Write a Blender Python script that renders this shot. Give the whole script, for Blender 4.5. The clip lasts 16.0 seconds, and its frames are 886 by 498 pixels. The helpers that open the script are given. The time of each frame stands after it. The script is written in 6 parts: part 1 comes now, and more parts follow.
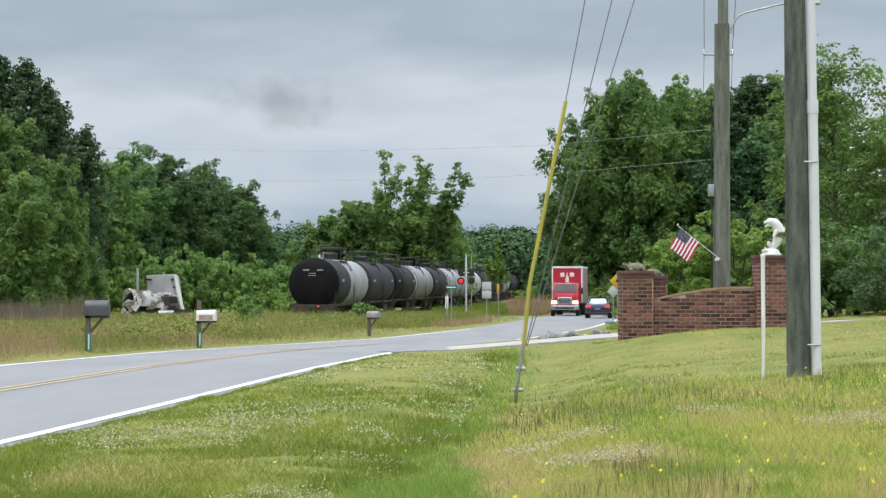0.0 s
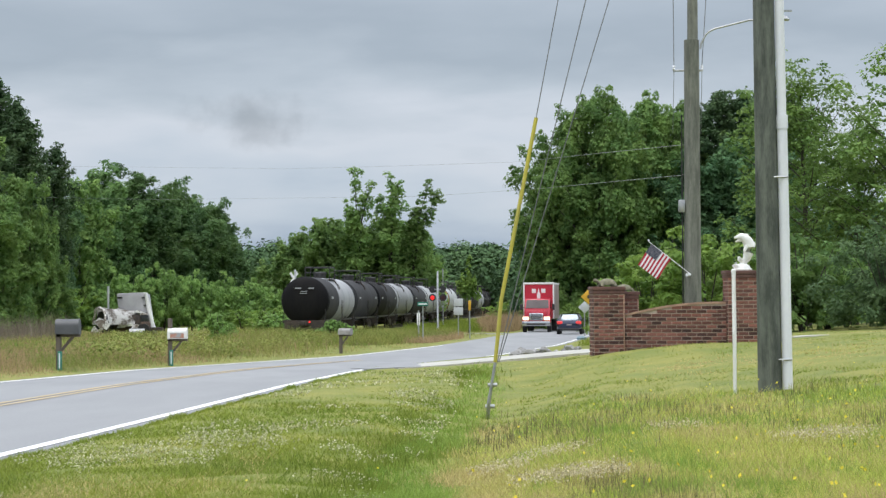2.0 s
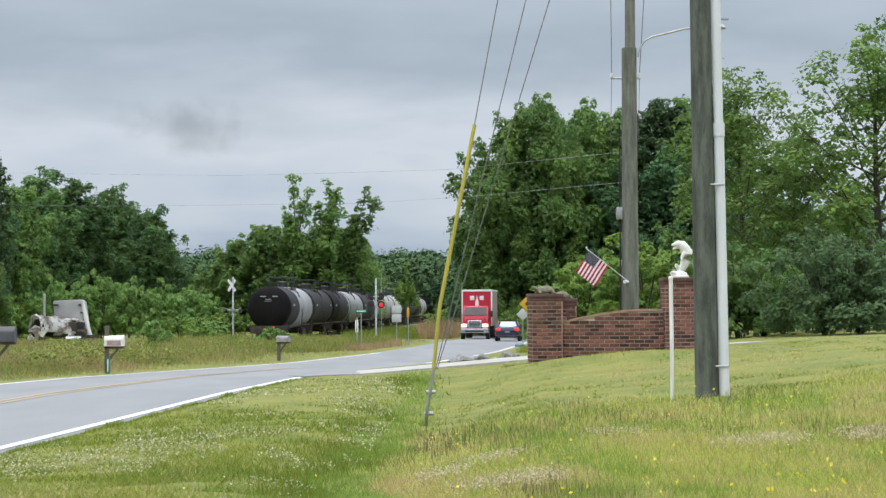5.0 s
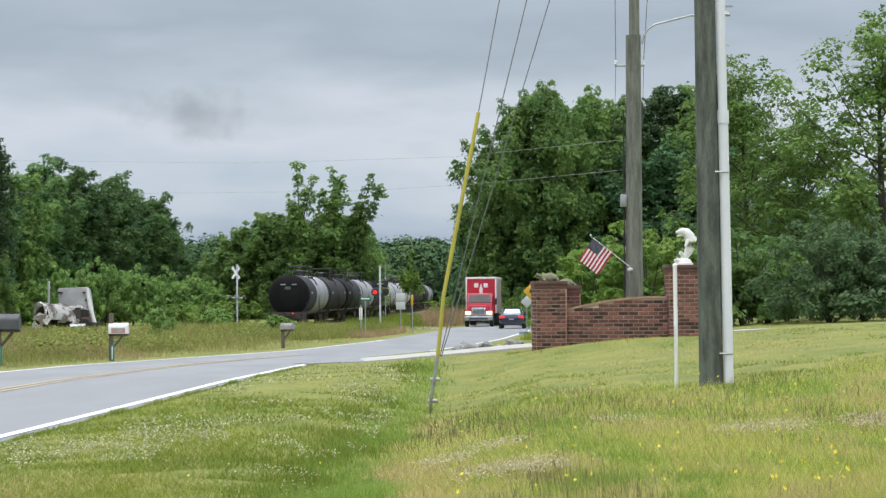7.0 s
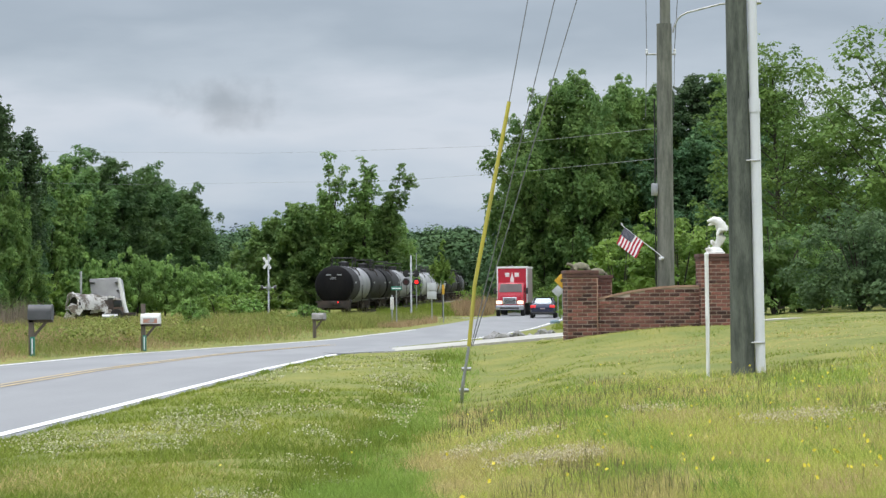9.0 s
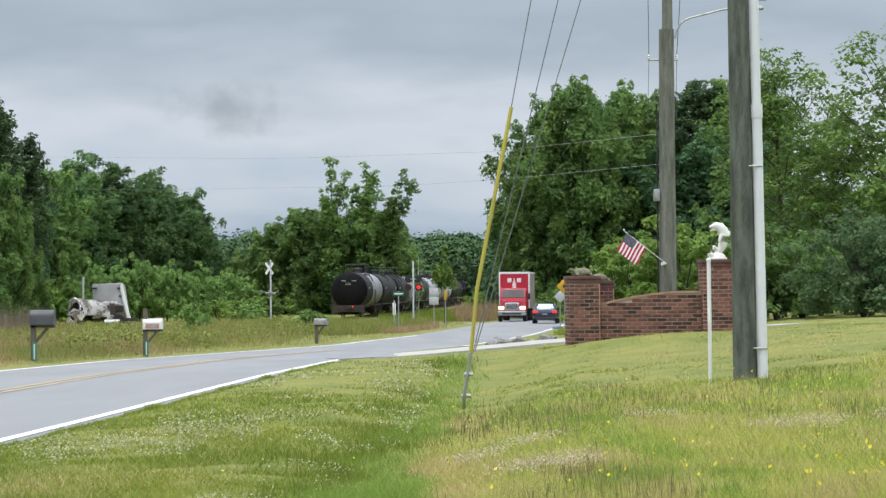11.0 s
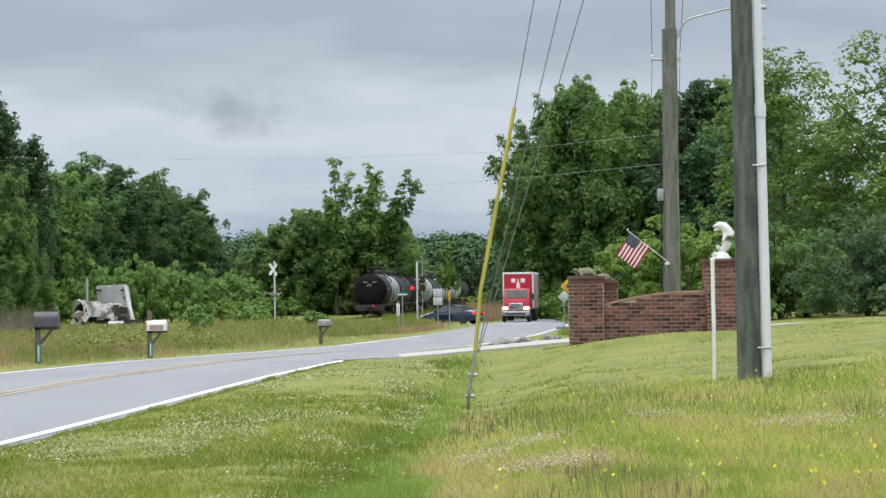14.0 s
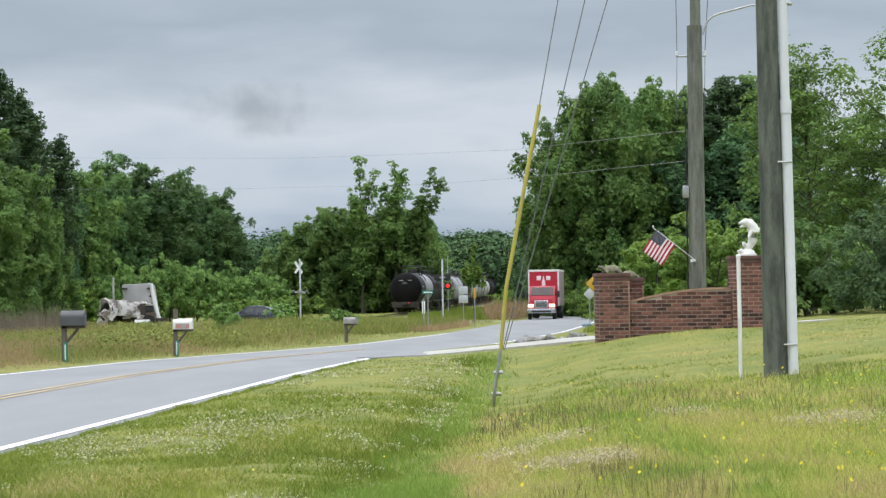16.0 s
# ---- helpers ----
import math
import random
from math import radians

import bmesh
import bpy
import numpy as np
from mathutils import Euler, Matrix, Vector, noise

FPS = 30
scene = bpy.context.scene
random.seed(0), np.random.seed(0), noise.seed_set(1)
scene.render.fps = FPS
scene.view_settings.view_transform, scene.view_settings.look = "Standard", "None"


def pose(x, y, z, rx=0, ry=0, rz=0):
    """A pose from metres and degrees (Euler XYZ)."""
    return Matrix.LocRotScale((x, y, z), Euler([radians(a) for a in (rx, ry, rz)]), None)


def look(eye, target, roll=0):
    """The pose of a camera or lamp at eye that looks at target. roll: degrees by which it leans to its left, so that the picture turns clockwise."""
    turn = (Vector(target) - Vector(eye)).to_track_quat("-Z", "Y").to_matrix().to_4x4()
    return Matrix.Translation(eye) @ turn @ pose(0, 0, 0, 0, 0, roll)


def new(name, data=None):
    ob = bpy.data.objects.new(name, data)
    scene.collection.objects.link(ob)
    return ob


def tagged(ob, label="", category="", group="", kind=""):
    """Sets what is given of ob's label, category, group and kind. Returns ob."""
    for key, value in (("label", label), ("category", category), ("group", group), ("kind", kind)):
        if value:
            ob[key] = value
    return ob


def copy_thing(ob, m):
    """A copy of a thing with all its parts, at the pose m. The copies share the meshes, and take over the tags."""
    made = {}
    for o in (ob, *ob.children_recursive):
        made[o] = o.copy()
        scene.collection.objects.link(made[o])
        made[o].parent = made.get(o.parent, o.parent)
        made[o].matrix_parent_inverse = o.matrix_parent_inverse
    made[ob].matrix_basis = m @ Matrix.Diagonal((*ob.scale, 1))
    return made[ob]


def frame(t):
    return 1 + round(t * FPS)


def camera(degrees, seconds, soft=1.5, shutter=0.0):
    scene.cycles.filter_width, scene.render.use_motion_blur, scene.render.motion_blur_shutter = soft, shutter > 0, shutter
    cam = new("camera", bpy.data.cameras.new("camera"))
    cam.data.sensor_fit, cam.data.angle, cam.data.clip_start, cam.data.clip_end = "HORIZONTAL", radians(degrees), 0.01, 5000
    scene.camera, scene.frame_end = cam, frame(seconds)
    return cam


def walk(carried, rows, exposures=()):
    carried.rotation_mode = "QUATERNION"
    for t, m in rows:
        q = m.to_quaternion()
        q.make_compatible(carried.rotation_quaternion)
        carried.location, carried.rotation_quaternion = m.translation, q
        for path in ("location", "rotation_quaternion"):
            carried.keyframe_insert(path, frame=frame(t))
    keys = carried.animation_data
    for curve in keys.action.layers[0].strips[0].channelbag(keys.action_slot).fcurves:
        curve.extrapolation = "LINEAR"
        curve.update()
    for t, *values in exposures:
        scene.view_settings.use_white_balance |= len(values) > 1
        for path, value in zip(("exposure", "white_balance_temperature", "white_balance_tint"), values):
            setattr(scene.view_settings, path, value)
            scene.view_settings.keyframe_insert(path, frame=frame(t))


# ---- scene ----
cam = camera(25.6, 16.0, soft=1.4)
EYE = Vector((0.0, 0.0, 1.6))
# seconds, turn to the left, tilt upwards, lean to the left, in degrees
WALK = (
    (0.0, -0.000, 1.013, 0.000),
    (0.5, -0.477, 1.113, -0.022),
    (1.0, -0.709, 1.306, -0.126),
    (1.5, -0.747, 1.453, -0.206),
    (2.0, -0.844, 1.501, -0.300),
    (2.5, -1.024, 1.484, -0.309),
    (3.0, -1.385, 1.530, -0.380),
    (3.5, -1.774, 1.602, -0.405),
    (4.0, -2.212, 1.684, -0.398),
    (4.2, -2.383, 1.712, -0.413),
    (6.5, -2.761, 1.490, -0.296),
    (7.0, -2.535, 1.332, -0.352),
    (7.5, -2.281, 1.171, -0.355),
    (8.0, -2.025, 1.063, -0.419),
    (8.5, -1.787, 1.005, -0.493),
    (9.0, -1.623, 1.032, -0.484),
    (11.5, -1.549, 1.205, -0.471),
    (12.0, -1.528, 1.169, -0.543),
    (12.5, -1.482, 1.156, -0.589),
    (13.0, -1.449, 1.177, -0.610),
    (13.5, -1.446, 1.195, -0.684),
    (14.0, -1.451, 1.210, -0.660),
    (14.5, -1.429, 1.194, -0.699),
    (15.0, -1.296, 1.165, -0.679),
    (15.5, -1.030, 1.155, -0.760),
    (16.0, -0.708, 1.153, -0.826),
)


def turned(yaw, tilt, lean):
    a, b = radians(yaw), radians(tilt)
    way = Vector((-math.sin(a) * math.cos(b), math.cos(a) * math.cos(b), math.sin(b)))
    return look(EYE, EYE + 50 * way, lean)


walk(cam, [(t, turned(a, b, c)) for t, a, b, c in WALK], exposures=((0, -0.3), (16, -0.3)))


# ---- sky and sun: a bright overcast day ----
def build_sky():
    world = bpy.data.worlds.new("overcast_sky")
    scene.world = world
    world.use_nodes = True
    nt = world.node_tree
    nt.nodes.clear()
    n, ln = nt.nodes.new, nt.links.new
    out, bg = n("ShaderNodeOutputWorld"), n("ShaderNodeBackground")
    sky = n("ShaderNodeTexSky")
    sky.sky_type, sky.sun_disc = "NISHITA", False
    sky.sun_elevation, sky.sun_rotation = radians(58), radians(200)
    tc = n("ShaderNodeTexCoord")
    sep = n("ShaderNodeSeparateXYZ")
    ln(tc.outputs["Generated"], sep.inputs[0])
    stretch = n("ShaderNodeMapping")
    stretch.inputs["Scale"].default_value = (9, 9, 34)
    ln(tc.outputs["Generated"], stretch.inputs[0])
    big = n("ShaderNodeTexNoise")
    big.inputs["Scale"].default_value, big.inputs["Detail"].default_value = 1.0, 5.0
    big.inputs["Roughness"].default_value = 0.48
    ln(stretch.outputs[0], big.inputs["Vector"])
    wob = n("ShaderNodeMath")
    wob.operation = "MULTIPLY_ADD"
    wob.inputs[1].default_value, wob.inputs[2].default_value = 0.10, -0.048
    ln(big.outputs["Fac"], wob.inputs[0])
    high = n("ShaderNodeMath")
    high.operation = "ADD"
    ln(sep.outputs["Z"], high.inputs[0])
    ln(wob.outputs[0], high.inputs[1])
    ramp = n("ShaderNodeValToRGB")
    ln(high.outputs[0], ramp.inputs[0])
    els = ramp.color_ramp.elements
    stops = ((0.0, (0.326, 0.420, 0.549)), (0.03, (0.403, 0.500, 0.644)), (0.055, (0.595, 0.680, 0.791)), (0.085, (0.730, 0.785, 0.876)),
             (0.108, (0.576, 0.650, 0.738)), (0.135, (0.451, 0.525, 0.612)), (0.30, (0.864, 0.940, 1.050)), (1.0, (0.960, 1.000, 1.050)))
    els[0].position, els[0].color = stops[0][0], (*stops[0][1], 1)
    els[1].position, els[1].color = stops[-1][0], (*stops[-1][1], 1)
    for p, c in stops[1:-1]:
        els.new(p).color = (*c, 1)
    # the sky overhead is about three times as bright as at the horizon
    lift = n("ShaderNodeMapRange")
    lift.inputs["From Min"].default_value, lift.inputs["From Max"].default_value = 0.16, 0.9
    lift.inputs["To Min"].default_value, lift.inputs["To Max"].default_value = 1.0, 2.9
    ln(sep.outputs["Z"], lift.inputs["Value"])
    scale = n("ShaderNodeVectorMath")
    scale.operation = "SCALE"
    ln(ramp.outputs[0], scale.inputs[0])
    # one darker, ragged scrap of cloud low in the north
    off = n("ShaderNodeVectorMath")
    off.operation = "SUBTRACT"
    off.inputs[1].default_value = (-0.0822, 0.9922, 0.0925)
    ln(tc.outputs["Generated"], off.inputs[0])
    squash = n("ShaderNodeVectorMath")
    squash.operation = "MULTIPLY"
    squash.inputs[1].default_value = (1.0, 1.0, 1.9)
    ln(off.outputs[0], squash.inputs[0])
    far = n("ShaderNodeVectorMath")
    far.operation = "LENGTH"
    ln(squash.outputs[0], far.inputs[0])
    rag_noise = n("ShaderNodeTexNoise")
    rag_noise.inputs["Scale"].default_value, rag_noise.inputs["Detail"].default_value = 55.0, 4.0
    ln(tc.outputs["Generated"], rag_noise.inputs["Vector"])
    rag = n("ShaderNodeMath")
    rag.operation = "MULTIPLY_ADD"
    rag.inputs[1].default_value = 0.05
    ln(rag_noise.outputs["Fac"], rag.inputs[0])
    ln(far.outputs["Value"], rag.inputs[2])
    scrap = n("ShaderNodeMapRange")
    scrap.interpolation_type = "SMOOTHSTEP"
    scrap.inputs["From Min"].default_value, scrap.inputs["From Max"].default_value = 0.030, 0.060
    scrap.inputs["To Min"].default_value, scrap.inputs["To Max"].default_value = 0.72, 1.0
    ln(rag.outputs[0], scrap.inputs["Value"])
    gain = n("ShaderNodeMath")
    gain.operation = "MULTIPLY"
    ln(lift.outputs[0], gain.inputs[0])
    ln(scrap.outputs[0], gain.inputs[1])
    ln(gain.outputs[0], scale.inputs["Scale"])
    thin = n("ShaderNodeVectorMath")
    thin.operation = "SCALE"
    thin.inputs["Scale"].default_value = 0.012
    ln(sky.outputs[0], thin.inputs[0])
    both = n("ShaderNodeVectorMath")
    ln(scale.outputs[0], both.inputs[0])
    ln(thin.outputs[0], both.inputs[1])
    ln(both.outputs[0], bg.inputs["Color"])
    bg.inputs["Strength"].default_value = 1.0
    ln(bg.outputs[0], out.inputs[0])


build_sky()
sun = new("sun", bpy.data.lights.new("sun", "SUN"))
sun.data.energy, sun.data.angle, sun.data.color = 1.5, radians(25), (1.0, 0.96, 0.9)
sun.matrix_basis = look((0, 0, 40), (6, 14, 0))


# ---- materials ----
def mat(name, color, other=None, scale=6.0, rough=0.7, metal=0.0, bump=0.0, fine=60.0, island=0.0, through_light=0.0, glow=0.0,
        random_tint=0.0, stretch=(1, 1, 1), spread=(0.35, 0.65), coat=0.0, spec=0.5):
    m = bpy.data.materials.new(name)
    m.use_nodes = True
    nt = m.node_tree
    n, ln = nt.nodes.new, nt.links.new
    p = nt.nodes["Principled BSDF"]
    p.inputs["Roughness"].default_value, p.inputs["Metallic"].default_value = rough, metal
    p.inputs["Coat Weight"].default_value, p.inputs["Specular IOR Level"].default_value = coat, spec
    if other is None:
        other = tuple(0.8 * c for c in color)
    tc, mp = n("ShaderNodeTexCoord"), n("ShaderNodeMapping")
    mp.inputs["Scale"].default_value = stretch
    ln(tc.outputs["Object"], mp.inputs[0])
    a, b = n("ShaderNodeTexNoise"), n("ShaderNodeTexNoise")
    a.inputs["Scale"].default_value, a.inputs["Detail"].default_value = scale, 4
    b.inputs["Scale"].default_value, b.inputs["Detail"].default_value = fine, 3
    ln(mp.outputs[0], a.inputs["Vector"])
    ln(mp.outputs[0], b.inputs["Vector"])
    add = n("ShaderNodeMath")
    add.operation = "MULTIPLY_ADD"
    add.inputs[1].default_value = 0.35
    ln(b.outputs["Fac"], add.inputs[0])
    ln(a.outputs["Fac"], add.inputs[2])
    rng = n("ShaderNodeMapRange")
    rng.inputs["From Min"].default_value, rng.inputs["From Max"].default_value = spread[0] + 0.17, spread[1] + 0.17
    ln(add.outputs[0], rng.inputs["Value"])
    mix = n("ShaderNodeMix")
    mix.data_type = "RGBA"
    mix.inputs[6].default_value, mix.inputs[7].default_value = (*color, 1), (*other, 1)
    ln(rng.outputs[0], mix.inputs[0])
    col = mix.outputs[2]
    for amount, node, socket in ((island, "ShaderNodeNewGeometry", "Random Per Island"), (random_tint, "ShaderNodeObjectInfo", "Random")):
        if amount:
            src, mr, hs = n(node), n("ShaderNodeMapRange"), n("ShaderNodeHueSaturation")
            mr.inputs["To Min"].default_value, mr.inputs["To Max"].default_value = 1 - amount, 1 + amount
            ln(src.outputs[socket], mr.inputs["Value"])
            ln(mr.outputs[0], hs.inputs["Value"])
            ln(col, hs.inputs["Color"])
            col = hs.outputs[0]
    ln(col, p.inputs["Base Color"])
    if bump:
        bp = n("ShaderNodeBump")
        bp.inputs["Strength"].default_value, bp.inputs["Distance"].default_value = bump, 0.02
        ln(add.outputs[0], bp.inputs["Height"])
        ln(bp.outputs[0], p.inputs["Normal"])
    if glow:
        ln(col, p.inputs["Emission Color"])
        p.inputs["Emission Strength"].default_value = glow
    if through_light:
        tr, ms = n("ShaderNodeBsdfTranslucent"), n("ShaderNodeMixShader")
        ln(col, tr.inputs["Color"])
        ms.inputs[0].default_value = through_light
        ln(p.outputs[0], ms.inputs[1])
        ln(tr.outputs[0], ms.inputs[2])
        ln(ms.outputs[0], nt.nodes["Material Output"].inputs["Surface"])
    return m


def ground_material():
    m = mat("meadow_soil_and_turf", (0.122, 0.150, 0.022), (0.200, 0.196, 0.036), scale=0.9, rough=0.95, bump=0.6, fine=14)
    return m


LEAF_DECID = mat("broadleaf_foliage", (0.118, 0.218, 0.072), (0.222, 0.335, 0.098), scale=0.35, rough=0.55, island=0.1, through_light=0.5, random_tint=0.18, fine=3, spec=0.12)
# the extra blue in this green imitates haze over the woods
LEAF_DARK = mat("hazy_deep_green_foliage", (0.080, 0.168, 0.086), (0.132, 0.236, 0.102), scale=0.3, rough=0.55, island=0.1, through_light=0.48, random_tint=0.18, fine=3, spec=0.12)
LEAF_LIGHT = mat("fresh_green_foliage", (0.125, 0.222, 0.046), (0.225, 0.33, 0.072), scale=0.5, rough=0.5, island=0.1, through_light=0.45, random_tint=0.15, fine=3, spec=0.12)
LEAF_WOOD = mat("woodland_foliage", (0.094, 0.185, 0.078), (0.165, 0.270, 0.095), scale=0.22, rough=0.55, island=0.1, through_light=0.48, random_tint=0.25, fine=3, spec=0.12)
LEAF_AIRY = mat("airy_tree_foliage", (0.096, 0.178, 0.046), (0.185, 0.282, 0.072), scale=0.4, rough=0.55, island=0.15, through_light=0.35, random_tint=0.15, fine=3, spec=0.12)
LEAF_GREY = mat("grey_green_foliage", (0.088, 0.155, 0.07), (0.13, 0.20, 0.09), scale=0.5, rough=0.6, island=0.1, through_light=0.4, fine=3, spec=0.12)
NEEDLE = mat("pine_needles", (0.054, 0.102, 0.048), (0.088, 0.140, 0.060), scale=0.4, rough=0.6, island=0.2, through_light=0.3, random_tint=0.15, fine=3, spec=0.12)
FAR_LEAF = mat("distant_foliage", (0.056, 0.108, 0.05), (0.086, 0.146, 0.06), scale=0.06, rough=0.8, island=0.3, fine=0.5, spec=0.12)
BARK = mat("bark", (0.07, 0.062, 0.048), (0.04, 0.036, 0.03), scale=5, rough=0.95, bump=0.8, stretch=(3, 3, 0.6))
GROUND = ground_material()
ASPHALT = mat("pale_worn_asphalt", (0.195, 0.20, 0.21), (0.235, 0.24, 0.248), scale=0.6, rough=0.85, bump=0.25, fine=45, stretch=(1, 0.25, 1))
CONCRETE = mat("weathered_concrete", (0.42, 0.41, 0.375), (0.33, 0.32, 0.29), scale=1.2, rough=0.9, bump=0.3)
PAINT_WHITE = mat("white_road_paint", (0.80, 0.80, 0.79), (0.62, 0.62, 0.61), scale=3, rough=0.7, spread=(0.5, 0.85))
PAINT_YELLOW = mat("yellow_road_paint", (0.50, 0.36, 0.17), (0.36, 0.31, 0.22), scale=2, rough=0.75)
GRASS = mat("lawn_grass", (0.160, 0.226, 0.032), (0.245, 0.285, 0.048), scale=0.35, rough=0.6, island=0.25, through_light=0.35, fine=3, spec=0.12)
GRASS_LUSH = mat("lush_ditch_grass", (0.165, 0.275, 0.048), (0.25, 0.345, 0.075), scale=0.5, rough=0.6, island=0.3, through_light=0.4, fine=3, spec=0.12)
GRASS_DRY = mat("dry_meadow_grass", (0.52, 0.41, 0.21), (0.42, 0.38, 0.135), scale=0.5, rough=0.75, island=0.35, through_light=0.3, fine=3, spec=0.12)
GRASS_OLIVE = mat("olive_green_grass", (0.14, 0.20, 0.032), (0.20, 0.25, 0.042), scale=0.6, rough=0.6, island=0.3, through_light=0.35, fine=3, spec=0.12)
GRASS_ROUGH = mat("rough_meadow_grass", (0.35, 0.415, 0.08), (0.47, 0.47, 0.13), scale=0.7, rough=0.7, island=0.35, through_light=0.3, fine=3, spec=0.12)
WEED = mat("tall_verge_weeds", (0.15, 0.205, 0.048), (0.275, 0.275, 0.085), scale=0.25, rough=0.7, island=0.35, through_light=0.3, fine=2, spec=0.12)
STRAW = mat("straw_brown_grass", (0.40, 0.285, 0.17), (0.30, 0.225, 0.125), scale=0.3, rough=0.8, island=0.3, through_light=0.25, fine=2, spec=0.12)
POLE_WOOD = mat("weathered_grey_pole_wood", (0.135, 0.148, 0.124), (0.048, 0.056, 0.047), scale=3.0, rough=0.95, bump=0.9, fine=26, stretch=(3.0, 3.0, 0.5), spread=(0.34, 0.66))
POLE_PALE = mat("silvery_grey_pole_wood", (0.19, 0.195, 0.165), (0.09, 0.095, 0.08), scale=3.0, rough=0.95, bump=0.8, fine=26, stretch=(3.0, 3.0, 0.5), spread=(0.34, 0.66))
LEAF_YOUNG = mat("young_tree_foliage", (0.17, 0.30, 0.085), (0.26, 0.40, 0.12), scale=0.5, rough=0.5, island=0.1, through_light=0.45, random_tint=0.15, fine=3, spec=0.12)
PVC = mat("white_plastic", (0.70, 0.715, 0.75), (0.60, 0.62, 0.66), scale=1.0, rough=0.4)
STEEL = mat("galvanised_steel", (0.42, 0.43, 0.44), (0.30, 0.31, 0.32), scale=8, rough=0.45, metal=0.8)
LINE = mat("pale_weathered_cable", (0.30, 0.315, 0.32), rough=0.6)
WIRE = mat("dull_steel_wire", (0.17, 0.175, 0.18), rough=0.6, metal=0.3)
DARK_STEEL = mat("dark_rusty_steel", (0.035, 0.032, 0.03), (0.07, 0.052, 0.042), scale=3, rough=0.75, metal=0.3)
YELLOW = mat("yellow_plastic", (0.44, 0.385, 0.05), (0.36, 0.325, 0.065), scale=2, rough=0.55)
BLACK = mat("satin_black_paint_and_shade", (0.018, 0.018, 0.02), (0.032, 0.03, 0.03), scale=1.2, rough=0.5)
RUBBER = mat("black_rubber", (0.02, 0.02, 0.02), (0.03, 0.03, 0.03), scale=8, rough=0.9)
GLASS = mat("dark_window_glass", (0.025, 0.03, 0.035), (0.04, 0.045, 0.05), scale=0.5, rough=0.08)
SCREEN = mat("dusty_windscreen_glass", (0.045, 0.035, 0.038), (0.07, 0.055, 0.06), scale=0.8, rough=0.3, spec=0.15)
CHROME = mat("bright_chrome", (0.75, 0.76, 0.78), (0.6, 0.6, 0.62), scale=3, rough=0.16, metal=1.0)


# ---- mesh tools ----
def link(name, mesh, material, parent=None, label=""):
    ob = new(name, mesh)
    if material is not None and not mesh.materials:
        mesh.materials.append(material)
    if parent is not None:
        ob.parent = parent
    if label:
        ob["label"] = label
    return ob


def part(name, bm, material, parent=None, label="", smooth=True):
    mesh = bpy.data.meshes.new(name)
    bm.to_mesh(mesh)
    bm.free()
    if smooth:
        mesh.shade_smooth()
        mesh.set_sharp_from_angle(angle=radians(38))
    return link(name, mesh, material, parent, label)


def raw(name, verts, sides, material, parent=None, label="", smooth=False):
    """A mesh of separate faces, each with that many corners, from one array of corners."""
    verts = np.asarray(verts, dtype=np.float32).reshape(-1, 3)
    count = len(verts) // sides
    mesh = bpy.data.meshes.new(name)
    mesh.vertices.add(len(verts))
    mesh.vertices.foreach_set("co", verts.ravel())
    mesh.loops.add(len(verts))
    mesh.loops.foreach_set("vertex_index", np.arange(len(verts), dtype=np.int32))
    mesh.polygons.add(count)
    mesh.polygons.foreach_set("loop_start", np.arange(0, len(verts), sides, dtype=np.int32))
    mesh.update(calc_edges=True)
    return link(name, mesh, material, parent, label)


def box(bm, x0, x1, y0, y1, z0, z1, bevel=0.0):
    r = bmesh.ops.create_cube(bm, size=1.0)
    vs = r["verts"]
    bmesh.ops.transform(bm, verts=vs, matrix=Matrix.LocRotScale(((x0 + x1) / 2, (y0 + y1) / 2, (z0 + z1) / 2), None, (x1 - x0, y1 - y0, z1 - z0)))
    if bevel:
        es = list({e for v in vs for e in v.link_edges})
        bmesh.ops.bevel(bm, geom=es, offset=bevel, segments=2, affect="EDGES", profile=0.5)
    return bm


def rod(bm, a, b, r0, r1=None, seg=8):
    a, b = Vector(a), Vector(b)
    d = b - a
    m = Matrix.Translation((a + b) / 2) @ d.to_track_quat("Z", "Y").to_matrix().to_4x4()
    bmesh.ops.create_cone(bm, cap_ends=True, segments=seg, radius1=r0, radius2=r0 if r1 is None else r1, depth=d.length, matrix=m)
    return bm


def pipe(bm, pts, radii, seg=8):
    """A round tube along points, with a radius at each."""
    rings = []
    pts = [Vector(p) for p in pts]
    for i, p in enumerate(pts):
        d = (pts[min(i + 1, len(pts) - 1)] - pts[max(i - 1, 0)]).normalized()
        q = d.to_track_quat("Z", "Y")
        r = radii[i] if isinstance(radii, (list, tuple)) else radii
        rings.append([bm.verts.new(p + q @ Vector((r * math.cos(k * math.tau / seg), r * math.sin(k * math.tau / seg), 0))) for k in range(seg)])
    for a, b in zip(rings, rings[1:]):
        for k in range(seg):
            bm.faces.new((a[k], a[(k + 1) % seg], b[(k + 1) % seg], b[k]))
    bm.faces.new(list(reversed(rings[0])))
    bm.faces.new(rings[-1])
    return bm


def lathe(bm, profile, seg=24, m=Matrix()):
    """A body of revolution about z from (radius, height) pairs."""
    rings = []
    for r, z in profile:
        rings.append([bm.verts.new(m @ Vector((r * math.cos(k * math.tau / seg), r * math.sin(k * math.tau / seg), z))) for k in range(seg)])
    for a, b in zip(rings, rings[1:]):
        for k in range(seg):
            bm.faces.new((a[k], a[(k + 1) % seg], b[(k + 1) % seg], b[k]))
    bm.faces.new(list(reversed(rings[0])))
    bm.faces.new(rings[-1])
    return bm


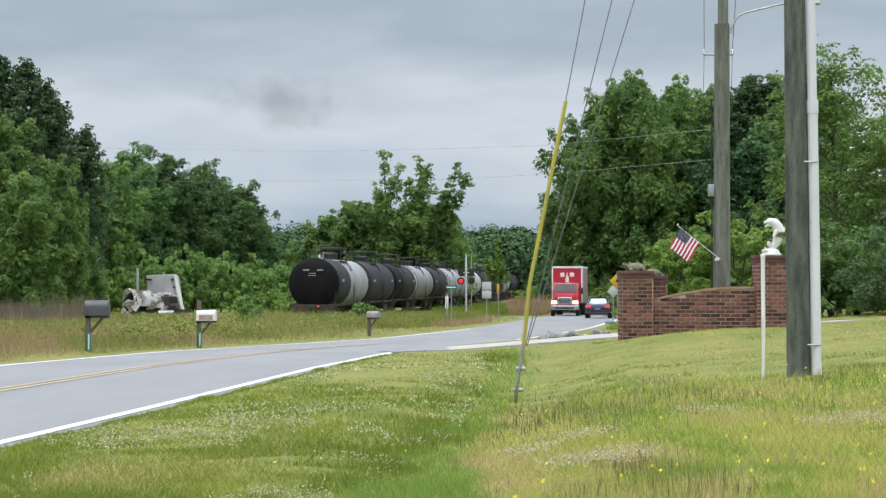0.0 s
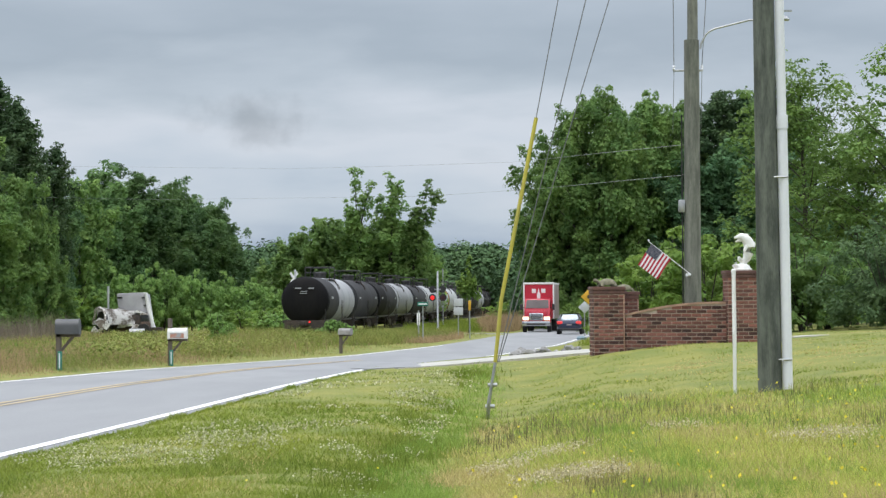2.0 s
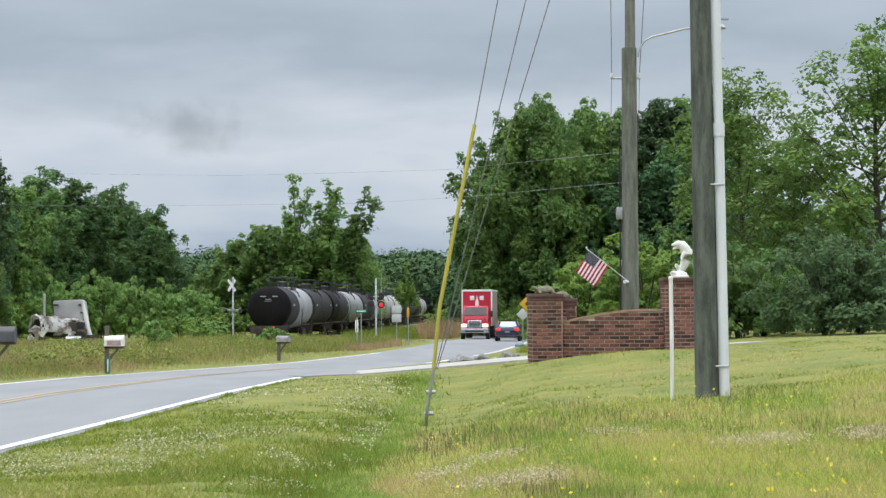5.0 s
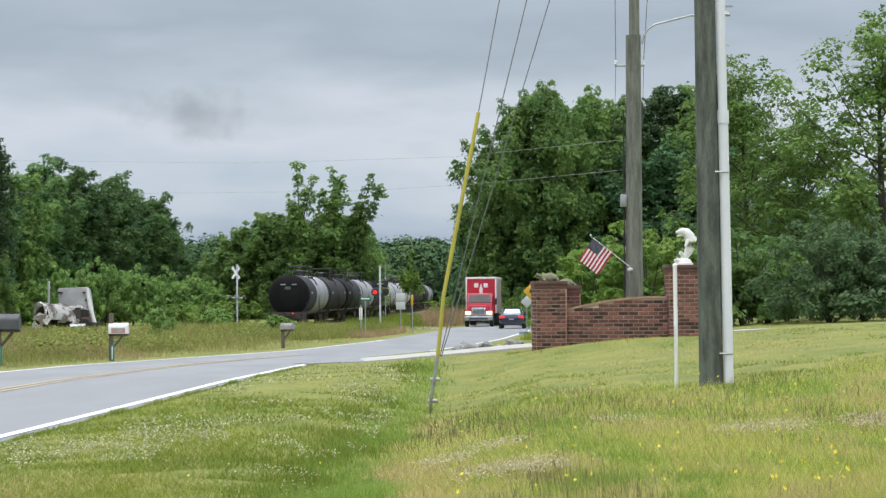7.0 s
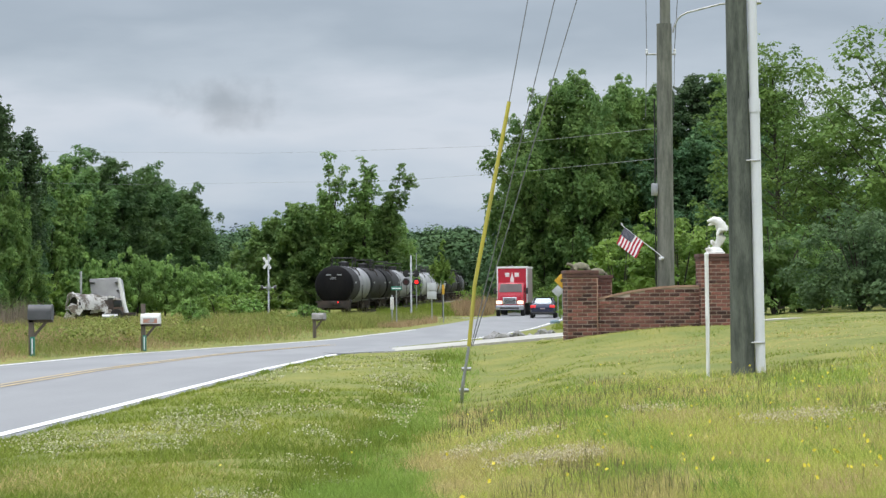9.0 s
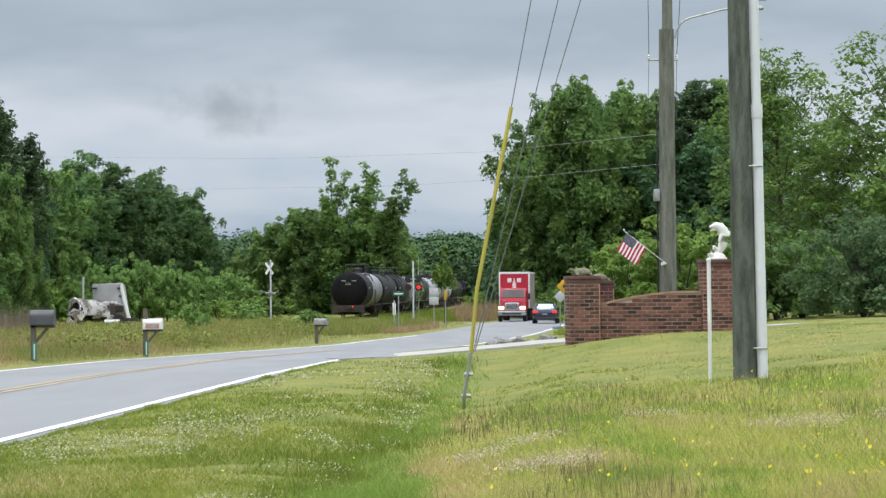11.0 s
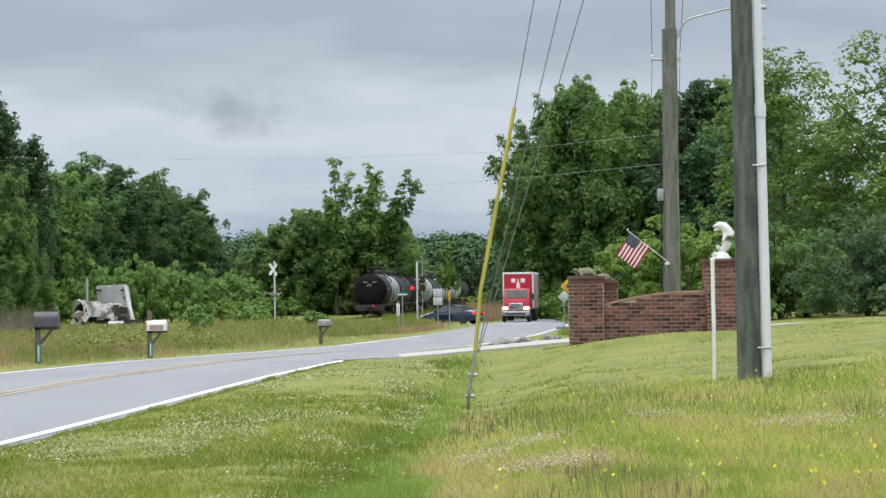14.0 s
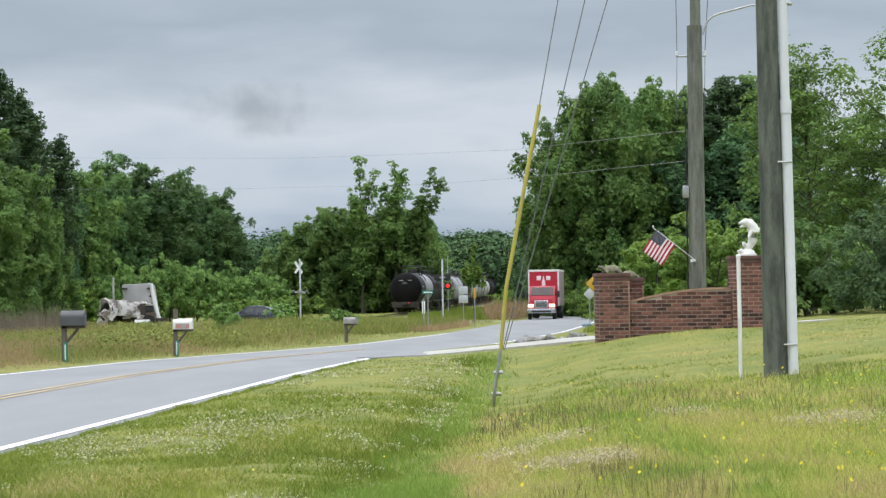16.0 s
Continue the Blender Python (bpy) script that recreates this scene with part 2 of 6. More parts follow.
def prism(bm, outline, y0, y1, bevel=0.0):
    """An outline in x and z, drawn out along y."""
    a = [bm.verts.new((x, y0, z)) for x, z in outline]
    b = [bm.verts.new((x, y1, z)) for x, z in outline]
    n = len(outline)
    fs = [bm.faces.new(a), bm.faces.new(list(reversed(b)))]
    for k in range(n):
        fs.append(bm.faces.new((a[k], b[k], b[(k + 1) % n], a[(k + 1) % n])))
    bmesh.ops.recalc_face_normals(bm, faces=fs)
    if bevel:
        bmesh.ops.bevel(bm, geom=[e for f in fs[:2] for e in f.edges], offset=bevel, segments=2, affect="EDGES", profile=0.5)
    return bm


def thing(name, label, category, m=None, group="", kind=""):
    ob = tagged(new(name), label, category, group, kind)
    ob.empty_display_size = 0.2
    if m is not None:
        ob.matrix_basis = m
    return ob


def B():
    return bmesh.new()


# ---- the lie of the land ----
STEPS = np.arange(-60.0, 420.0, 1.0)


def eased(ys, vs, half):
    raw_values = np.interp(np.arange(-60.0 - 3 * half, 420.0 + 3 * half, 1.0), ys, vs)
    k = np.hanning(2 * half + 1)
    out = np.convolve(raw_values, k / k.sum(), "same")
    return out[3 * half:3 * half + len(STEPS)]


CENTRE = eased([-60, 0, 20, 35, 50, 60, 70, 80, 100, 120, 138, 160, 420], [-16.5, -9.2, -6.65, -5.2, -4.25, -3.3, -1.7, 0.4, 4.3, 7.2, 9.6, 12.1, 46], 6)
LEVEL = eased([-60, 20, 35, 50, 60, 70, 80, 100, 140, 160, 200, 420], [0.2, 0.18, 0.12, -0.14, -0.35, -0.52, -0.65, -0.73, -0.85, -1.02, -1.1, -1.15], 4)
RISE_FROM = eased([-60, 15, 27, 40, 46, 75, 110, 420], [6.5, 6.5, 5.6, 1.9, 1.5, 2.5, 4, 4], 3)
HALF = 2.95


def centre(y):
    return np.interp(y, STEPS, CENTRE)


def level(y):
    return np.interp(y, STEPS, LEVEL)


def track_x(y):
    return -8.1 + 0.091 * (y - 121.6)


RAIL_TOP = -0.82


SIDE_X = (-90, -60, -30, -13.1, -8, -3.2, 1.0, 4.4, 7.3, 10.5)
SIDE_Y = (176, 168, 160, 156, 154.5, 152.5, 150.5, 148, 145.5, 143)
SIDE_Z = (-1.1, -1.1, -1.1, -1.05, -0.84, -0.84, -1.0, -1.0, -0.93, -0.9)


def side_y(x):
    return np.interp(x, SIDE_X, SIDE_Y)


def side_z(x):
    return np.interp(x, SIDE_X, SIDE_Z)


def ground_z(x, y):
    x, y = np.asarray(x, float), np.asarray(y, float)
    u = x - centre(y)
    z = level(y)
    o = u - HALF - 0.3
    s = 0.1 * (o - np.interp(y, STEPS, RISE_FROM))
    lift = 0.12 * np.log1p(np.exp(np.clip(s / 0.12, -30, 30)))
    lift = 1.15 * np.tanh(lift / 1.15)
    fade = np.clip(1 - (y - 110) / 90, 0, 1) * np.clip(o / 0.6, 0, 1)
    near = np.clip((y - 8) / 8, 0, 1) * np.clip((42 - y) / 8, 0, 1)
    ditch = -0.22 * np.exp(-((o - 3.9) / 1.0) ** 2) * near * np.clip(o / 0.8, 0, 1)
    left = np.clip(-u - HALF - 0.4, 0, None)
    bank = 0.16 * np.clip(left / 2.5, 0, 1) * np.clip((120 - y) / 40, 0, 1)
    rail = 0.16 * np.clip(1.6 - np.abs(x - track_x(y)) / 2.2, 0, 1) * np.clip((y - 60) / 30, 0, 1)
    under = -0.06 * np.clip((HALF + 0.35 - np.abs(u)) / 0.1, 0, 1)
    mound = 0.17 * np.exp(-((x - 5.3) / 2.0) ** 2 - ((y - 38.9) / 2.6) ** 2)
    z = z + lift * fade + ditch + bank + rail + under + mound
    beside = np.clip((5.2 - 0.85 * np.abs(y - side_y(x))) / 1.6, 0, 1) * np.clip((-u - HALF) / 1.0, 0, 1) * (x > -85)
    return z * (1 - beside) + np.minimum(z, side_z(x) - 0.07) * beside


def gz(x, y):
    return float(ground_z(x, y))


def build_ground():
    us = np.concatenate([-np.geomspace(2500, 16, 26), np.arange(-15, 18, 0.4), np.geomspace(18.5, 2500, 26)])
    us = np.sort(np.concatenate([us, [-HALF - 0.4, -HALF - 0.26, HALF + 0.26, HALF + 0.4]]))
    ys = np.concatenate([np.arange(-40, 8, 3.0), np.arange(8, 62, 0.45), np.arange(62, 200, 1.5), np.geomspace(201, 3500, 28)])
    uu, yy = np.meshgrid(us, ys)
    xx = uu + centre(yy)
    zz = ground_z(xx, yy)
    rng = np.random.default_rng(3)
    zz += np.where(np.abs(uu) > HALF + 0.6, rng.normal(0, 0.012, zz.shape), 0)
    vs = np.stack([xx, yy, zz], -1).reshape(-1, 3)
    w, h = len(us), len(ys)
    idx = np.arange(w * h).reshape(h, w)
    fs = np.stack([idx[:-1, :-1], idx[:-1, 1:], idx[1:, 1:], idx[1:, :-1]], -1).reshape(-1, 4)
    mesh = bpy.data.meshes.new("ground")
    mesh.from_pydata(vs.tolist(), [], fs.tolist())
    mesh.shade_smooth()
    tagged(link("ground", mesh, GROUND), "green lawn and meadow ground falling to a roadside ditch", "ground", kind="structure")


def strip(name, u0, u1, y0, y1, lift, material, parent=None, label="", step=0.8, mid=centre):
    """A ribbon that follows the road, from one offset to the other."""
    ys = np.arange(y0, y1 + step, step)
    bm = B()
    rows = []
    for y in ys:
        d = float(mid(y + 0.5) - mid(y - 0.5))
        nx, ny = 1 / math.hypot(1, d), -d / math.hypot(1, d)
        rows.append([bm.verts.new((float(mid(y)) + u * nx, y + u * ny, float(level(y)) + lift - 0.006 * abs(u))) for u in (u0, (u0 + u1) / 2, u1)])
    for a, b in zip(rows, rows[1:]):
        for k in (0, 1):
            bm.faces.new((a[k], a[k + 1], b[k + 1], b[k]))
    ob = part(name, bm, material, parent, label)
    return ob


build_ground()
road = strip("road", -HALF - 0.3, HALF + 0.3, -30, 330, 0.0, ASPHALT)
tagged(road, "pale grey worn two-lane country road", "road", kind="structure")
strip("edge_line", HALF - 0.07, HALF + 0.07, -30, 52, 0.008, PAINT_WHITE, road, "white painted edge line")
strip("edge_line", HALF - 0.06, HALF + 0.06, 78, 300, 0.008, PAINT_WHITE, road, "white painted edge line")
strip("edge_line", -HALF - 0.07, -HALF + 0.07, -30, 100, 0.008, PAINT_WHITE, road, "white painted edge line")
strip("centre_line", -0.16, -0.06, -30, 68, 0.008, PAINT_YELLOW, road, "faded yellow centre line")
strip("centre_line", 0.06, 0.16, -30, 68, 0.008, PAINT_YELLOW, road, "faded yellow centre line")


# ---- trees ----
def leaf_quads(rng, centres, size, up=0.35):
    """Pointed four-cornered leaves, turned at random."""
    n = len(centres)
    a = rng.normal(size=(n, 3))
    a[:, 2] -= up
    a /= np.linalg.norm(a, axis=1)[:, None]
    b = np.cross(a, rng.normal(size=(n, 3)))
    b /= np.linalg.norm(b, axis=1)[:, None]
    s = (size * rng.uniform(0.6, 1.35, n))[:, None]
    return np.stack([centres - a * s * 0.5, centres + b * s * 0.32, centres + a * s * 0.5, centres - b * s * 0.32], 1)


def foliage(rng, clumps, per, size, flat=0.8, skyward=0.75, loose=0.16):
    """Three-cornered leaf sprays that fill uneven domed clumps (x, y, z, radius), most of them turned to the sky."""
    clumps = np.asarray(clumps, float)
    count = np.maximum(10, (per * clumps[:, 3] ** 2).astype(int))
    who = np.repeat(np.arange(len(clumps)), count)
    n = len(who)
    v = rng.normal(size=(n, 3))
    v /= np.linalg.norm(v, axis=1)[:, None]
    under = (v[:, 2] < 0) & (rng.uniform(size=n) < 0.55)
    v[under, 2] *= -1
    # each clump bulges in ways of its own
    wave = rng.normal(size=(len(clumps), 2, 3)) * 2.6
    lobes = 1 + 0.2 * np.sin((v * wave[who, 0]).sum(1)) + 0.14 * np.sin((v * wave[who, 1]).sum(1) * 1.7 + 1)
    far = rng.uniform(0.25, 1.0, n) ** 0.42 * lobes
    far = np.where(rng.uniform(size=n) < loose, far * rng.uniform(1.0, 1.4, n), far)
    at = v * (clumps[who, 3] * far)[:, None]
    at[:, 2] *= flat
    at += clumps[who, :3]
    face = 0.7 * v + (0, 0, skyward) + rng.normal(0, 0.42, (n, 3))
    face /= np.linalg.norm(face, axis=1)[:, None]
    a = np.cross(face, rng.normal(size=(n, 3)))
    a /= np.linalg.norm(a, axis=1)[:, None]
    b = np.cross(face, a)
    s = (size * rng.uniform(0.55, 1.4, n))[:, None]
    return np.stack([at - a * s * 0.5 - b * s * 0.38, at + a * s * 0.5 - b * s * 0.3, at + b * s * 0.62], 1)


def tapered_trunk(bm, rng, top, lean, r0):
    pts = [Vector((lean[0] * (k / 6) ** 1.5 + rng.normal(0, 0.05), lean[1] * (k / 6) ** 1.5 + rng.normal(0, 0.05), top * k / 6 - (0.15 if k == 0 else 0))) for k in range(7)]
    pipe(bm, pts, [r0 * (1.25 if k == 0 else 1 - 0.145 * k) for k in range(7)], 8)
    return lambda f: pts[min(5, int(f * 6))].lerp(pts[min(5, int(f * 6)) + 1], f * 6 - min(5, int(f * 6)))


def broadleaf(seed, height, width, leaf, label, group, low=0.12, leaf_size=0.30, density=192, boughs=30, name="tree", airy=0.0, flat=0.8, rise=0.22, widest=0.42, lump=1.0):
    """A tree whose limbs climb outwards from the trunk, each with clumps of leaves along its outer half."""
    rng = np.random.default_rng(seed)
    ob = thing(name, label, "tree", group=group)
    bm = B()
    r0 = 0.014 * height + 0.05
    on = tapered_trunk(bm, rng, height * 0.86, (rng.normal(0, 0.03) * height, rng.normal(0, 0.03) * height), r0)
    lobes = rng.uniform(-1, 1, 6)
    clumps = []
    for k in range(boughs):
        f = low + (1 - low) * ((k + rng.uniform(0.2, 0.8)) / boughs) ** 0.9
        ang = k * 2.39996 + rng.uniform(-0.35, 0.35)
        span = (f - widest) / (1 - widest) if f > widest else (widest - f) / (widest - low + 0.25)
        prof = math.sqrt(max(0.03, 1 - abs(span) ** 2.2))
        bulge = 1 + 0.22 * lobes[k % 3] * math.sin(ang + lobes[3]) + 0.16 * math.sin(2 * ang + 7 * lobes[4] + 9 * f)
        reach = width * 0.5 * prof * bulge * rng.uniform(0.78, 1.06)
        base = on(max(0.06, min(0.97, (f - rise) / 0.9)))
        tip = Vector((reach * math.cos(ang), reach * math.sin(ang), f * height * 0.97))
        bend = base.lerp(tip, 0.5) + Vector((0, 0, -0.06 * height * rng.uniform(0.2, 1)))
        r = max(0.03, r0 * 0.5 * (1 - 0.75 * f))
        pipe(bm, [base, bend, tip], [r, r * 0.6, r * 0.15], 5)
        for j in range(6):
            if airy and rng.uniform() < airy * 0.5:
                continue
            s = 0.42 + 0.58 * (j + rng.uniform(0, 0.6)) / 6
            p = base.lerp(bend, s * 2) if s < 0.5 else bend.lerp(tip, s * 2 - 1)
            size = lump * width * rng.uniform(0.062, 0.112) * (1.12 - 0.3 * s)
            push = width * 0.05
            q = (p.x + rng.normal(0, push), p.y + rng.normal(0, push), p.z + rng.normal(0, push))
            clumps.append((*q, size))
            if j > 2:
                # upright tufts that break the outline
                clumps.append((q[0] + rng.normal(0, 0.4) * size, q[1] + rng.normal(0, 0.4) * size, q[2] + size * rng.uniform(0.55, 1.15), size * rng.uniform(0.4, 0.65)))
    for k in range(4):
        p = on(0.9)
        clumps.append((p.x + rng.normal(0, 0.05) * width, p.y + rng.normal(0, 0.05) * width, height * (0.9 + 0.025 * k), width * 0.065 * (1.2 - 0.2 * k)))
    part("trunk", bm, BARK, ob)
    leaves = [foliage(rng, clumps, density, leaf_size, flat)]
    if not airy:
        core = []
        for k in range(12):
            f = max(low, 0.1) + 0.66 * (k + 0.5) / 12
            core.append((rng.normal(0, 0.06) * width, rng.normal(0, 0.06) * width, f * height, width * 0.2 * math.sqrt(max(0.1, 1 - abs(2 * (f - 0.45)) ** 2.2))))
        leaves.append(foliage(rng, core, 40, leaf_size * 1.5))
    raw("crown", np.concatenate(leaves), 3, leaf, ob)
    return ob


def spire_tree(seed, height, leaders, leaf, label, group):
    """A thin tree that forks into a few ragged leaders: sideways reach and height, as shares of its height."""
    rng = np.random.default_rng(seed)
    ob = thing("tree", label, "tree", group=group)
    bm = B()
    on = tapered_trunk(bm, rng, height * 0.55, (0, 0), 0.2)
    clumps = []
    for reach, tall, fork in leaders:
        base = on(fork)
        tip = Vector((reach * height, rng.normal(0, 0.03) * height, tall * height))
        bend = base.lerp(tip, 0.55) + Vector((-0.25 * reach * height, 0, 0.03 * height))
        pipe(bm, [base, bend, tip], [0.12, 0.07, 0.02], 6)
        for j in range(30):
            s = (j + rng.uniform()) / 30
            p = base.lerp(bend, s / 0.55) if s < 0.55 else bend.lerp(tip, (s - 0.55) / 0.45)
            wide = (0.062 * (1 - s) + 0.024) * height
            q = p + Vector((rng.normal(0, 0.6) * wide, rng.normal(0, 0.6) * wide, rng.normal(0, 0.02) * height))
            if j % 4 == 0:
                pipe(bm, [p, q], [0.03, 0.01], 4)
            clumps.append((*q, rng.uniform(0.028, 0.05) * height * (1.15 - 0.4 * s)))
    part("trunk", bm, BARK, ob)
    raw("crown", foliage(rng, clumps, 150, 0.32, 0.9, loose=0.3), 3, leaf, ob)
    return ob


def pine(seed, height, width, label, group, low=0.3):
    rng = np.random.default_rng(seed)
    ob = thing("pine_tree", label, "tree", group=group)
    bm = B()
    on = tapered_trunk(bm, rng, height * 0.95, (rng.normal(0, 0.3), rng.normal(0, 0.3)), 0.013 * height + 0.04)
    clumps = []
    for k in range(76):
        f = low + (1 - low) * (k + rng.uniform()) / 76
        reach = width * 0.5 * (1.04 - ((f - low) / (1 - low)) ** 2.8) * rng.uniform(0.45, 1.0)
        a = k * 2.4 + rng.uniform(-0.4, 0.4)
        base = on(min(0.99, f))
        tip = base + Vector((reach * math.cos(a), reach * math.sin(a), reach * rng.uniform(0.1, 0.5)))
        if k % 2:
            pipe(bm, [base, tip], [0.05, 0.015], 4)
        for s in (0.45, 0.75, 1.0):
            p = base.lerp(tip, s)
            r = width * rng.uniform(0.045, 0.08)
            clumps.append((p.x, p.y, p.z, r))
            clumps.append((p.x + rng.normal(0, r * 0.5), p.y + rng.normal(0, r * 0.5), p.z + r * rng.uniform(0.7, 1.4), r * 0.55))
    part("trunk", bm, BARK, ob)
    raw("crown", foliage(rng, clumps, 200, 0.24, 0.8), 3, NEEDLE, ob)
    return ob


def shrub(seed, height, width, leaf, label, group, leaf_size=0.2, density=320, clumps=80, name="shrub", shoots=7, flat=0.7, low=0.05, lump=1.0):
    """A bush of several stems, each shoot ending in tufts at a height of its own."""
    rng = np.random.default_rng(seed)
    ob = thing(name, label, "shrub", group=group)
    bm = B()
    heads_at = []
    for k in range(shoots):
        a = k * 2.4 + rng.uniform(0, 0.5)
        out = width * 0.36 * math.sqrt((k + 0.3) / shoots)
        tip = Vector((math.cos(a) * out, math.sin(a) * out, height * rng.uniform(0.72, 0.96) * (1 - 0.25 * (k / shoots) ** 2)))
        pipe(bm, [(0.05 * math.cos(a), 0.05 * math.sin(a), -0.1), (tip[0] * 0.4, tip[1] * 0.4, tip[2] * 0.5), tip], [0.05, 0.035, 0.012], 6)
        heads_at.append(tip)
    part("stem", bm, BARK, ob)
    spots = []
    for k in range(clumps):
        tip = heads_at[k % shoots]
        s = low + (1 - low) * rng.uniform(0, 1) ** 0.8
        wide = width * (0.10 + 0.16 * (1 - s))
        r = lump * width * rng.uniform(0.055, 0.10) * (1.25 - 0.5 * s)
        spots.append((tip.x * (0.55 + 0.5 * s) + rng.normal(0, wide), tip.y * (0.55 + 0.5 * s) + rng.normal(0, wide), max(r * 0.3, tip.z * s), r))
    raw("crown", foliage(rng, spots, density, leaf_size, flat), 3, leaf, ob)
    return ob


def planted(proto, x, y, height, proto_height, turn, wide=1.0, first=False):
    """Sets a tree on the ground, scaled to a height."""
    k = height / proto_height
    m = Matrix.LocRotScale((x, y, gz(x, y)), Euler((0, 0, turn)), (k * wide, k * wide, k))
    if first:
        proto.matrix_basis = m
        return proto
    k = proto.scale
    return copy_thing(proto, m @ Matrix.Diagonal((1 / k[0], 1 / k[1], 1 / k[2], 1)))


def spread(make, spots, proto_height):
    """Builds a kind of tree once and plants it at every spot: bearing in thousandths, distance, height, width factor."""
    proto = make()
    for k, (b, d, h, wide) in enumerate(spots):
        planted(proto, b * d / 1000, d, h, proto_height, k * 1.9 + 0.3, wide, first=k == 0)


def woods():
    wood_l, wood_r = "trees beyond the railway", "trees behind the lawn"
    spread(lambda: broadleaf(1, 18, 12, LEAF_WOOD, "tall leafy green tree at the edge of the wood", wood_l),
           [(-160, 200, 16.8, 1.0), (-141, 205, 16.6, 1.0), (-121, 215, 15.8, 1.0), (-102, 220, 14.0, 0.9), (-208, 160, 16, 0.9), (-233, 150, 17, 0.9)], 18)
    spread(lambda: broadleaf(2, 18, 11, LEAF_DARK, "dark green broadleaf tree in the wood", wood_l),
           [(-150, 212, 15.6, 1.1), (-130, 225, 15.8, 1.1), (-112, 228, 14.8, 1.0), (-168, 206, 13.5, 1.0), (-187, 178, 13.0, 0.8), (-220, 172, 18, 1.0)], 18)
    spread(lambda: pine(3, 20, 8, "dark tall pine among the leafy trees", wood_l),
           [(-219, 150, 20.0, 1.0), (-207, 152, 18.8, 1.0), (-196, 156, 18.0, 0.9), (-230, 146, 20, 1.0), (-187, 160, 16.0, 0.9)], 20)
    spread(lambda: broadleaf(4, 14, 9, LEAF_DECID, "leafy tree standing before the dark wood", wood_l, low=0.03),
           [(-214, 130, 10.0, 0.9), (-224, 138, 14.5, 0.8), (-197, 142, 11.5, 0.6), (-186, 146, 7.0, 0.8), (-171, 186, 14.6, 0.8)], 14)
    # the loose group behind the train, with three thin tall stems
    spread(lambda: broadleaf(5, 10, 9, LEAF_DECID, "leafy roadside tree behind the train", wood_l, low=0.02),
           [(-60, 226, 10.2, 0.95), (-45, 224, 12.2, 0.85), (-30, 222, 12.6, 0.8), (-15, 224, 12.0, 0.8), (-1, 226, 11.8, 0.8), (-38, 232, 8.5, 1.3), (-8, 232, 9.2, 1.3), (-70, 236, 8.0, 1.0)], 10)
    spread(lambda: spire_tree(6, 16, ((-0.03, 1.0, 0.5), (0.07, 0.9, 0.6), (-0.09, 0.78, 0.4)), LEAF_DECID, "thin ragged tree with bare gaps in its crown", wood_l),
           [(-29, 218, 17.2, 0.9)], 16)
    planted(spire_tree(18, 16, ((0.0, 1.0, 0.6), (0.05, 0.94, 0.8), (-0.08, 0.86, 0.5)), LEAF_DECID, "thin ragged tree with an arching top", wood_l), -2.6, 219, 17.0, 16, 0, 1.0, True)
    planted(spire_tree(19, 16, ((0.12, 1.0, 0.5), (0.2, 0.93, 0.6), (0.03, 0.8, 0.5)), LEAF_DECID, "thin ragged tree leaning to one side", wood_l), -0.2, 220, 15.9, 16, 0, 1.0, True)
    # the right-hand wood
    spread(lambda: broadleaf(7, 20, 13, LEAF_DECID, "tall dense green tree behind the brick wall", wood_r, low=0.04, boughs=36),
           [(70, 178, 16.8, 0.6), (80, 176, 19.6, 0.78), (95, 174, 22.0, 0.72), (108, 178, 20.6, 0.62), (122, 178, 21.7, 0.72), (136, 182, 21.4, 0.7)], 20)
    spread(lambda: broadleaf(8, 18, 13, LEAF_DARK, "dark broadleaf tree in the wood", wood_r, low=0.03),
           [(78, 186, 13.0, 0.9), (104, 188, 17.0, 0.9), (140, 176, 15, 1.0), (168, 176, 17, 1.0), (187, 170, 14, 1.0), (206, 176, 9.5, 1.2), (228, 168, 8.5, 1.3), (250, 170, 9, 1.3), (66, 190, 9.5, 0.9)], 18)
    spread(lambda: pine(9, 21, 10, "dark pine with a flat ragged top", wood_r, low=0.2),
           [(146, 184, 21.2, 1.1), (157, 180, 21.8, 1.1), (169, 180, 21.8, 1.1), (182, 184, 22.4, 1.1), (194, 186, 22.0, 1.0)], 21)
    spread(lambda: broadleaf(10, 16, 11, LEAF_AIRY, "airy tall tree with light shining through its leaves", wood_r, low=0.16, density=112, boughs=36, airy=0.5, leaf_size=0.21, flat=0.6, lump=1.05),
           [(202, 112, 15.6, 0.95), (226, 106, 11.5, 1.0), (273, 100, 16.2, 1.1)], 16)
    # shrubs behind the wall and along the lawn
    spread(lambda: shrub(11, 5.5, 6, LEAF_LIGHT, "broad bright green shrub behind the brick wall", "shrubs along the lawn", leaf_size=0.24, density=260, lump=1.2, flat=0.5, clumps=58),
           [(120, 92, 5.0, 0.95), (136, 96, 6.2, 0.9), (150, 90, 5.8, 0.9), (164, 94, 5.0, 0.9), (106, 94, 3.6, 0.8)], 5.5)
    spread(lambda: shrub(12, 4.2, 5, LEAF_DECID, "dense green shrub at the edge of the lawn", "shrubs along the lawn", low=0.10, lump=1.1),
           [(186, 92, 4.4, 1.0), (199, 90, 4.8, 1.0), (212, 92, 4.4, 1.0), (222, 96, 4.0, 1.0)], 4.2)
    spread(lambda: shrub(13, 5, 6.5, LEAF_GREY, "large rounded grey-green shrub on the lawn", "shrubs along the lawn", shoots=11, clumps=90, leaf_size=0.16, density=420, low=0.12, lump=1.15),
           [(244, 84, 4.6, 0.9), (263, 84, 4.9, 1.0)], 5)
